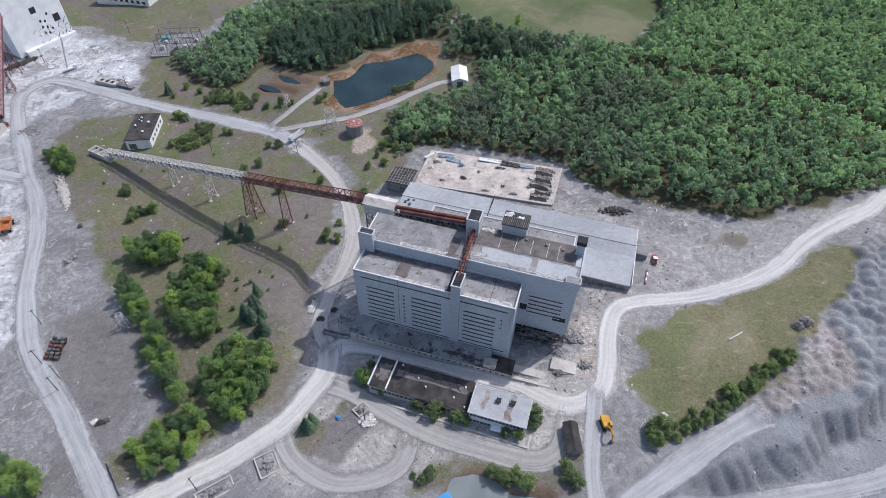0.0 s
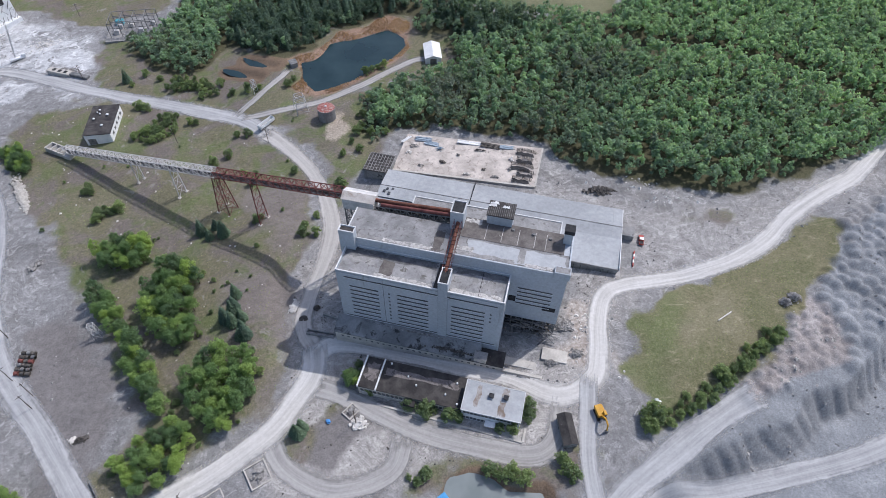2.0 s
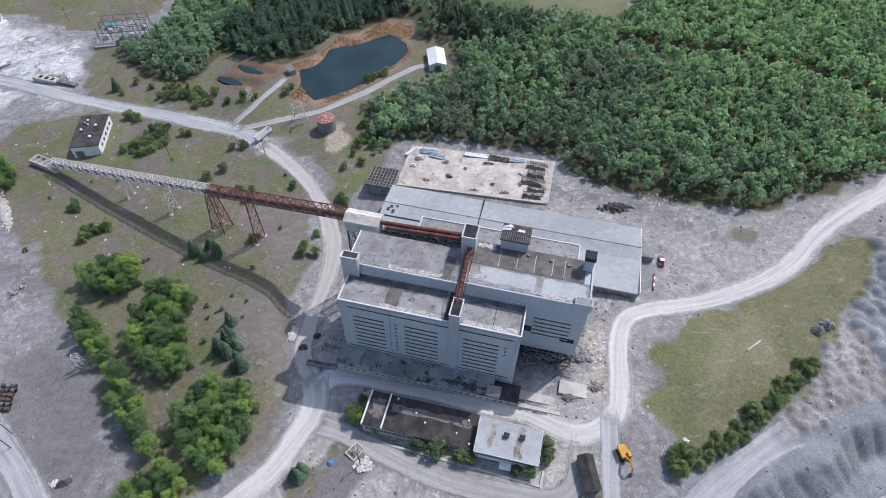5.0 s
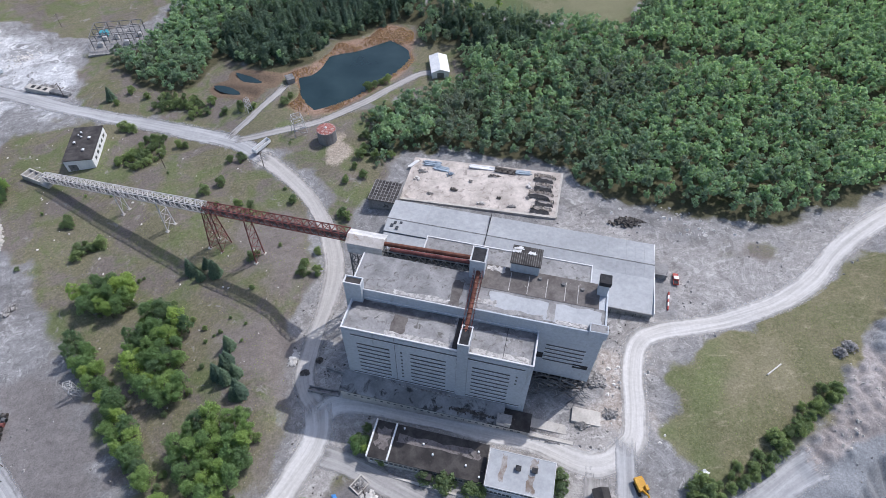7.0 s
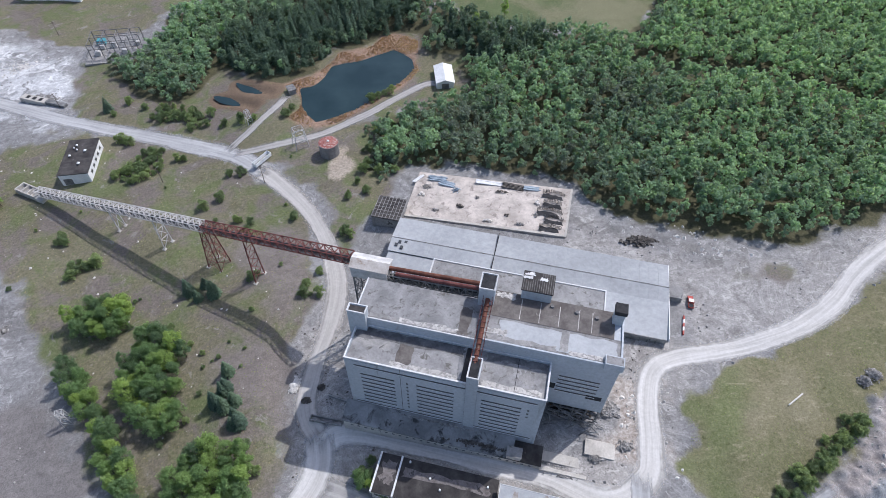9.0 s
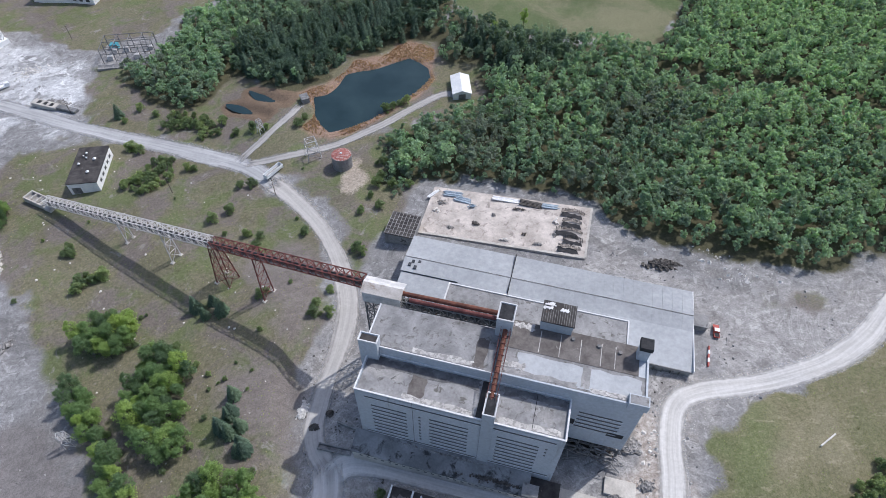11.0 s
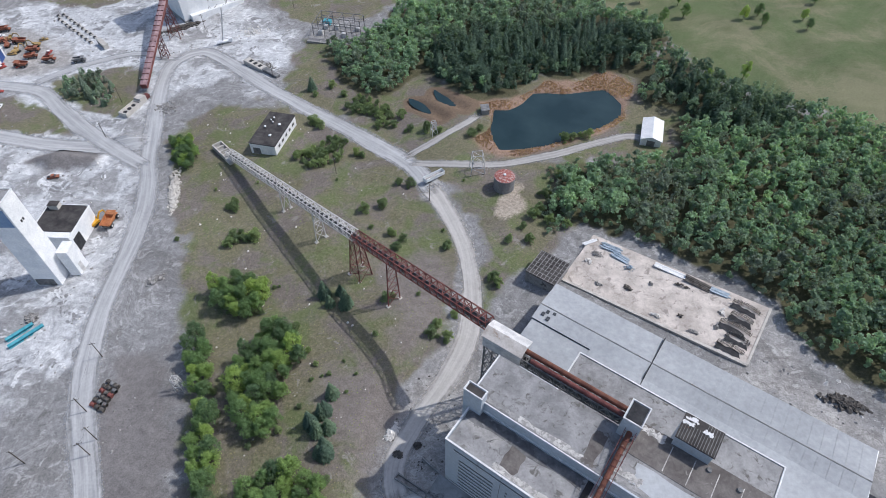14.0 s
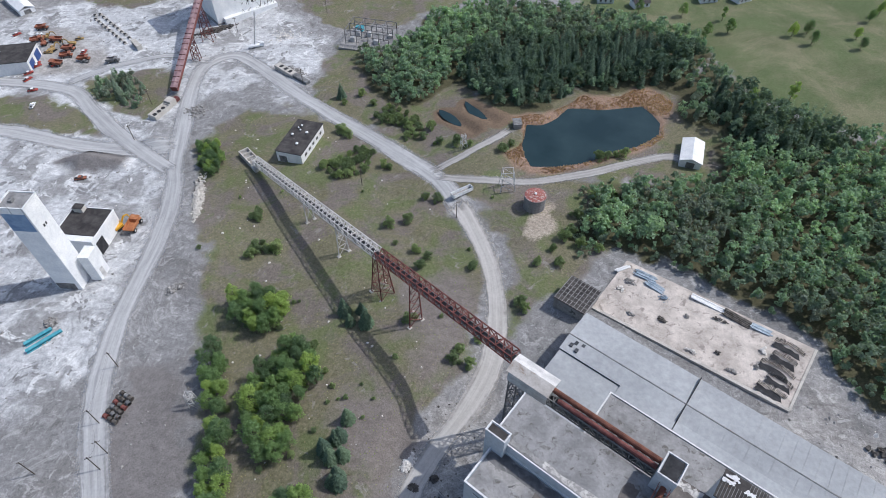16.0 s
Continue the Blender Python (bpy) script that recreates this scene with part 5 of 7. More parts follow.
def bent(at, spread, along, material, label, lean=0.0, levels=4):
    """A lattice leg under the bridge, from the ground to the bottom chord."""
    p = CA.lerp(CB, at)
    g = land(p.x, p.y)
    d = (CB - CA)
    turn = math.degrees(math.atan2(d.y, d.x)) - 90
    h = p.z - g + 0.2
    ob = thing("trestle_leg", p.x, p.y, g, turn, label, "trestle", "conveyor trestles")
    tops = [(sx * 1.6, sy * along * 0.35) for sx in (-1, 1) for sy in ((-1, 1) if along else (0,))]
    feet = [(sx * spread, sy * along) for sx in (-1, 1) for sy in ((-1, 1) if along else (0,))]
    at_h = lambda k, z: Vector((feet[k][0] + (tops[k][0] - feet[k][0]) * z / h, feet[k][1] + (tops[k][1] - feet[k][1]) * z / h, z))
    for k in range(len(tops)):
        part("leg", bar(at_h(k, -0.6), at_h(k, h), 0.34), material, ob)
        part("footing", boxes((feet[k][0] - 0.7, feet[k][0] + 0.7, feet[k][1] - 0.7, feet[k][1] + 0.7, -1.2, 0.25)), M_CONC, ob)
    pairs = [(0, 1)] if not along else [(0, 1), (2, 3), (0, 2), (1, 3)]
    for a, c in pairs:
        for q in range(levels):
            z0, z1 = h * q / levels, h * (q + 1) / levels
            part("brace", bar(at_h(a, z0), at_h(c, z1), 0.16), material, ob)
            part("brace", bar(at_h(c, z0), at_h(a, z1), 0.16), material, ob)
            part("strut", bar(at_h(a, z1 - 0.2), at_h(c, z1 - 0.2), 0.18), material, ob)
    return ob


bent(0.29, 1.8, 0, M_PALESTEEL, "short pale steel trestle leg", levels=1)
bent(0.445, 2.4, 0, M_PALESTEEL, "pale steel lattice trestle leg", levels=3)
bent(0.605, 3.0, 3.2, M_RUST, "broad four-legged rusty lattice tower", levels=4)
bent(0.725, 2.8, 0, M_RUST, "rusty two-legged lattice trestle", levels=5)

tail = thing("tail_pit", -166.5, 266.5, gzf(-166, 266), -33.0, "pale concrete tail pit of the conveyor", "hopper")
part("pit_wall", rim(-6.5, 6.0, -2.6, 2.6, -1.5, 2.6, 0.5), M_CONC, tail)
part("pit_floor", boxes((-6, 5.5, -2.1, 2.1, 0.5, 1.2)), M_DIRTYCONC, tail)
for x in (-3, 0.5, 3.5):
    part("cross_wall", boxes((x, x + 0.4, -2.1, 2.1, 0.5, 2.5)), M_CONC, tail)
part("apron", boxes((6.2, 10.5, -2.8, 2.8, -1.5, 2.0)), M_CONC, tail)

# transfer house on its steel tower
tx, ty = plant(-1.2, 31.2)
tr = thing("transfer_house", tx, ty, 0, TURN, "pale metal transfer house on a steel tower", "transfer house")
part("house_wall", boxes((-6.2, 5.6, -2.9, 2.9, 33.0, 38.0)), M_PALESTEEL, tr)
part("roof_pitch", pitched(-6.6, 6.0, 0, 3.2, 39.2, 37.9, 0.15), M_PALESTEEL, tr)
bm = pitched(-6.6, 6.0, 0, 3.2, 39.2, 37.9, 0.15)
bmesh.ops.scale(bm, vec=(1, -1, 1), verts=bm.verts[:])
bmesh.ops.reverse_faces(bm, faces=bm.faces[:])
part("roof_pitch", bm, surface("rusted_pale_sheet", (0.42, 0.38, 0.34), (0.58, 0.55, 0.52), 0.4, 2, 0.7, stain=(0.30, 0.22, 0.17), stain_at=0.6), tr)
for x in (-5.6, -1.0):
    for y in (-2.6, 2.6):
        part("leg", bar((x, y, gzf(tx, ty) - 1), (x, y, 33), 0.42), M_STEEL, tr)
tb = gzf(tx, ty)
for q in range(7):
    z0, z1 = tb + (33 - tb) * q / 7, tb + (33 - tb) * (q + 1) / 7
    for y in (-2.6, 2.6):
        part("brace", bar((-5.6, y, z0), (-1.0, y, z1), 0.2), M_STEEL, tr)
        part("brace", bar((-1.0, y, z0), (-5.6, y, z1), 0.2), M_STEEL, tr)
        part("strut", bar((-5.6, y, z1), (-1.0, y, z1), 0.22), M_STEEL, tr)
    for x in (-5.6, -1.0):
        part("brace", bar((x, -2.6, z0), (x, 2.6, z1), 0.2), M_STEEL, tr)
        part("strut", bar((x, -2.6, z1), (x, 2.6, z1), 0.22), M_STEEL, tr)
pa, pb = plant(4.6, 30.6), plant(34.0, 28.6)
rust = truss_bridge("roof_gallery", Vector((*pa, 33.2)), Vector((*pb, 36.8)), M_STEEL, "rusty conveyor gallery over the mill roof", 14)
d_ = (Vector((*pb, 36.8)) - Vector((*pa, 33.2))).length
part("pipe_cover", bar((-0.9, 0, 3.6), (-0.9, d_, 3.6), 1.5, 1.5, 10), M_RUSTPIPE, rust, "long rusty belt cover")
part("pipe_cover", bar((0.9, 3, 3.5), (0.9, d_, 3.5), 1.3, 1.3, 10), M_RUST, rust)

# ---- trees ----
def crown_arrays(r, radius, low, high, n, leaf, lobes=7):
    """Leaf clumps over a crown made of overlapping lobes: corner array (n, 4, 3)."""
    lobes = lobes * 3
    t = r.uniform(0, 1, lobes) ** 0.8
    a = r.uniform(0, 2 * np.pi, lobes)
    q = radius * np.sqrt(r.uniform(0.02, 1, lobes)) * 0.78 * np.sin(np.pi * (0.22 + 0.70 * t)) ** 0.8
    cs = np.stack([np.cos(a) * q, np.sin(a) * q, low + (high - low) * (0.10 + 0.82 * t)], -1)
    rs = radius * r.uniform(0.20, 0.36, lobes) * (1.1 - 0.35 * t)
    k = r.choice(lobes, n, p=rs ** 2 / (rs ** 2).sum())
    d = r.normal(size=(n, 3))
    d[:, 2] = d[:, 2] * 0.8 + 0.3
    d /= np.linalg.norm(d, axis=1)[:, None]
    p = cs[k] + d * (rs[k] * r.uniform(0.55, 1.2, n))[:, None]
    nrm = d * 0.6 + np.array([0, 0, 0.55]) + r.normal(size=d.shape) * 0.55
    nrm /= np.linalg.norm(nrm, axis=1)[:, None]
    t1 = np.cross(nrm, r.normal(size=d.shape))
    t1 /= np.linalg.norm(t1, axis=1)[:, None]
    t2 = np.cross(nrm, t1)
    s = leaf * r.uniform(0.55, 1.25, len(p))[:, None]
    j = lambda: r.uniform(0.6, 1.25, len(p))[:, None]
    droop = nrm * s * 0.35
    return np.stack([p + t1 * s * j() - droop, p + t2 * s * j(), p - t1 * s * j() - droop, p - t2 * s * j()], 1)


def cone_arrays(r, radius, low, high, n, leaf):
    """Drooping needle sprays in whorls on a spire."""
    t = 1 - np.sqrt(r.uniform(0, 1, n))
    t = np.floor(t * 14) / 14 + r.uniform(0, 0.03, n)
    a = r.uniform(0, 2 * np.pi, n)
    rad = radius * (1 - t) ** 0.9 * r.uniform(0.45, 1.05, n) + 0.1
    p = np.stack([np.cos(a) * rad, np.sin(a) * rad, low + (high - low) * t - rad * 0.2], -1)
    out = np.stack([np.cos(a), np.sin(a), np.full(n, -0.35)], -1)
    side = np.stack([-np.sin(a), np.cos(a), r.normal(0, 0.3, n)], -1)
    s = (leaf * r.uniform(0.6, 1.3, n) * (1.1 - 0.6 * t))[:, None]
    return np.stack([p + out * s * 1.3, p + side * s * 0.7, p - out * s, p - side * s * 0.7], 1)


def leaf_mesh(name, corners, material, tint=None):
    f = np.arange(len(corners) * 4).reshape(-1, 4)
    return fast_mesh(name, corners.reshape(-1, 3), f, material, {"tint": np.repeat(tint, 4)} if tint is not None else None)


def trunk_mesh(name, r, h, rad, limbs, reach):
    bm = bmesh.new()
    rr_ = random.Random(r)
    bmesh.ops.create_cone(bm, cap_ends=True, segments=7, radius1=rad, radius2=rad * 0.35, depth=h, matrix=Matrix.Translation((0, 0, h / 2 - 0.4)))
    for _ in range(limbs):
        a, z = rr_.uniform(0, 6.28), rr_.uniform(0.35, 0.8) * h
        beam(bm, (0, 0, z), (math.cos(a) * reach, math.sin(a) * reach, z + reach * 0.8), rad * 0.5, sides=5)
    me = bpy.data.meshes.new(name)
    bm.to_mesh(me)
    bm.free()
    me.materials.append(M_BARK)
    return me


tr_rng = np.random.default_rng(42)
TREE_KINDS = []
for k in range(8):
    rad, hi = tr_rng.uniform(2.7, 3.9), tr_rng.uniform(8.5, 11.5)
    TREE_KINDS.append((leaf_mesh("crown", crown_arrays(tr_rng, rad, 1.6, hi, 2300, 0.21, 13), M_LEAF), trunk_mesh("trunk", k, hi * 0.7, 0.22, 5, rad * 0.55)))
BUSH_KINDS = []
for k in range(5):
    rad = tr_rng.uniform(1.7, 2.3)
    BUSH_KINDS.append((leaf_mesh("crown", crown_arrays(tr_rng, rad, 0.2, rad * 1.55, 900, 0.17, 8), M_BUSH), trunk_mesh("trunk", 20 + k, 1.6, 0.08, 4, 0.8)))
FIR_KINDS = []
for k in range(3):
    c_ = cone_arrays(tr_rng, 2.2, 0.8, 8.5, 900, 0.42)
    FIR_KINDS.append((leaf_mesh("crown", c_, M_NEEDLE, np.full(len(c_), 0.2 + 0.3 * k)), trunk_mesh("trunk", 40 + k, 8.0, 0.16, 0, 0)))


def plant_tree(name, kinds, x, y, size, label, category, group, r):
    cr, tk = kinds[r.randrange(len(kinds))]
    if any(np.min(np.hypot(l[:, 0] - x, l[:, 1] - y)) < w / 2 + 1.0 for l, w in ROAD_LINES):
        return None
    ob = new(name)
    ob.matrix_basis = pose(x, y, land(x, y) - 0.1, 0, 0, r.uniform(0, 360)) @ Matrix.Diagonal((size * r.uniform(0.9, 1.1), size * r.uniform(0.9, 1.1), size * r.uniform(0.85, 1.15), 1))
    tagged(ob, label, category, group)
    share("trunk", tk, ob)
    share("crown", cr, ob)
    return ob


STANDS = [
    ([(-128, 166), (-122, 171), (-113, 158), (-107, 146), (-110, 142), (-119, 151)], 0.8, 1.1),
    ([(-128, 187), (-121, 195), (-106, 192), (-104, 180), (-111, 175), (-124, 178)], 0.8, 1.1),
    ([(-99, 173), (-93, 178), (-80, 165), (-81, 154), (-78, 138), (-84, 133), (-92, 136), (-100, 145), (-103, 158)], 0.75, 1.15),
    ([(-110, 144), (-105, 145), (-98, 135), (-89, 118), (-86, 110), (-89, 107), (-97, 116), (-106, 130)], 0.9, 1.2),
    ([(-79, 123), (-72, 130), (-66, 130), (-56, 124), (-53, 118), (-57, 110), (-59, 103), (-66, 96), (-72, 100), (-80, 108), (-83, 114)], 0.85, 1.2),
    ([(-101, 91), (-91, 101), (-81, 107), (-75, 95), (-78, 87), (-87, 78), (-93, 81)], 0.7, 1.0),
    ([(-145, 94), (-134, 90), (-125, 83), (-125, 77), (-138, 78), (-146, 84)], 0.7, 1.0),
    ([(-197, 269), (-187, 273), (-177, 262), (-176, 250), (-185, 252)], 0.5, 0.7),
    ([(-25, 112), (-20, 114), (-19, 108), (-24, 107)], 0.5, 0.7),
]
SHRUB_STANDS = [
    [(-131, 267), (-116, 287), (-109, 284), (-107, 271), (-120, 261)],
    [(-130, 296), (-125, 302), (-122, 297), (-127, 293)],
    [(-146, 232), (-142, 235), (-140, 230), (-144, 228)],
    [(-138, 213), (-133, 218), (-128, 215), (-134, 210)],
    [(-120, 312), (-104, 306), (-92, 299), (-96, 312), (-112, 322)],
    [(130, 103), (126, 98), (111, 89), (95, 81), (74, 74), (70, 76), (94, 87), (110, 95), (124, 104)],
    [(70, 80), (75, 84), (79, 80), (73, 75)],
]
BUSHES_A = [(-143, 232), (-130, 215), (-125, 216), (-134, 211), (-129, 270), (-123, 271), (-119, 275), (-113, 278), (-127, 297), (-132, 297), (-98, 275), (-101, 276), (-78, 244), (-85, 240), (-70, 229), (-64, 226), (-65, 221), (-61, 195), (-75, 259), (-70, 259), (-40, 188), (-35, 184), (-41, 184), (-35, 194), (-45, 226), (-33, 215), (-24, 214), (-22, 211), (-7, 262), (0, 261), (-12, 254), (-7, 247), (0, 246), (-17, 242), (-22, 233), (-14, 249), (2, 278), (-6, 277), (8, 283), (12, 290), (1, 270), (-11, 263), (-14, 235), (-1, 254)]
BUSHES_B = [(-125, 323), (-114, 309), (-115, 320), (-99, 311), (-90, 300), (-98, 299), (-81, 297), (-88, 307), (-50, 296), (-47, 301), (-7, 303), (-3, 305), (0, 307), (4, 308), (-134, 329), (-140, 320), (-66, 296), (-72, 297), (-107, 309), (73, 76), (78, 81), (102, 90), (107, 91), (111, 92), (116, 95), (121, 96), (126, 99), (92, 83), (88, 80), (72, 78), (130, 101), (103, 88), (76, 79)]
BUSHES_C = [(-4, 97), (1, 94), (9, 91), (12, 90), (29, 83), (36, 90), (35, 87), (-16, 105), (-23, 112), (-20, 116), (3, 95), (25, 84), (26, 70), (23, 69), (43, 69), (-1, 73), (-4, 71), (42, 71), (26, 72), (29, 67), (44, 66), (19, 71)]
SMALL_BUSHES = [(-104, 194), (-62, 155), (-75, 157), (-72, 159), (-61, 162), (-67, 166), (-76, 163), (-70, 160), (-158, 209), (-157, 241), (-128, 247), (-79, 231), (-50, 200), (-47, 265), (-140, 249), (-104, 257), (-49, 235), (-75, 147), (-60, 179)]
CONIFERS = [(-81, 189), (-79, 195), (-85, 193), (-75, 190), (-144, 325), (-66, 153), (-67, 146), (-66, 140), (-62, 136), (-69, 142), (-63, 134), (-63, 142), (-61, 134), (-66, 147), (-41, 93), (-40, 95), (-42, 94)]
FIELD_TREES = [(82, 431), (90, 435), (114, 421), (123, 454), (49, 429), (37, 420), (76, 365), (91, 423), (114, 433), (58, 357), (129, 462), (46, 442), (-1, 445), (24, 445)]
pr = random.Random(77)
def stand(poly, gap, r, margin=0.0):
    """Places spread over an outline, no two closer than the gap."""
    xs, ys = [p[0] for p in poly], [p[1] for p in poly]
    got = []
    tries = np.array([(r.uniform(min(xs), max(xs)), r.uniform(min(ys), max(ys))) for _ in range(1500)])
    for x, y in tries[signed_distance(poly, tries[:, 0], tries[:, 1]) > margin]:
        if all(math.hypot(x - a, y - b_) > gap for a, b_ in got):
            got.append((float(x), float(y)))
    return got


for poly, lo, hi in STANDS:
    for x, y in stand(poly, 3.7 * (lo + hi) / 2, pr, 1.2 * hi):
        plant_tree("tree", TREE_KINDS, x, y, pr.uniform(lo, hi), "bright green broadleaf tree on the scrub slope", "tree", "trees on the slope", pr)
    for x, y in stand(grown(poly, 1.12), 8.5, pr):
        plant_tree("bush", BUSH_KINDS, x, y, pr.uniform(0.5, 1.1), "dull green bush under the trees", "bush", "bushes", pr)
for poly in SHRUB_STANDS:
    for x, y in stand(poly, 3.1, pr):
        plant_tree("bush", BUSH_KINDS, x, y, pr.uniform(0.9, 1.5), "dull green leafy bush", "bush", "bushes", pr)
for x, y in BUSHES_A + BUSHES_B + BUSHES_C:
    plant_tree("bush", BUSH_KINDS, x, y, pr.uniform(1.05, 1.75), "dull green leafy bush", "bush", "bushes", pr)
    if pr.random() < 0.6:
        plant_tree("bush", BUSH_KINDS, x + pr.uniform(-2.6, 2.6), y + pr.uniform(-2.6, 2.6), pr.uniform(0.5, 0.9), "small dull green bush", "bush", "bushes", pr)
for x, y in SMALL_BUSHES:
    plant_tree("bush", BUSH_KINDS, x, y, pr.uniform(0.4, 0.7), "low dark green bush", "bush", "bushes", pr)
for x, y in CONIFERS:
    plant_tree("conifer", FIR_KINDS, x, y, pr.uniform(0.8, 1.1), "dark green young conifer", "conifer", "conifers", pr)
for x, y in FIELD_TREES:
    plant_tree("tree", TREE_KINDS, x, y, pr.uniform(0.7, 1.0), "lone green broadleaf tree in the field", "tree", "field trees", pr)


def wood(name, polys, step, conifer, material, label, seed, radius, height, n, leaf, limit=(-430, 430, 150, 520), lane=None, avoid=()):
    """A wood too thick to count: every tree has its own crown of leaf clumps and its own tone."""
    r = np.random.default_rng(seed)
    X, Y = np.meshgrid(np.arange(limit[0], limit[1], step), np.arange(limit[2], limit[3], step))
    X = X + r.uniform(-0.45, 0.45, X.shape) * step
    Y = Y + r.uniform(-0.45, 0.45, Y.shape) * step
    d = np.max([signed_distance(p, X, Y) for p in polys], axis=0)
    sel = d > r.uniform(0.0, 2.5, X.shape)
    if lane:
        q = smooth_line(lane, 3.0)
        sel &= np.min(np.hypot(X[..., None] - q[:, 0], Y[..., None] - q[:, 1]), axis=-1) > 4.5
    for p in avoid:
        sel &= signed_distance(p, X, Y) < r.uniform(-2, 6, X.shape)
    X, Y, d = X[sel], Y[sel], d[sel]
    C, T = [], []
    lib = []
    for k in range(14):
        rad = radius * r.uniform(0.75, 1.2)
        hi = height * r.uniform(0.8, 1.15)
        lib.append(cone_arrays(r, rad * 0.55, 1.0, hi * 1.05, n, leaf) if r.random() < conifer else crown_arrays(r, rad, hi * 0.35, hi, n, leaf, 5))
    patch = value_noise(X, Y, 38, seed + 5)
    for i in range(len(X)):
        c = lib[r.integers(len(lib))]
        a, s = r.uniform(0, 6.28), r.uniform(0.75, 1.15) * (0.72 if d[i] < 5 else 1.0)
        rot = np.array([[np.cos(a), -np.sin(a), 0], [np.sin(a), np.cos(a), 0], [0, 0, 1]])
        C.append(c @ rot.T * s + np.array([X[i], Y[i], gzf(X[i], Y[i]) - 0.2]))
        # Eastern trees paler: fewer conifers there, and far haze put into the tone.
        T.append(np.full(len(c), np.clip(patch[i] * 0.7 + 0.45 * np.clip((X[i] - 80) / 120, 0, 1) + r.normal(0.08, 0.2), 0, 1)))
    ob = new(name, leaf_mesh(name, np.concatenate(C), material, np.concatenate(T)))
    return tagged(ob, label, "forest", kind="stuff")


wood("forest", [FOREST], 4.35, 0.0, M_FOREST, "thick green deciduous forest on the hillside", 5, 3.25, 11.0, 240, 0.50, (-20, 335, 165, 440), lane=[(135, 303), (170, 283), (189, 275), (212, 256), (225, 232), (234, 215)], avoid=[CONIFER_EDGE])
wood("mixed_wood", [WEST_WOOD], 4.6, 0.0, M_FOREST, "green mixed wood behind the pond", 6, 3.4, 10.0, 260, 0.52, (-320, 80, 270, 460), avoid=[CONIFER_STAND])
wood("copse", [COPSE], 4.2, 0.6, M_FOREST, "dull green copse of mixed trees between the roads", 9, 3.0, 8.5, 300, 0.46, (-300, -240, 280, 330))
wood("conifer_wood", [CONIFER_STAND, CONIFER_EDGE], 4.4, 0.8, M_NEEDLE, "dark conifers among the wood", 7, 4.4, 13.0, 280, 0.55, (-160, 110, 310, 460))
wood("forest_edge_shrubs", [[(-12, 284), (-14, 252), (-6, 236), (4, 246), (22, 244), (41, 236), (60, 228), (75, 219), (80, 205), (90, 196), (84, 208), (76, 225), (40, 242), (6, 255), (2, 292)]], 3.4, 0.0, M_FOREST, "young green shrubs along the forest edge", 8, 1.9, 4.2, 150, 0.42, (-20, 100, 190, 300))

# reeds round the pond and rough grass on the scrub
def tufts(name, polys, count, size, height, material, label, seed, bounds, hole=None, category="grass"):
    r = np.random.default_rng(seed)
    X, Y = r.uniform(bounds[0], bounds[1], count), r.uniform(bounds[2], bounds[3], count)
    d = np.max([signed_distance(p, X, Y) for p in polys], axis=0)
    keep = (d > 0.5) & (value_noise(X, Y, 11, seed) + r.uniform(-0.3, 0.3, count) > 0.45)
    if hole is not None:
        keep &= signed_distance(hole, X, Y) < -0.5
    X, Y = X[keep], Y[keep]
    Z = np.array([land(x, y) for x, y in zip(X, Y)])
    P0 = np.stack([X, Y, Z], -1)
    a = r.uniform(0, 6.28, len(X))
    s = (size * r.uniform(0.5, 1.4, len(X)))[:, None]
    h = (height * r.uniform(0.5, 1.4, len(X)))[:, None]
    e = np.stack([np.cos(a), np.sin(a), np.zeros(len(X))], -1)
    g = np.stack([-np.sin(a), np.cos(a), np.zeros(len(X))], -1)
    up = np.array([0, 0, 1.0])
    q1 = np.stack([P0 - e * s, P0 + e * s, P0 + e * s * 0.6 + up * h + g * s * 0.5, P0 - e * s * 0.7 + up * h * 0.8 + g * s * 0.4], 1)
    q2 = np.stack([P0 - g * s, P0 + g * s, P0 + g * s * 0.6 + up * h * 0.9 - e * s * 0.5, P0 - g * s * 0.7 + up * h - e * s * 0.3], 1)
    t = np.clip(value_noise(X, Y, 16, seed + 3) * 0.8 + r.normal(0.1, 0.2, len(X)), 0, 1)
    ob = new(name, leaf_mesh(name, np.concatenate([q1, q2]), material, np.concatenate([t, t])))
    return tagged(ob, label, category, kind="stuff")


M_REED = leaf_material("dry_reeds", (0.38, 0.27, 0.215), (0.46, 0.335, 0.27), (0.52, 0.41, 0.33), True)
M_GRASS = leaf_material("rough_grass", (0.26, 0.23, 0.165), (0.21, 0.23, 0.12), (0.15, 0.225, 0.085), True)
tufts("reeds", [REEDS], 26000, 0.34, 0.55, M_REED, "brown dry reeds along the pond shore", 3, (-55, 30, 280, 370), POND, "reeds")
tufts("rough_grass", [SCRUB, NORTH_SCRUB, EAST_SCRUB, WEST_ISLE], 16000, 0.24, 0.08, M_GRASS, "patchy dry grass tufts on the scrub", 4, (-210, 45, 75, 380))
tufts("meadow_grass", [MEADOW], 7000, 0.22, 0.08, M_GRASS, "patchy green and straw meadow grass", 6, (65, 185, 75, 152))


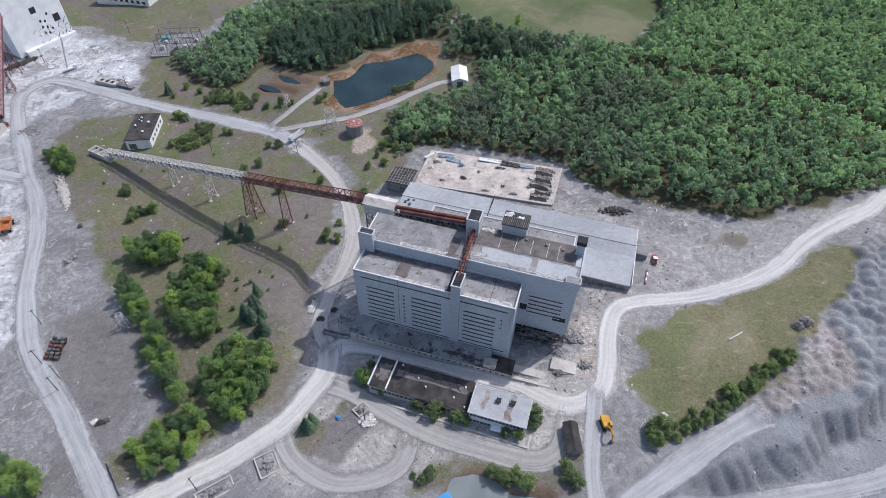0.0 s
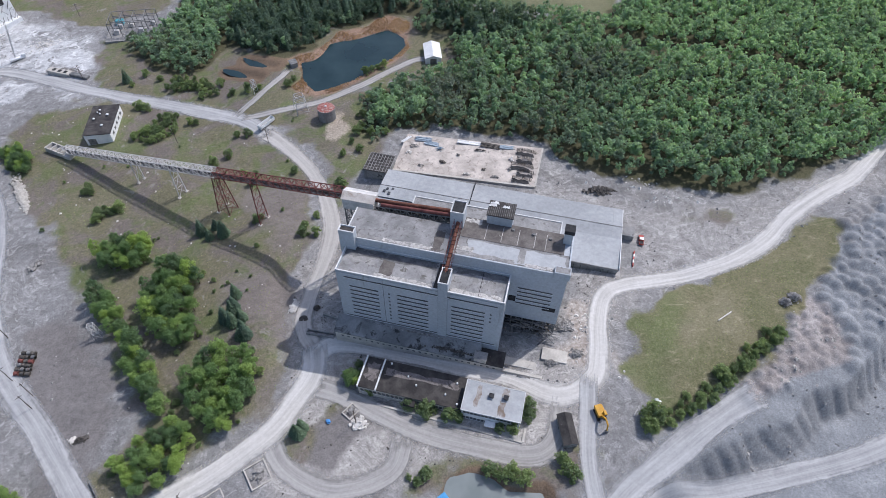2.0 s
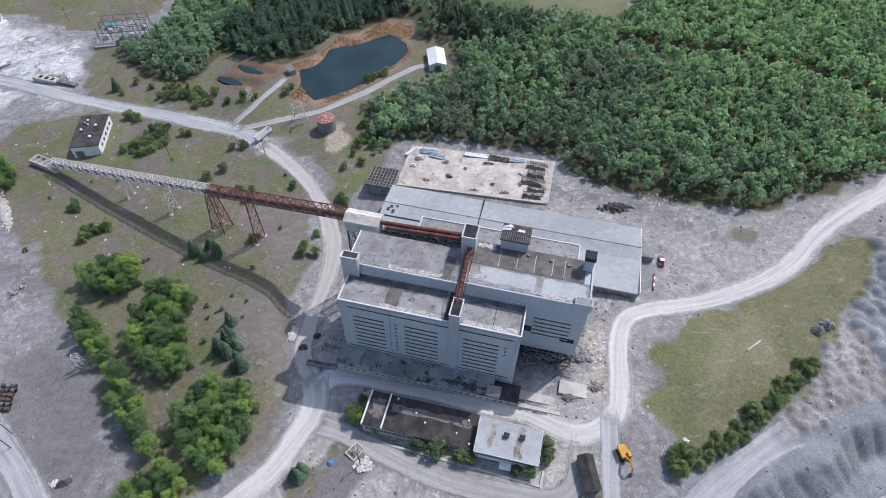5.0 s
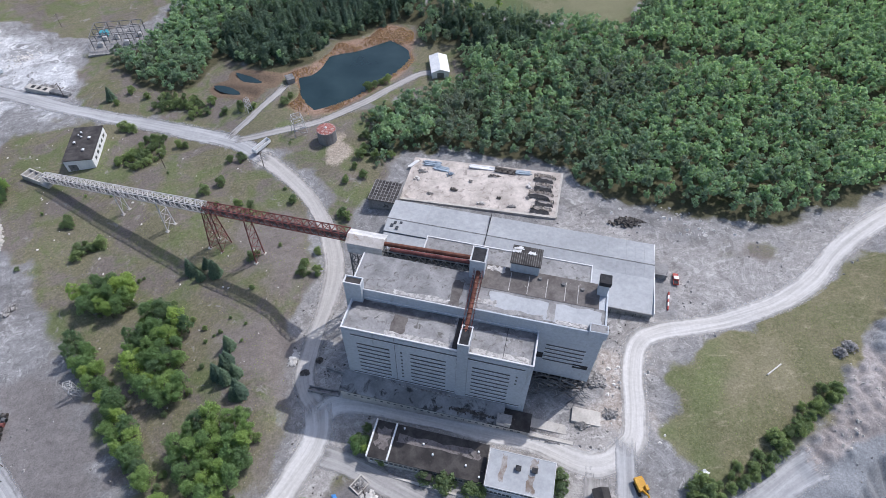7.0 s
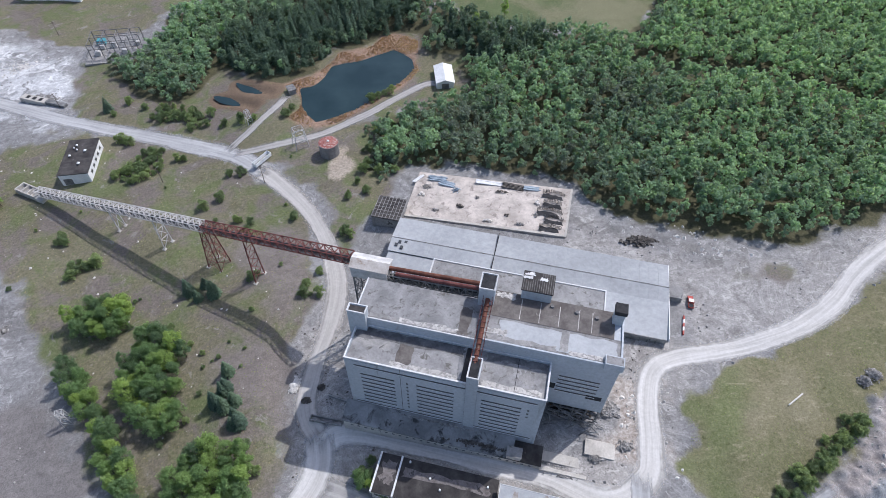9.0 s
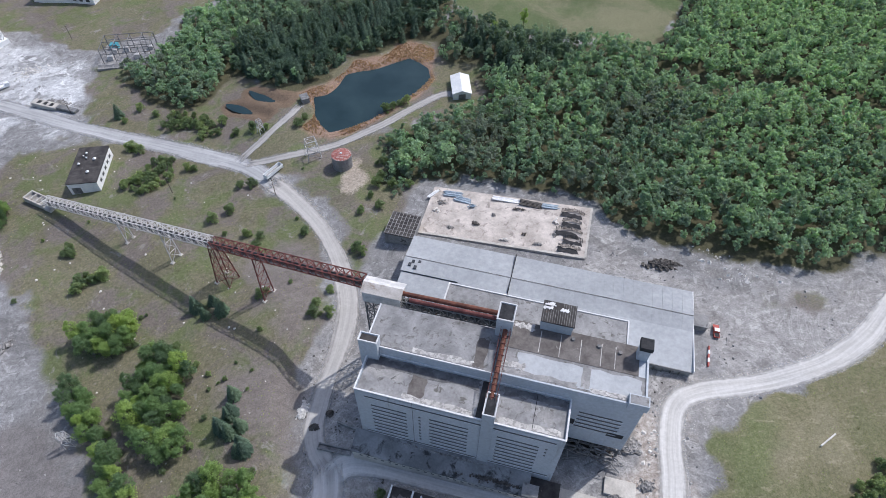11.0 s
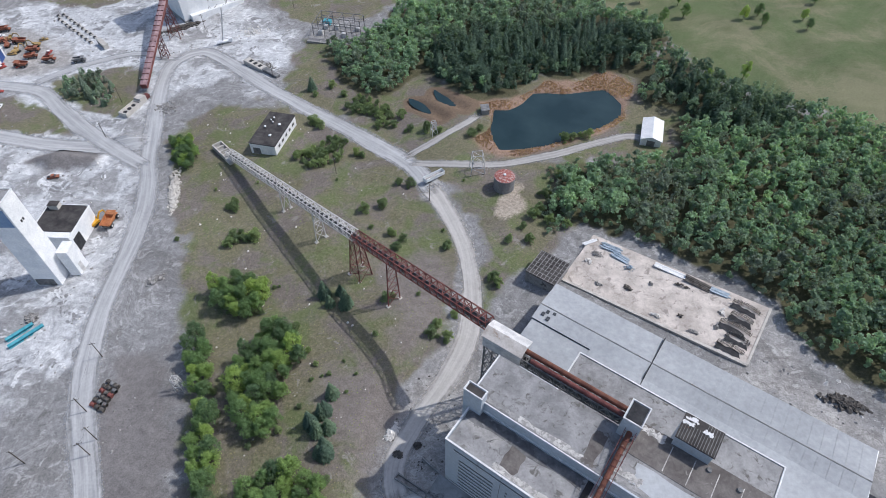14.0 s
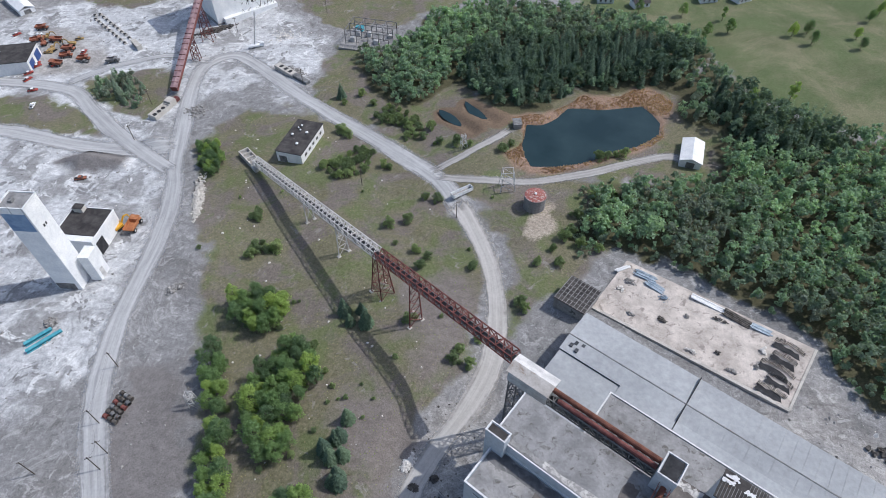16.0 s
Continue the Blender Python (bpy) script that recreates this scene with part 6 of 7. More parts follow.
def scatter_stones(name, polys, count, lo, hi, material, label, seed, bounds):
    """Loose stones: squashed five-sided lumps lying on the ground."""
    r = np.random.default_rng(seed)
    X, Y = r.uniform(bounds[0], bounds[1], count), r.uniform(bounds[2], bounds[3], count)
    keep = (np.max([signed_distance(p, X, Y) for p in polys], axis=0) > 0) & (value_noise(X, Y, 9, seed) + r.uniform(-0.3, 0.3, count) > 0.55)
    for l, w in ROAD_LINES:
        keep[keep] = np.min(np.hypot(X[keep][:, None] - l[::3, 0], Y[keep][:, None] - l[::3, 1]), axis=1) > w * 0.5
    X, Y = X[keep], Y[keep]
    vs, fs = [], []
    for x, y in zip(X, Y):
        s = lo + (hi - lo) * r.random() ** 4
        z, b0, a0 = land(x, y), len(vs), r.uniform(0, 6.28)
        for k in range(5):
            a = a0 + k * 1.2566 + r.uniform(-0.3, 0.3)
            q = s * r.uniform(0.7, 1.3)
            vs.append((x + math.cos(a) * q, y + math.sin(a) * q, z - 0.1))
        vs.append((x + r.uniform(-.3, .3) * s, y + r.uniform(-.3, .3) * s, z + s * r.uniform(0.5, 1.0)))
        fs += [(b0 + k, b0 + (k + 1) % 5, b0 + 5) for k in range(5)]
    return tagged(new(name, fast_mesh(name, vs, fs, material)), label, "stones", kind="stuff")


scatter_stones("loose_stones", [DUST, DARK_LOT], 9000, 0.15, 0.9, M_RUBBLE, "loose grey stones on the quarry ground", 12, (-420, -95, 80, 420))
scatter_stones("pale_stones", [DUST, SCRUB], 5000, 0.12, 0.7, M_DRIFT, "pale loose stones and scraps", 13, (-420, -40, 80, 420))
scatter_stones("spoil_stones", [SPOIL, DUST_EAST], 9000, 0.15, 0.8, M_RUBBLE, "loose grey stones on the spoil", 14, (30, 240, 50, 220))

scatter_stones("broken_stones", [SCAR, [(66, 100), (72, 128), (84, 128), (76, 106), (70, 92)], [(76, 216), (84, 202), (110, 190), (140, 176), (136, 168), (100, 176), (84, 190)]], 7000, 0.18, 1.1, M_DRIFT, "pale broken stones beside the road", 15, (48, 145, 88, 220))
scatter_stones("heap_stones", [HEAPS_PINK], 1800, 0.15, 0.7, M_CONC, "loose stones on the tipped heaps", 17, (104, 154, 76, 118))
scatter_stones("brown_scraps", [SCAR, TAN], 6000, 0.12, 0.6, M_DARKRUBBLE, "dark scraps on the mill yard", 16, (-60, 90, 68, 185))

# ---- west plant ----
pg = gzf(-262, 402)
bigplant = thing("crusher_building", -246.0, 402.0, pg, 55.6, "huge white gutted crusher building with torn openings", "factory")
part("body", boxes((-20, 21, 0, 24, -3, 48)), M_WHITE, bigplant)
part("lower_ledge", boxes((-16, 21, -3.5, 0, -3, 4.2)), M_WHITE, bigplant)
part("plinth", boxes((-20.5, 21.5, -0.4, 24.4, -3, 1.2)), M_DIRTYCONC, bigplant)
rw = random.Random(4)
for x, z in ((2, 9), (2, 13), (2, 17), (5, 8), (5, 12), (5, 16), (8, 10), (8, 20)):
    part("window_opening", boxes((x, x + 1.3, -0.08, 0.3, z, z + 1.7)), M_DARK, bigplant)
part("torn_opening", boxes((12, 16.5, -0.1, 0.3, 14, 19)), M_DARK, bigplant)
part("torn_opening", boxes((-1, 3, -0.09, 0.3, 24, 28)), M_DARK, bigplant)
for _ in range(40):
    x, z = rw.uniform(-4, 20), rw.uniform(3, 16)
    a = Vector((x, rw.uniform(-3, -0.3), z))
    part("bent_steel", bar(a, a + Vector((rw.uniform(-3, 3), rw.uniform(-1, 0), rw.uniform(-4, 3))), 0.22), M_STEEL, bigplant)
heap = thing("debris_heap", -256, 378, gzf(-256, 378), 50, "dark heap of demolition debris at the crusher", "debris")
tagged(part("debris_piece", rubble(-14, 16, -4, 4, 0, 320, 0.9, 21), M_DARKRUBBLE, heap), kind="stuff")

# maroon conveyor to the crusher
RA, RB = Vector((-237.5, 309.0, -13.5)), Vector((-262.0, 402.0, 17.0))
rc = new("covered_conveyor")
rd = RB - RA
rc.matrix_basis = Matrix.Translation(RA) @ rd.to_track_quat("Y", "Z").to_matrix().to_4x4()
tagged(rc, "maroon covered conveyor climbing to the crusher", "conveyor")
part("gallery", boxes((-1.7, 1.7, 0, rd.length, 0, 2.6)), M_RUST, rc)
for s_ in (1, -1):
    bm = pitched(0, rd.length, 0, 2.0, 3.1, 2.55, 0.1)
    bmesh.ops.transform(bm, matrix=Matrix.Rotation(radians(90), 4, "Z") @ Matrix.Diagonal((1, s_, 1, 1)), verts=bm.verts[:])
    bmesh.ops.recalc_face_normals(bm, faces=bm.faces[:])
    part("roof_sheet", bm, surface("maroon_sheet", (0.24, 0.145, 0.155), (0.36, 0.255, 0.265), 0.4, 2, 0.7, stain=(0.36, 0.30, 0.30), stain_at=0.64), rc)
for k in range(26):
    y = k * rd.length / 26
    part("rib", boxes((-1.8, 1.8, y, y + 0.15, 2.6, 3.22)), M_RUST, rc)
for f, w_ in ((0.62, 3.5), (0.38, 2.2)):
    p_ = RA.lerp(RB, f)
    g_ = land(p_.x, p_.y)
    leg = thing("trestle_leg", p_.x, p_.y, g_, math.degrees(math.atan2(rd.y, rd.x)) - 90, "rusty lattice trestle under the covered conveyor", "trestle", "conveyor trestles")
    h_ = p_.z - g_
    for sx in (-1, 1):
        for sy in (-1, 1):
            part("leg", bar((sx * w_, sy * w_ * 0.7, -0.5), (sx * 1.5, sy * 0.8, h_), 0.35), M_RUST, leg)
            part("footing", boxes((sx * w_ - .6, sx * w_ + .6, sy * w_ * .7 - .6, sy * w_ * .7 + .6, -1, 0.2)), M_CONC, leg)
    for q in range(4):
        k0, k1 = q / 4, (q + 1) / 4
        for sy in (-1, 1):
            at_ = lambda sx, k: (sx * (w_ + (1.5 - w_) * k), sy * (w_ * 0.7 + (0.8 - w_ * 0.7) * k), h_ * k)
            part("brace", bar(at_(-1, k0), at_(1, k1), 0.2), M_RUST, leg)
            part("brace", bar(at_(1, k0), at_(-1, k1), 0.2), M_RUST, leg)
            part("strut", bar(at_(1, k1), at_(-1, k1), 0.2), M_RUST, leg)

hop = thing("feed_hopper", -234.5, 292.5, gzf(-234, 292), 83.0, "broken concrete feed hopper with round holes", "hopper")
part("hopper_wall", rim(-8, 4, -2.6, 2.6, -1, 2.8, 0.5), M_CONC, hop)
part("hopper_floor", boxes((-7.5, 3.5, -2.1, 2.1, -1, 2.0)), M_CONC, hop)
for x in (-5.8, -2.6, 0.6):
    part("round_port", cylinder(bmesh.new(), x, 0, 2.0, 2.25, 1.1, 1.1, 18), M_DARK, hop)
part("upper_box", boxes((4.2, 8.5, -2.2, 2.2, -1, 4.0)), M_CONC, hop)
part("drive_frame", boxes((8.8, 12.0, -1.3, 1.3, 0.4, 2.4)), M_RUST, hop)

ruin2 = thing("loading_dock", -180.5, 339.5, gzf(-180, 339), -25.7, "broken concrete loading dock with a dark conveyor", "concrete ruin")
part("dock", boxes((-14, 2, -2.2, 2.0, -1, 2.2)), M_CONC, ruin2)
for x in (-11, -7, -3):
    part("bin_hole", boxes((x, x + 2, -1.2, 1.2, 2.2, 2.3)), M_DARK, ruin2)
part("dark_gallery", boxes((2, 14, -1.6, 1.2, -1, 2.6)), M_STEEL, ruin2)
tagged(part("rubble_piece", rubble(-12, 12, 0, 8, 0.2, 120, 0.6, 22), M_RUBBLE, ruin2), kind="stuff")

# workshop garage
gar = thing("garage", -354.0, 316.0, gzf(-354, 316), 28.0, "white vehicle garage with blue roller doors", "garage")
part("wall", boxes((-38, 10, -12, 10, -2, 7.6)), M_WHITE, gar)
part("roof", boxes((-38.3, 10.3, -12.3, 10.3, 7.6, 8.0)), M_ROOF_DARK, gar)
for y0, y1 in ((-9.5, -3.0), (0.5, 8.0)):
    dr_ = part("roller_door", boxes((9.95, 10.15, y0, y1, 0, 5.6)), M_BLUE, gar)
    for k in range(5):
        part("door_rib", boxes((10.15, 10.2, y0, y1, 1.0 + k, 1.06 + k)), M_STEEL, dr_)
for k in range(4):
    part("roof_vent", cylinder(bmesh.new(), -8 - k * 7, 2, 8.0, 8.9, 0.5, 0.4, 10), M_STEEL, gar)
fs_ = thing("store_shed", -414, 380, gzf(-414, 380), -28, "long white gable-roofed store shed", "shed")
part("wall", boxes((-16, 16, -5, 5, -2, 4)), M_WHITE, fs_)
for s_ in (1, -1):
    bm = pitched(-16.4, 16.4, 0, 5.4, 6.0, 3.9, 0.15)
    bmesh.ops.transform(bm, matrix=Matrix.Diagonal((1, s_, 1, 1)), verts=bm.verts[:])
    bmesh.ops.recalc_face_normals(bm, faces=bm.faces[:])
    part("roof_pitch", bm, M_WHITE, fs_)
part("door", boxes((16.0, 16.15, -2.2, 2.2, 0, 3.4)), M_STEEL, fs_)
plant2 = thing("store_building", -206, 470, gzf(-206, 470), -18, "long white industrial shed far off", "warehouse")
part("wall", boxes((-26, 20, -9, 9, -2, 6)), M_WHITE, plant2)
part("roof", boxes((-26.4, 20.4, -9.4, 9.4, 6, 6.5)), M_ROOF_LONG, plant2)
for k in range(9):
    part("window", boxes((-24 + k * 4.8, -21.5 + k * 4.8, -9.08, -8.8, 2.2, 4.2)), M_GLASS, plant2)

# reclaim slots on a white pile
hatch = thing("reclaim_vent", -350, 380, gzf(-350, 380) - 0.2, -33, "white concrete vent block with a dark slot", "vent", "reclaim vents")
part("vent_block", boxes((-1.5, 1.5, -1.0, 1.0, -0.6, 1.0), bevel=0.12), M_CONC, hatch)
part("vent_slot", boxes((-1.2, 1.2, -1.03, 0.5, 0.3, 1.03)), M_DARK, hatch)
for k in range(10):
    for j in range(2):
        if k or j:
            x, y = -351 + k * 5.1 + j * 4.0, 378.5 - k * 2.9 + j * 3.2
            copy_thing(hatch, pose(x, y, land(x, y) - 0.1, 0, 0, -33))
portal = thing("tunnel_mouth", -294, 350, gzf(-294, 350), -33, "dark tunnel mouth under the stockpile", "tunnel")
part("lintel", boxes((-5, 5, -1.5, 1.5, 2.2, 3.0)), M_CONC, portal)
for x in (-5, -1.6, 1.6, 4.5):
    part("pier", boxes((x, x + 0.6, -1.5, 1.5, -1, 2.2)), M_CONC, portal)
part("dark_mouth", boxes((-4.4, 4.5, 0.8, 1.4, -1, 2.2)), M_DARK, portal)

# substation
sub = thing("substation", -150.5, 386.0, gzf(-150, 386), 2.0, "fenced substation with lattice gantries and transformers", "substation")
part("gravel_pad", boxes((-17, 16, -13, 13, -1, 0.15)), M_DIRTYCONC, sub)
for x in (-14, -7, 0, 7, 13):
    for y in (-8, 0, 8):
        part("gantry_post", bar((x, y, 0), (x, y, 9.0), 0.35), M_STEEL, sub)
for y in (-8, 0, 8):
    for z in (6.0, 9.0):
        part("gantry_beam", bar((-14, y, z), (13, y, z), 0.3), M_STEEL, sub)
for x in (-14, -7, 0, 7, 13):
    part("gantry_beam", bar((x, -8, 9.0), (x, 8, 9.0), 0.3), M_STEEL, sub)
for x, y in ((-11, -4), (-10, 3), (-3.5, 4), (4, -4), (10, 4)):
    t_ = part("transformer", boxes((x - 1.5, x + 1.5, y - 1.1, y + 1.1, 0.1, 2.8), bevel=0.1), M_PALESTEEL, sub)
    for k in (-0.8, 0, 0.8):
        part("bushing", cylinder(bmesh.new(), x + k, y, 2.8, 4.0, 0.16, 0.1, 8), M_WHITE, t_)
part("control_hut", boxes((-13.5, -9, 7, 10.5, 0.1, 3)), M_TEAL, sub)
for x0, y0, x1, y1 in ((-17, -13, 16, -13), (16, -13, 16, 13), (16, 13, -17, 13), (-17, 13, -17, -13)):
    n_ = 8
    for k in range(n_):
        x, y = x0 + (x1 - x0) * k / n_, y0 + (y1 - y0) * k / n_
        part("fence_post", bar((x, y, 0), (x, y, 2.3), 0.1), M_STEEL, sub)
    part("fence_rail", bar((x0, y0, 2.2), (x1, y1, 2.2), 0.06), M_STEEL, sub)

# ---- vehicles ----
def wheels(parent, xs, y, r, w):
    for x in xs:
        for s_ in (-1, 1):
            bm = cylinder(bmesh.new(), 0, 0, -w / 2, w / 2, r, r, 18)
            bmesh.ops.transform(bm, matrix=Matrix.Translation((x, s_ * y, r)) @ Matrix.Rotation(radians(90), 4, "X"), verts=bm.verts[:])
            wh = part("wheel", bm, M_RUBBER, parent)
            bm = cylinder(bmesh.new(), 0, 0, -w / 2 - 0.03, w / 2 + 0.03, r * 0.5, r * 0.5, 12)
            bmesh.ops.transform(bm, matrix=Matrix.Translation((x, s_ * y, r)) @ Matrix.Rotation(radians(90), 4, "X"), verts=bm.verts[:])
            part("rim", bm, M_PALESTEEL, wh)


def wedge(bm, pts, y0, y1):
    """A solid with the given side outline (x, z)."""
    a = [bm.verts.new((x, y0, z)) for x, z in pts]
    b_ = [bm.verts.new((x, y1, z)) for x, z in pts]
    bm.faces.new(a[::-1])
    bm.faces.new(b_)
    for i in range(len(pts)):
        j = (i + 1) % len(pts)
        bm.faces.new((a[i], a[j], b_[j], b_[i]))
    bmesh.ops.recalc_face_normals(bm, faces=bm.faces[:])
    return bm


def haul_truck(x, y, turn, label, s=1.0, paint=None):
    paint = paint or M_ORANGE
    ob = thing("haul_truck", x, y, land(x, y), turn, label, "truck", "quarry trucks")
    ob.scale = (s, s, s)
    part("chassis", boxes((-4.0, 4.0, -1.1, 1.1, 0.9, 1.6)), M_STEEL, ob)
    bm = wedge(bmesh.new(), [(-4.6, 2.6), (-3.8, 1.9), (1.2, 1.7), (1.5, 3.4), (3.6, 3.7), (3.6, 3.9), (1.2, 3.7), (0.9, 2.0), (-3.7, 2.2), (-4.5, 2.85)], -1.9, 1.9)
    bed = part("tipper_bed", bm, paint, ob, "rusty orange tipper bed")
    for s_ in (-1, 1):
        part("bed_side", wedge(bmesh.new(), [(-4.4, 2.4), (1.1, 1.8), (1.4, 3.6), (-4.4, 3.2)], s_ * 1.9 - 0.1, s_ * 1.9 + 0.1), paint, bed)
    part("cab", boxes((1.9, 3.4, -1.5, 0.1, 1.7, 3.3), bevel=0.1), paint, ob)
    part("windscreen", boxes((3.38, 3.45, -1.3, -0.1, 2.4, 3.1)), M_GLASS, ob)
    part("bonnet", boxes((2.4, 4.3, -1.5, 1.6, 1.4, 2.2), bevel=0.1), paint, ob)
    wheels(ob, (-2.6, 2.9), 1.6, 0.95, 0.8)
    return ob


def excavator(x, y, turn, label, material=None, s=1.0):
    material = material or M_YELLOW
    ob = thing("excavator", x, y, land(x, y), turn, label, "excavator", "excavators")
    ob.scale = (s, s, s)
    for s_ in (-1, 1):
        tk = part("track", wedge(bmesh.new(), [(-2.1, 0.3), (-1.8, 0.0), (1.8, 0.0), (2.1, 0.3), (2.1, 0.7), (1.8, 0.95), (-1.8, 0.95), (-2.1, 0.7)], s_ * 1.2 - 0.35, s_ * 1.2 + 0.35), M_RUBBER, ob)
    part("body", boxes((-2.4, 1.3, -1.4, 1.4, 1.1, 2.3), bevel=0.12), material, ob)
    part("counterweight", boxes((-2.9, -2.3, -1.3, 1.3, 1.1, 2.2), bevel=0.15), material, ob)
    cb = part("cab", boxes((0.1, 1.6, 0.45, 1.4, 2.3, 3.2), bevel=0.08), material, ob)
    part("cab_glass", boxes((1.55, 1.64, 0.55, 1.3, 2.0, 3.0)), M_GLASS, cb)
    bm = bmesh.new()
    beam(bm, (1.0, -0.3, 1.8), (3.4, -0.3, 4.4), 0.45, 0.6)
    beam(bm, (3.4, -0.3, 4.4), (5.2, -0.3, 3.9), 0.42, 0.55)
    bo = part("boom", bm, material, ob)
    part("stick", bar((5.2, -0.3, 4.0), (5.9, -0.3, 1.3), 0.34, 0.45), material, ob)
    part("bucket", wedge(bmesh.new(), [(5.5, 0.2), (6.4, 0.4), (6.3, 1.2), (5.7, 1.4)], -0.85, 0.25), M_STEEL, ob)
    part("ram", bar((1.2, -0.3, 1.4), (3.0, -0.3, 3.6), 0.16), M_PALESTEEL, ob)
    return ob


def pickup(x, y, turn, label, material):
    ob = thing("pickup_truck", x, y, land(x, y), turn, label, "car", "parked vehicles")
    part("body", wedge(bmesh.new(), [(-2.6, 0.45), (2.6, 0.45), (2.65, 0.95), (1.2, 1.1), (0.7, 1.75), (-0.7, 1.8), (-0.9, 1.15), (-2.6, 1.15)], -0.95, 0.95), material, ob)
    part("windscreen", bar((1.22, 0, 1.13), (0.76, 0, 1.72), 1.6, 0.05), M_GLASS, ob)
    part("bed_liner", boxes((-2.5, -1.0, -0.8, 0.8, 1.12, 1.19)), M_DARK, ob)
    part("roof", boxes((-0.7, 0.7, -0.85, 0.85, 1.78, 1.86)), M_WHITE if material is M_RED else material, ob)
    for s_ in (-1, 1):
        part("side_window", boxes((-0.6, 0.6, s_ * 0.95 - 0.02, s_ * 0.95 + 0.02, 1.2, 1.65)), M_GLASS, ob)
        part("tail_light", boxes((-2.66, -2.6, s_ * 0.8 - 0.12, s_ * 0.8 + 0.12, 0.75, 1.1)), M_RED, ob)
    wheels(ob, (-1.6, 1.7), 0.85, 0.38, 0.26)
    return ob


def trailer(x, y, turn):
    ob = thing("tipper_trailer", x, y, land(x, y), turn, "long white open tipper trailer on the verge", "trailer")
    part("chassis", boxes((-4.8, 5.0, -0.6, 0.6, 0.7, 1.1)), M_STEEL, ob)
    bodyp = part("tub", rim(-5.0, 5.2, -1.25, 1.25, 1.1, 3.0, 0.1), M_WHITE, ob)
    part("tub_floor", boxes((-4.9, 5.1, -1.15, 1.15, 1.1, 1.25)), M_DIRTYCONC, bodyp)
    for k in range(8):
        for s_ in (-1, 1):
            part("stake", boxes((-4.6 + k * 1.35, -4.5 + k * 1.35, s_ * 1.3 - 0.05, s_ * 1.3 + 0.05, 1.1, 3.0)), M_WHITE, bodyp)
    wheels(ob, (-4.0, -2.8), 1.0, 0.5, 0.3)
    part("landing_leg", boxes((3.2, 3.4, -0.8, 0.8, 0, 0.8)), M_STEEL, ob)
    return ob


haul_truck(-194.0, 213.5, 100, "rusty orange haul truck parked by the hoist house", 1.05)
excavator(-200.0, 211.5, 80, "yellow excavator beside the haul truck")
excavator(58.5, 83.5, -85, "yellow excavator on the gravel road", s=1.0)
trailer(-60.5, 264.2, 50)
pickup(98.4, 153.8, 70, "red pickup truck parked behind the warehouse", M_RED)
M_MUD = surface("muddy_red_machine", (0.20, 0.07, 0.045), (0.34, 0.14, 0.09), 0.8, 3, 0.8)
M_MUDY = surface("muddy_yellow_machine", (0.30, 0.20, 0.08), (0.42, 0.30, 0.14), 0.8, 3, 0.8)
for k, (x, y, a) in enumerate(((-373, 356, 20), (-351, 344, 200), (-335, 337, 15), (-330, 320, 190), (-363, 341, 40))):
    haul_truck(x, y, a, "rusty worn-out haul truck in the scrap yard", 0.9, M_MUD)
for x, y, a, m_ in ((-360, 346, 40, M_MUDY), (-345, 334, 80, M_MUDY), (-356, 339, 120, M_MUD), (-338, 343, 200, M_MUDY)):
    excavator(x, y, a, "muddy old excavator in the scrap yard", m_, 0.95)
for x, y, a, m_ in ((-343, 318, 100, M_RED), (-323, 293, 30, M_RED), (-311, 280, 110, M_WHITE), (-385, 346, 60, M_RED), (-315, 327, 10, M_STEEL), (-369, 348, 70, M_WHITE), (-340, 308, 60, M_RED), (-241, 235, 30, M_MUD), (-335, 302, 80, M_RED)):
    pickup(x, y, a, "dusty parked work truck", m_)
for k, (x, y, a) in enumerate(((-297, 331, 25), (-331, 330, 30), (-317, 329, 20))):
    haul_truck(x, y, a, "rusty worn-out haul truck in the scrap yard", 0.85, (M_STEEL, M_MUD, M_MUD)[k])
for x, y, a, m_ in ((-331, 320, 70, M_RED), (-341, 316, 60, M_RED), (-346, 331, 20, M_MUDY), (-324, 337, 100, M_RED), (-338, 350, 40, M_MUDY)):
    pickup(x, y, a, "dusty parked work truck", m_)
cr_ = thing("crane_truck", -218, 365, gzf(-218, 365), 35, "white truck crane with a raised lattice boom", "crane")
part("carrier", boxes((-4.5, 4.5, -1.2, 1.2, 0.8, 1.8), bevel=0.1), M_WHITE, cr_)
part("cab", boxes((2.8, 4.6, -1.2, 1.2, 1.8, 3.0), bevel=0.1), M_WHITE, cr_)
part("boom", bar((-1, 0, 2.2), (3.5, 0, 22), 0.7), M_PALESTEEL, cr_)
wheels(cr_, (-3.2, -1.8, 2.6), 1.0, 0.55, 0.35)

# ---- poles and pylons ----
def pole(x, y, turn, h=9.5):
    ob = thing("utility_pole", x, y, land(x, y), turn, "weathered wooden utility pole with a crossarm", "utility pole", "utility poles")
    part("pole", cylinder(bmesh.new(), 0, 0, -0.5, h, 0.17, 0.12, 8), M_POLE, ob)
    arm = part("crossarm", boxes((-1.2, 1.2, -0.07, 0.07, h - 0.9, h - 0.72)), M_POLE, ob)
    for k in (-1, -0.5, 0.5, 1):
        part("insulator", cylinder(bmesh.new(), k, 0, h - 0.72, h - 0.5, 0.06, 0.05, 6), M_WHITE, arm)
    return ob


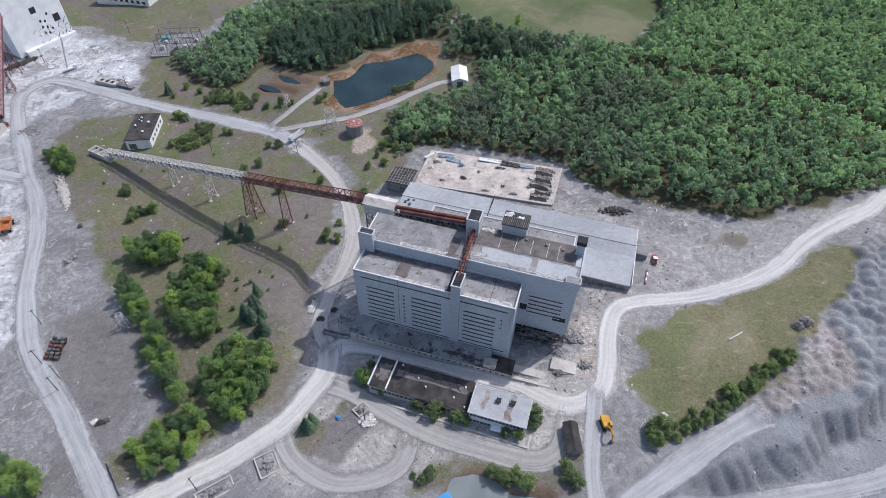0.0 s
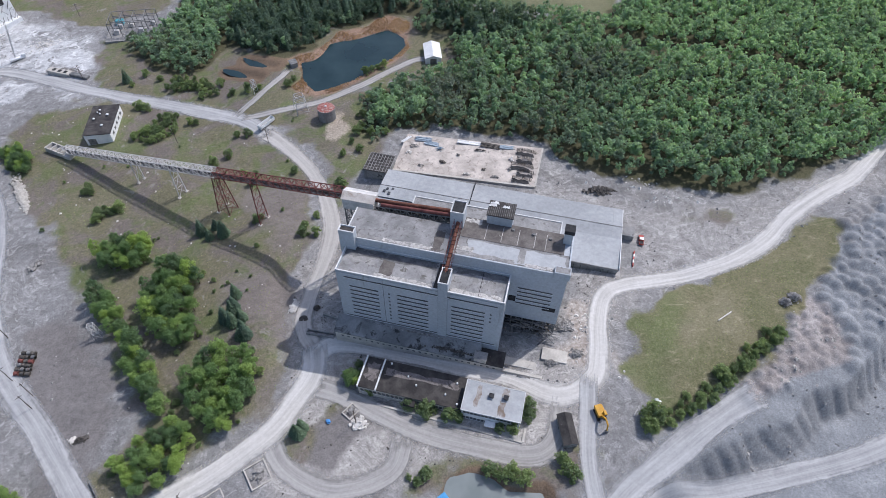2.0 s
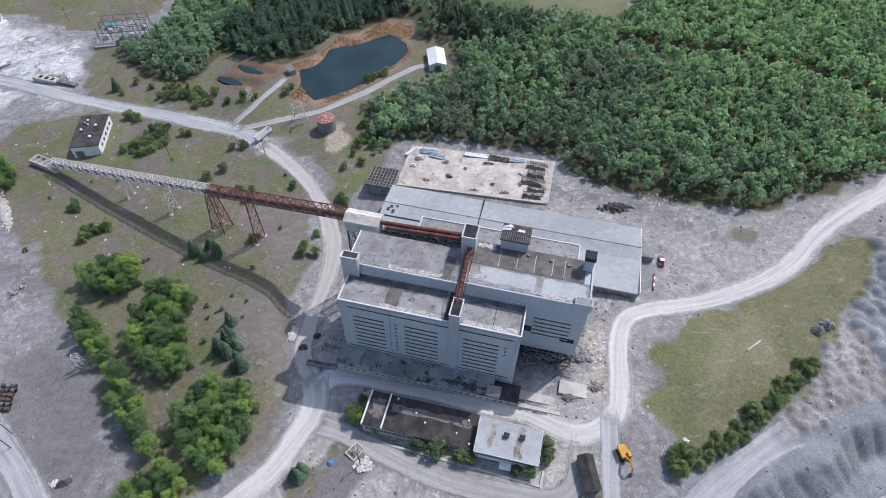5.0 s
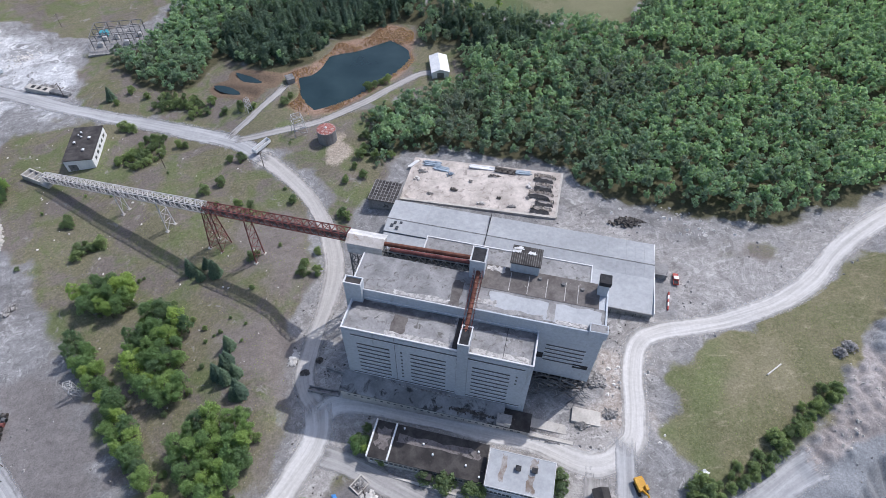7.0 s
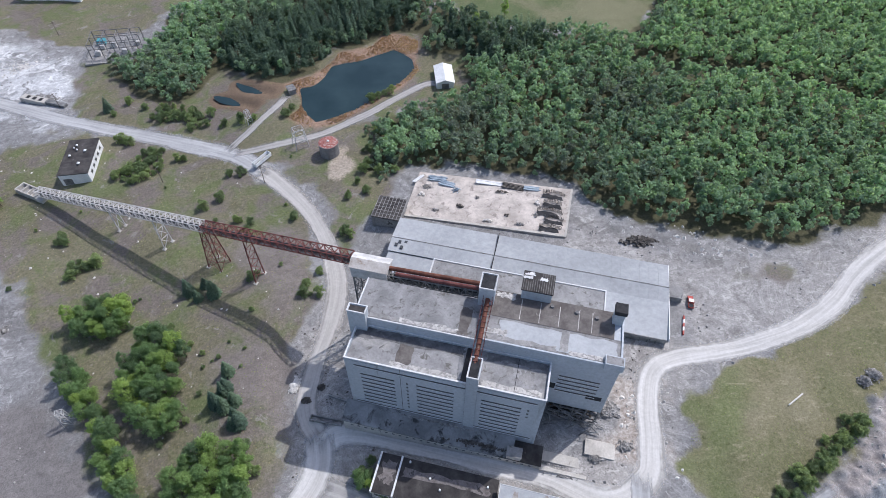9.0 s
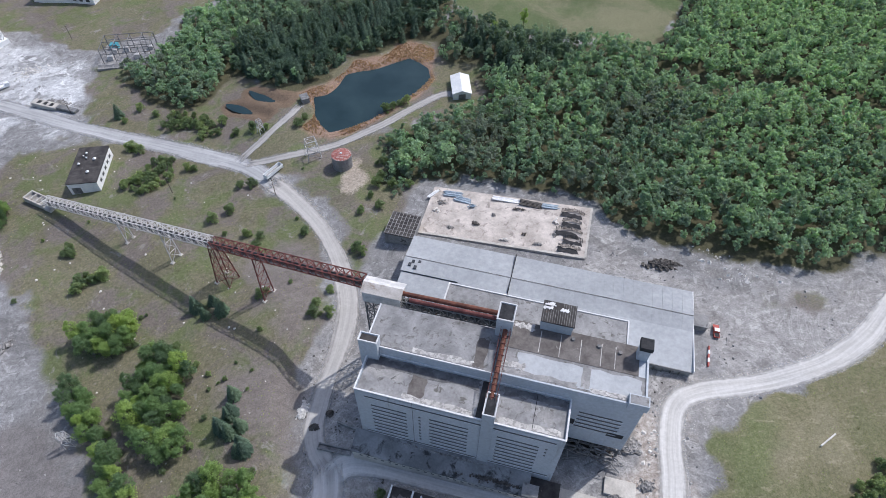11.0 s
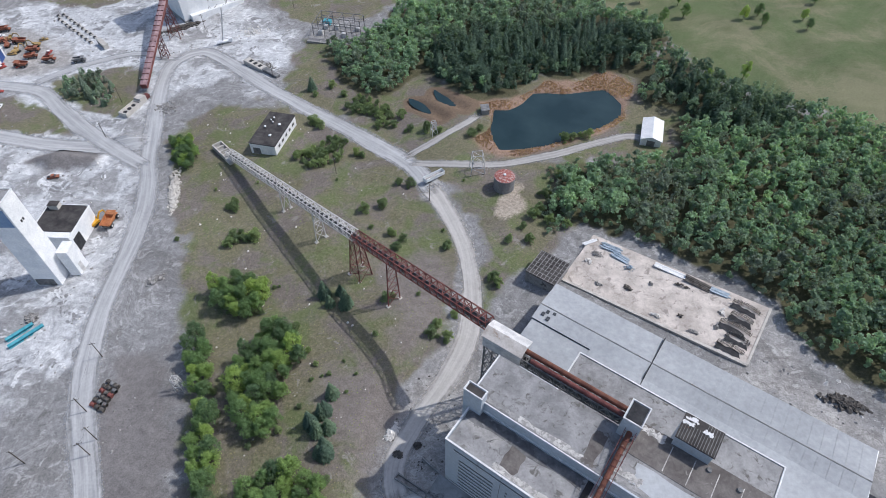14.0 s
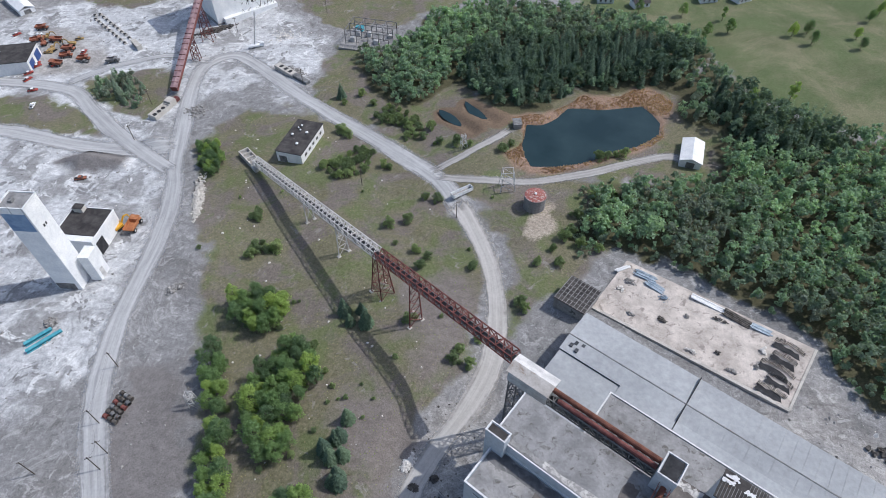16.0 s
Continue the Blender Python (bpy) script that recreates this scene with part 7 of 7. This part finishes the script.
POLES = [(-155, 152, 30), (-147, 132, 30), (-137, 124, 40), (-136, 119, 40), (-155, 112, 20), (-234, 267, 60), (-59, 251, 40), (-180, 123, 10), (-245, 297, 80), (-241, 381, 20), (-171, 333, 60), (-193, 413, 40), (-106, 261, 60), (-76, 76, 60), (-22, 94, 70)]
for x, y, a in POLES:
    pole(x, y, a)
wire_m = M_STEEL
for (xa, ya, _), (xb, yb, _) in ((POLES[0], POLES[1]), (POLES[1], POLES[2]), (POLES[2], POLES[3]), (POLES[12], POLES[6])):
    za, zb = land(xa, ya) + 9.0, land(xb, yb) + 9.0
    ob = thing("cable", xa, ya, za, 0, "thin dark overhead power cable", "cable", "cables")
    bm = bmesh.new()
    prev = Vector((0, 0, 0))
    for k in range(1, 9):
        t = k / 8
        q = Vector(((xb - xa) * t, (yb - ya) * t, (zb - za) * t - 1.2 * math.sin(math.pi * t)))
        beam(bm, prev, q, 0.05)
        prev = q
    part("strand", bm, wire_m, ob)
def h_frame(x, y, turn, label, w=3.2, h=10.0):
    ob = thing("pylon", x, y, land(x, y), turn, label, "pylon", "pylons")
    for sx in (-1, 1):
        for sy in (-1, 1):
            part("leg", bar((sx * w, sy * w * .8, -0.4), (sx * w * .7, sy * w * .6, h), 0.22), M_PALESTEEL, ob)
    for z in (3.3, 6.6, h):
        k = 1 - 0.3 * z / h
        for s_ in (-1, 1):
            part("strut", bar((-w * k, s_ * w * .8 * k, z), (w * k, s_ * w * .8 * k, z), 0.16), M_PALESTEEL, ob)
            part("strut", bar((s_ * w * k, -w * .8 * k, z), (s_ * w * k, w * .8 * k, z), 0.16), M_PALESTEEL, ob)
            part("brace", bar((-w * k, s_ * w * .8 * k, z), (w * k, s_ * w * .8 * k, max(z - 3.3, 0)), 0.13), M_PALESTEEL, ob)
    return ob
h_frame(-42.4, 272.0, 20, "pale lattice switch gantry beside the pond track")
h_frame(-68.0, 294.0, 40, "small pale lattice pylon beside the hut track", 1.4, 7.5)
h_frame(-119, 146, 10, "pale lattice pylon on the scrub slope", 1.5, 8.0)

# ---- clutter ----
drums = random.Random(9)
bm = cylinder(bmesh.new(), 0, 0, -0.75, 0.75, 0.72, 0.72, 14)
for z in (-0.75, 0.65):
    cylinder(bm, 0, 0, z, z + 0.1, 0.85, 0.85, 14)
bmesh.ops.transform(bm, matrix=Matrix.Rotation(radians(90), 4, "X"), verts=bm.verts[:])
drum_me = {}
for nm, m_ in (("a", M_RUST), ("b", M_DARKRUBBLE), ("c", M_STEEL)):
    me = bpy.data.meshes.new("drum")
    bm.to_mesh(me)
    me.materials.append(m_)
    drum_me[nm] = me
bm.free()
for i in range(3):
    for j in range(6):
        x, y = -146.0 + i * 2.1 + drums.uniform(-.3, .3), 134.5 + j * 1.75 - i * 0.5
        ob = new("cable_reel", drum_me["c" if drums.random() < 0.25 else drums.choice("abb")])
        ob.matrix_basis = pose(x, y, land(x, y) + 0.8, 0, drums.uniform(0, 90), 80 + drums.uniform(-12, 12))
        tagged(ob, "rusty steel drum lying in a stacked row", "drum", "steel drums")
for k, (x, y, a, L_) in enumerate(((-192.5, 154.5, 62, 10), (-188.8, 153.5, 62, 13))):
    ob = thing("steel_beam", x, y, land(x, y), a, "teal painted steel girder lying on the ground", "girder", "teal girders")
    part("web", boxes((-L_ / 2, L_ / 2, -0.12, 0.12, 0.1, 1.3)), M_TEAL, ob)
    part("flange", boxes((-L_ / 2, L_ / 2, -0.7, 0.7, 0.0, 0.1)), M_TEAL, ob)
    part("flange", boxes((-L_ / 2, L_ / 2, -0.7, 0.7, 1.3, 1.4)), M_TEAL, ob)
def debris(name, x, y, w, d, n, size, seed, material, label, turn=0.0, lift=0.0, grow=1.0):
    ob = thing(name, x, y, land(x, y) + lift, turn, label, "debris", kind="stuff")
    tagged(part("rubble_piece", rubble(-w / 2, w / 2, -d / 2, d / 2, 0, n, size, seed, grow=grow), material, ob), kind="stuff")
    return ob
debris("scrap_heap", -193, 161, 8, 6, 60, 0.7, 31, M_RUBBLE, "small heap of scrap beside the girders")
debris("rubble_heap", 91, 185, 15, 6, 170, 0.9, 32, M_DARKRUBBLE, "dark heap of broken rock at the forest edge", -10)
debris("gravel_heap", 138.5, 114, 5, 5, 160, 0.5, 33, M_RUBBLE, "pale round gravel heap on the meadow", grow=3)
debris("gravel_heap", 143, 115.8, 6, 6, 200, 0.5, 34, M_RUBBLE, "pale round gravel heap on the meadow", grow=3)
debris("white_bank", -176, 236, 6, 36, 620, 0.8, 35, M_CONC, "bank of white quarry rubble beside the road", 27)
debris("white_spill", -44, 146, 4, 8, 160, 0.6, 36, M_DRIFT, "spill of white dust and rubble", -20)
debris("scrap_heap", -35, 144, 3, 3, 60, 0.6, 37, M_DARKRUBBLE, "dark heap of scrap in the mill yard")
debris("scrap_heap", -40, 140, 4, 3, 60, 0.6, 38, M_DARKRUBBLE, "dark heap of scrap in the mill yard")
debris("rubble_heap", 55, 120, 12, 7, 260, 1.0, 39, M_RUBBLE, "heap of broken concrete under the torn wall", TURN)
debris("rubble_heap", 46, 121, 14, 6, 240, 0.8, 40, M_DARKRUBBLE, "dark tangle of debris under the torn wall", TURN)
debris("grey_heap", 47.5, 105, 5, 4, 90, 0.5, 41, M_RUBBLE, "grey heap of crushed rubble", grow=1.5)
debris("grey_heap", 57.5, 107, 6, 5, 120, 0.5, 42, M_RUBBLE, "grey heap of crushed rubble", grow=1.5)
debris("scrap_heap", -155, 188, 10, 5, 60, 0.8, 43, M_RUBBLE, "scattered boulders beside the road", 60)
debris("scrap_heap", -216, 297, 18, 16, 150, 0.7, 45, M_RUBBLE, "scattered rubble inside the road loop", 20, grow=0.3)
debris("scrap_heap", -205, 380, 26, 20, 160, 0.6, 46, M_DRIFT, "scattered pale rubble on the white lot", 20, grow=0.2)
# broken slabs east of the mill
for x, y, w, d, lab in ((49.5, 107.5, 9, 5, "white broken concrete slab"), (36, 107, 14, 3.2, "long pale concrete foundation wall"), (36.5, 102.5, 14, 1.2, "long low concrete wall along the road")):
    ob = thing("concrete_slab", x, y, land(x, y), TURN, lab, "concrete slab", "broken slabs")
    part("slab", boxes((-w / 2, w / 2, -d / 2, d / 2, -1, 0.7), bevel=0.08), M_CONC, ob)
    part("broken_edge", rubble(-w / 2, w / 2, -d / 2 - 0.8, -d / 2, 0.0, 24, 0.4, int(x * 3)), M_RUBBLE, ob)
ob = thing("low_wall", -33.5, 131.5, land(-33, 131), TURN + 2, "low dark concrete trough in the mill yard", "wall")
part("trough", rim(-5.5, 5.5, -1.0, 1.0, -1, 1.2, 0.35), M_DIRTYCONC, ob)
ob = thing("low_wall", -28, 138, land(-28, 138), TURN - 6, "low broken concrete wall in the mill yard", "wall")
part("wall_run", boxes((-5, 5, -0.3, 0.3, -1, 1.0)), M_DIRTYCONC, ob)
# kerb and path before the office
ob = thing("kerb", 0, 0, 0, 0, "pale concrete kerb along the office beds", "kerb", kind="structure")
KERB = [(-14.6, 100.1), (-1.3, 93.9), (17.7, 84.9), (31.3, 78.6), (33.3, 83.0)]
for (xa, ya), (xb, yb) in zip(KERB, KERB[1:]):
    part("kerb_stone", bar((xa, ya, land(xa, ya) + 0.12), (xb, yb, land(xb, yb) + 0.12), 0.7, 0.5), M_CONC, ob)
part("path_slab", bar((20.9, 89.8, land(20.9, 89.8) + 0.05), (19.0, 84.6, land(19, 84.6) + 0.05), 1.5, 0.2), M_CONC, ob)
ob = thing("tarpaulin", -31.3, 96.4, land(-31.3, 96.4), 20, "crumpled bright blue tarpaulin on the yard", "tarpaulin")
part("sheet", rubble(-0.8, 0.8, -0.7, 0.7, 0.0, 10, 0.7, 95, 0.3), surface("bright_blue_tarpaulin", (0.05, 0.22, 0.55), (0.10, 0.33, 0.68), 0.8, 3, 0.5), ob)
debris("scrap_heap", -20.6, 93.9, 7, 6, 90, 0.7, 96, M_DRIFT, "tangle of pale scrap steel in the yard", 30)
# yard foundations south of the mill
for x, y, w, d, a in ((-23.5, 98.8, 5, 4, 40), (-70, 75, 12, 5, 28), (-54, 82, 7, 8, 25)):
    ob = thing("foundation", x, y, land(x, y), a, "broken concrete footing in the yard", "foundation", "old foundations")
    part("footing", rim(-w / 2, w / 2, -d / 2, d / 2, -0.8, 0.5, 0.4), M_CONC, ob)
    tagged(part("rubble_piece", rubble(-w / 2, w / 2, -d / 2, d / 2, 0.1, 40, 0.5, int(abs(x) * 7)), M_RUBBLE, ob), kind="stuff")
ob = thing("culvert_rail", -104.5, 82.5, land(-104, 82), -57, "dark guard rail at the slope foot", "guard rail")
part("rail", boxes((-7, 7, -0.12, 0.12, 0.4, 0.9)), M_STEEL, ob)
for k in range(6):
    part("post", boxes((-6.8 + k * 2.7, -6.6 + k * 2.7, -0.1, 0.1, -0.5, 0.9)), M_STEEL, ob)
ob = thing("site_marker", 78, 84, land(78, 84), 15, "white tipped boulder on the verge", "boulder")
part("boulder", rubble(-1.6, 1.6, -1, 1, 0.1, 7, 1.2, 71), M_WHITE, ob)
ob = thing("barrier", 92, 145, land(92, 145), 65, "red and white striped barrier at the warehouse corner", "barrier")
for k in range(5):
    part("barrier_block", boxes((-4 + k * 1.6, -2.4 + k * 1.6, -0.25, 0.25, -0.3, 0.9), bevel=0.05), M_RED if k % 2 == 0 else M_WHITE, ob)
ob = thing("fallen_log", 114, 112, land(114, 112), 25, "pale fallen log on the meadow", "log")
part("trunk", bar((-3.5, 0, 0.3), (3.5, 0, 0.3), 0.5, sides=8), M_DRIFT, ob)

# things lying on the demolition slab
def on_slab(u, v):
    x, y = plant(u, v)
    return x, y, gzf(x, y) + 0.56
def bundle(u, v, L_, n, turn, material, label, w=0.35):
    ob = thing("steel_bundle", *on_slab(u, v), TURN + turn, label, "steel bundle", "steel stock")
    r = random.Random(int(u * 31))
    for k in range(n):
        part("bar", boxes((-L_ / 2 + r.uniform(-.6, .6), L_ / 2 + r.uniform(-.6, .6), (k - n / 2) * w * 1.25, (k - n / 2) * w * 1.25 + w, 0.0, w * r.uniform(0.7, 1.4))), material, ob)
M_BLUESTEEL = surface("blue_grey_steel_stock", (0.20, 0.27, 0.34), (0.36, 0.43, 0.50), 0.6, 2, 0.5, 0.3)
bundle(0.5, 111.5, 8, 7, 4, M_BLUESTEEL, "bundle of blue-grey steel sections")
bundle(5.5, 109.0, 7, 7, -6, M_BLUESTEEL, "bundle of blue-grey steel sections")
bundle(24, 112.5, 12, 4, 2, M_WHITE, "bundle of long white steel beams", 0.45)
bundle(34, 112.0, 9, 5, -3, M_DARKRUBBLE, "stack of dark steel beams", 0.5)
bundle(42, 112.2, 7, 5, 4, M_BLUESTEEL, "bundle of pale blue steel beams", 0.4)
bundle(-8, 110, 6, 4, 60, M_WHITE, "pale timber leaning in the slab corner", 0.3)
for u, v, w, d, n, sd, m_ in ((-3, 106, 6, 4, 60, 51, M_RUBBLE), (10.5, 106, 4, 4, 50, 52, M_BLUESTEEL), (14, 96.5, 4, 3, 40, 53, M_DARKRUBBLE), (34, 95, 3, 2, 14, 54, M_DARKRUBBLE), (-4, 101, 5, 3, 40, 55, M_DRIFT), (20, 103, 3, 2, 24, 56, M_RUBBLE), (27, 90.5, 6, 2, 40, 57, M_DRIFT), (40, 91, 5, 2, 36, 58, M_RUBBLE), (45.5, 104, 3, 5, 40, 59, M_DRIFT), (46, 97, 2, 4, 30, 60, M_RUBBLE), (4, 93, 4, 2, 26, 61, M_RUBBLE), (30, 108, 8, 2, 40, 62, M_DARKRUBBLE)):
    x, y, z = on_slab(u, v)
    ob = thing("scrap_heap", x, y, z, TURN, "small heap of demolition scrap on the slab", "debris", kind="stuff")
    tagged(part("rubble_piece", rubble(-w / 2, w / 2, -d / 2, d / 2, 0, n, 0.4, sd), m_, ob), kind="stuff")
def rod_stack(u, v, L_, bow, seed):
    """An arched row of upright rusty rods along a dark trough."""
    ob = thing("rod_stack", *on_slab(u, v), TURN - 3, "arched stack of dark rusty rods beside a trough", "rod stack", "rod stacks")
    part("trough", slab_with_edge(-L_ / 2, L_ / 2, -1.4, 0.9, 0.02, 0.5, seed), M_DARK, ob)
    r = random.Random(seed)
    n = int(L_ / 0.36)
    for k in range(n):
        x = -L_ / 2 + k * 0.36
        y = 0.8 + bow * (1 - (2 * k / n - 1) ** 2)
        part("rod", bar((x, y, 0), (x + r.uniform(-.15, .15), y + 0.4 + r.uniform(-.2, .3), 1.5 + r.uniform(-.3, .3)), 0.2), M_DARKRUBBLE if r.random() < 0.7 else M_STEEL, ob)
rod_stack(52.0, 109.0, 10, 1.3, 61)
rod_stack(52.0, 103.8, 8, 1.0, 62)
rod_stack(51.5, 98.5, 11, 1.6, 63)
rod_stack(53.5, 94.6, 8, 1.2, 64)
rod_stack(52.5, 90.2, 9, 0.4, 65)

debris("scrap_heap", -115, 104, 7, 3, 50, 0.6, 81, M_DARKRUBBLE, "small heap of dark scrap on the gravel lot", 20)
debris("white_spill", -118, 104, 4, 4, 40, 0.5, 82, M_DRIFT, "small white spill on the gravel lot")
for k, (x, y, a) in enumerate(((-22, 458, 10), (-1, 455, 30), (38, 468, 15), (57, 470, 40))):
    ob = thing("house", x, y, land(x, y), a, "small white gabled house beyond the field", "house", "far houses")
    part("wall", boxes((-5, 5, -3.5, 3.5, -1, 3)), M_WHITE, ob)
    for s_ in (1, -1):
        bm = pitched(-5.4, 5.4, 0, 3.9, 5.2, 2.9, 0.15)
        bmesh.ops.transform(bm, matrix=Matrix.Diagonal((1, s_, 1, 1)), verts=bm.verts[:])
        bmesh.ops.recalc_face_normals(bm, faces=bm.faces[:])
        part("roof_pitch", bm, M_ROOF_DARK, ob)
    for u in (-3, 0, 3):
        part("window", boxes((u - 0.5, u + 0.5, -3.58, -3.4, 1.0, 2.2)), M_GLASS, ob)
ob = thing("blue_roofed_hut", 2.5, 62.5, land(-4, 62), 30, "small hut with a bright blue roof", "hut")
part("wall", boxes((-3, 3, -2.5, 2.5, -2, 2.4)), M_WHITE, ob)
part("roof", boxes((-3.3, 3.3, -2.8, 2.8, 2.4, 2.7), bevel=0.05), surface("bright_blue_sheet", (0.05, 0.26, 0.55), (0.08, 0.34, 0.65), 0.5, 2, 0.6), ob)
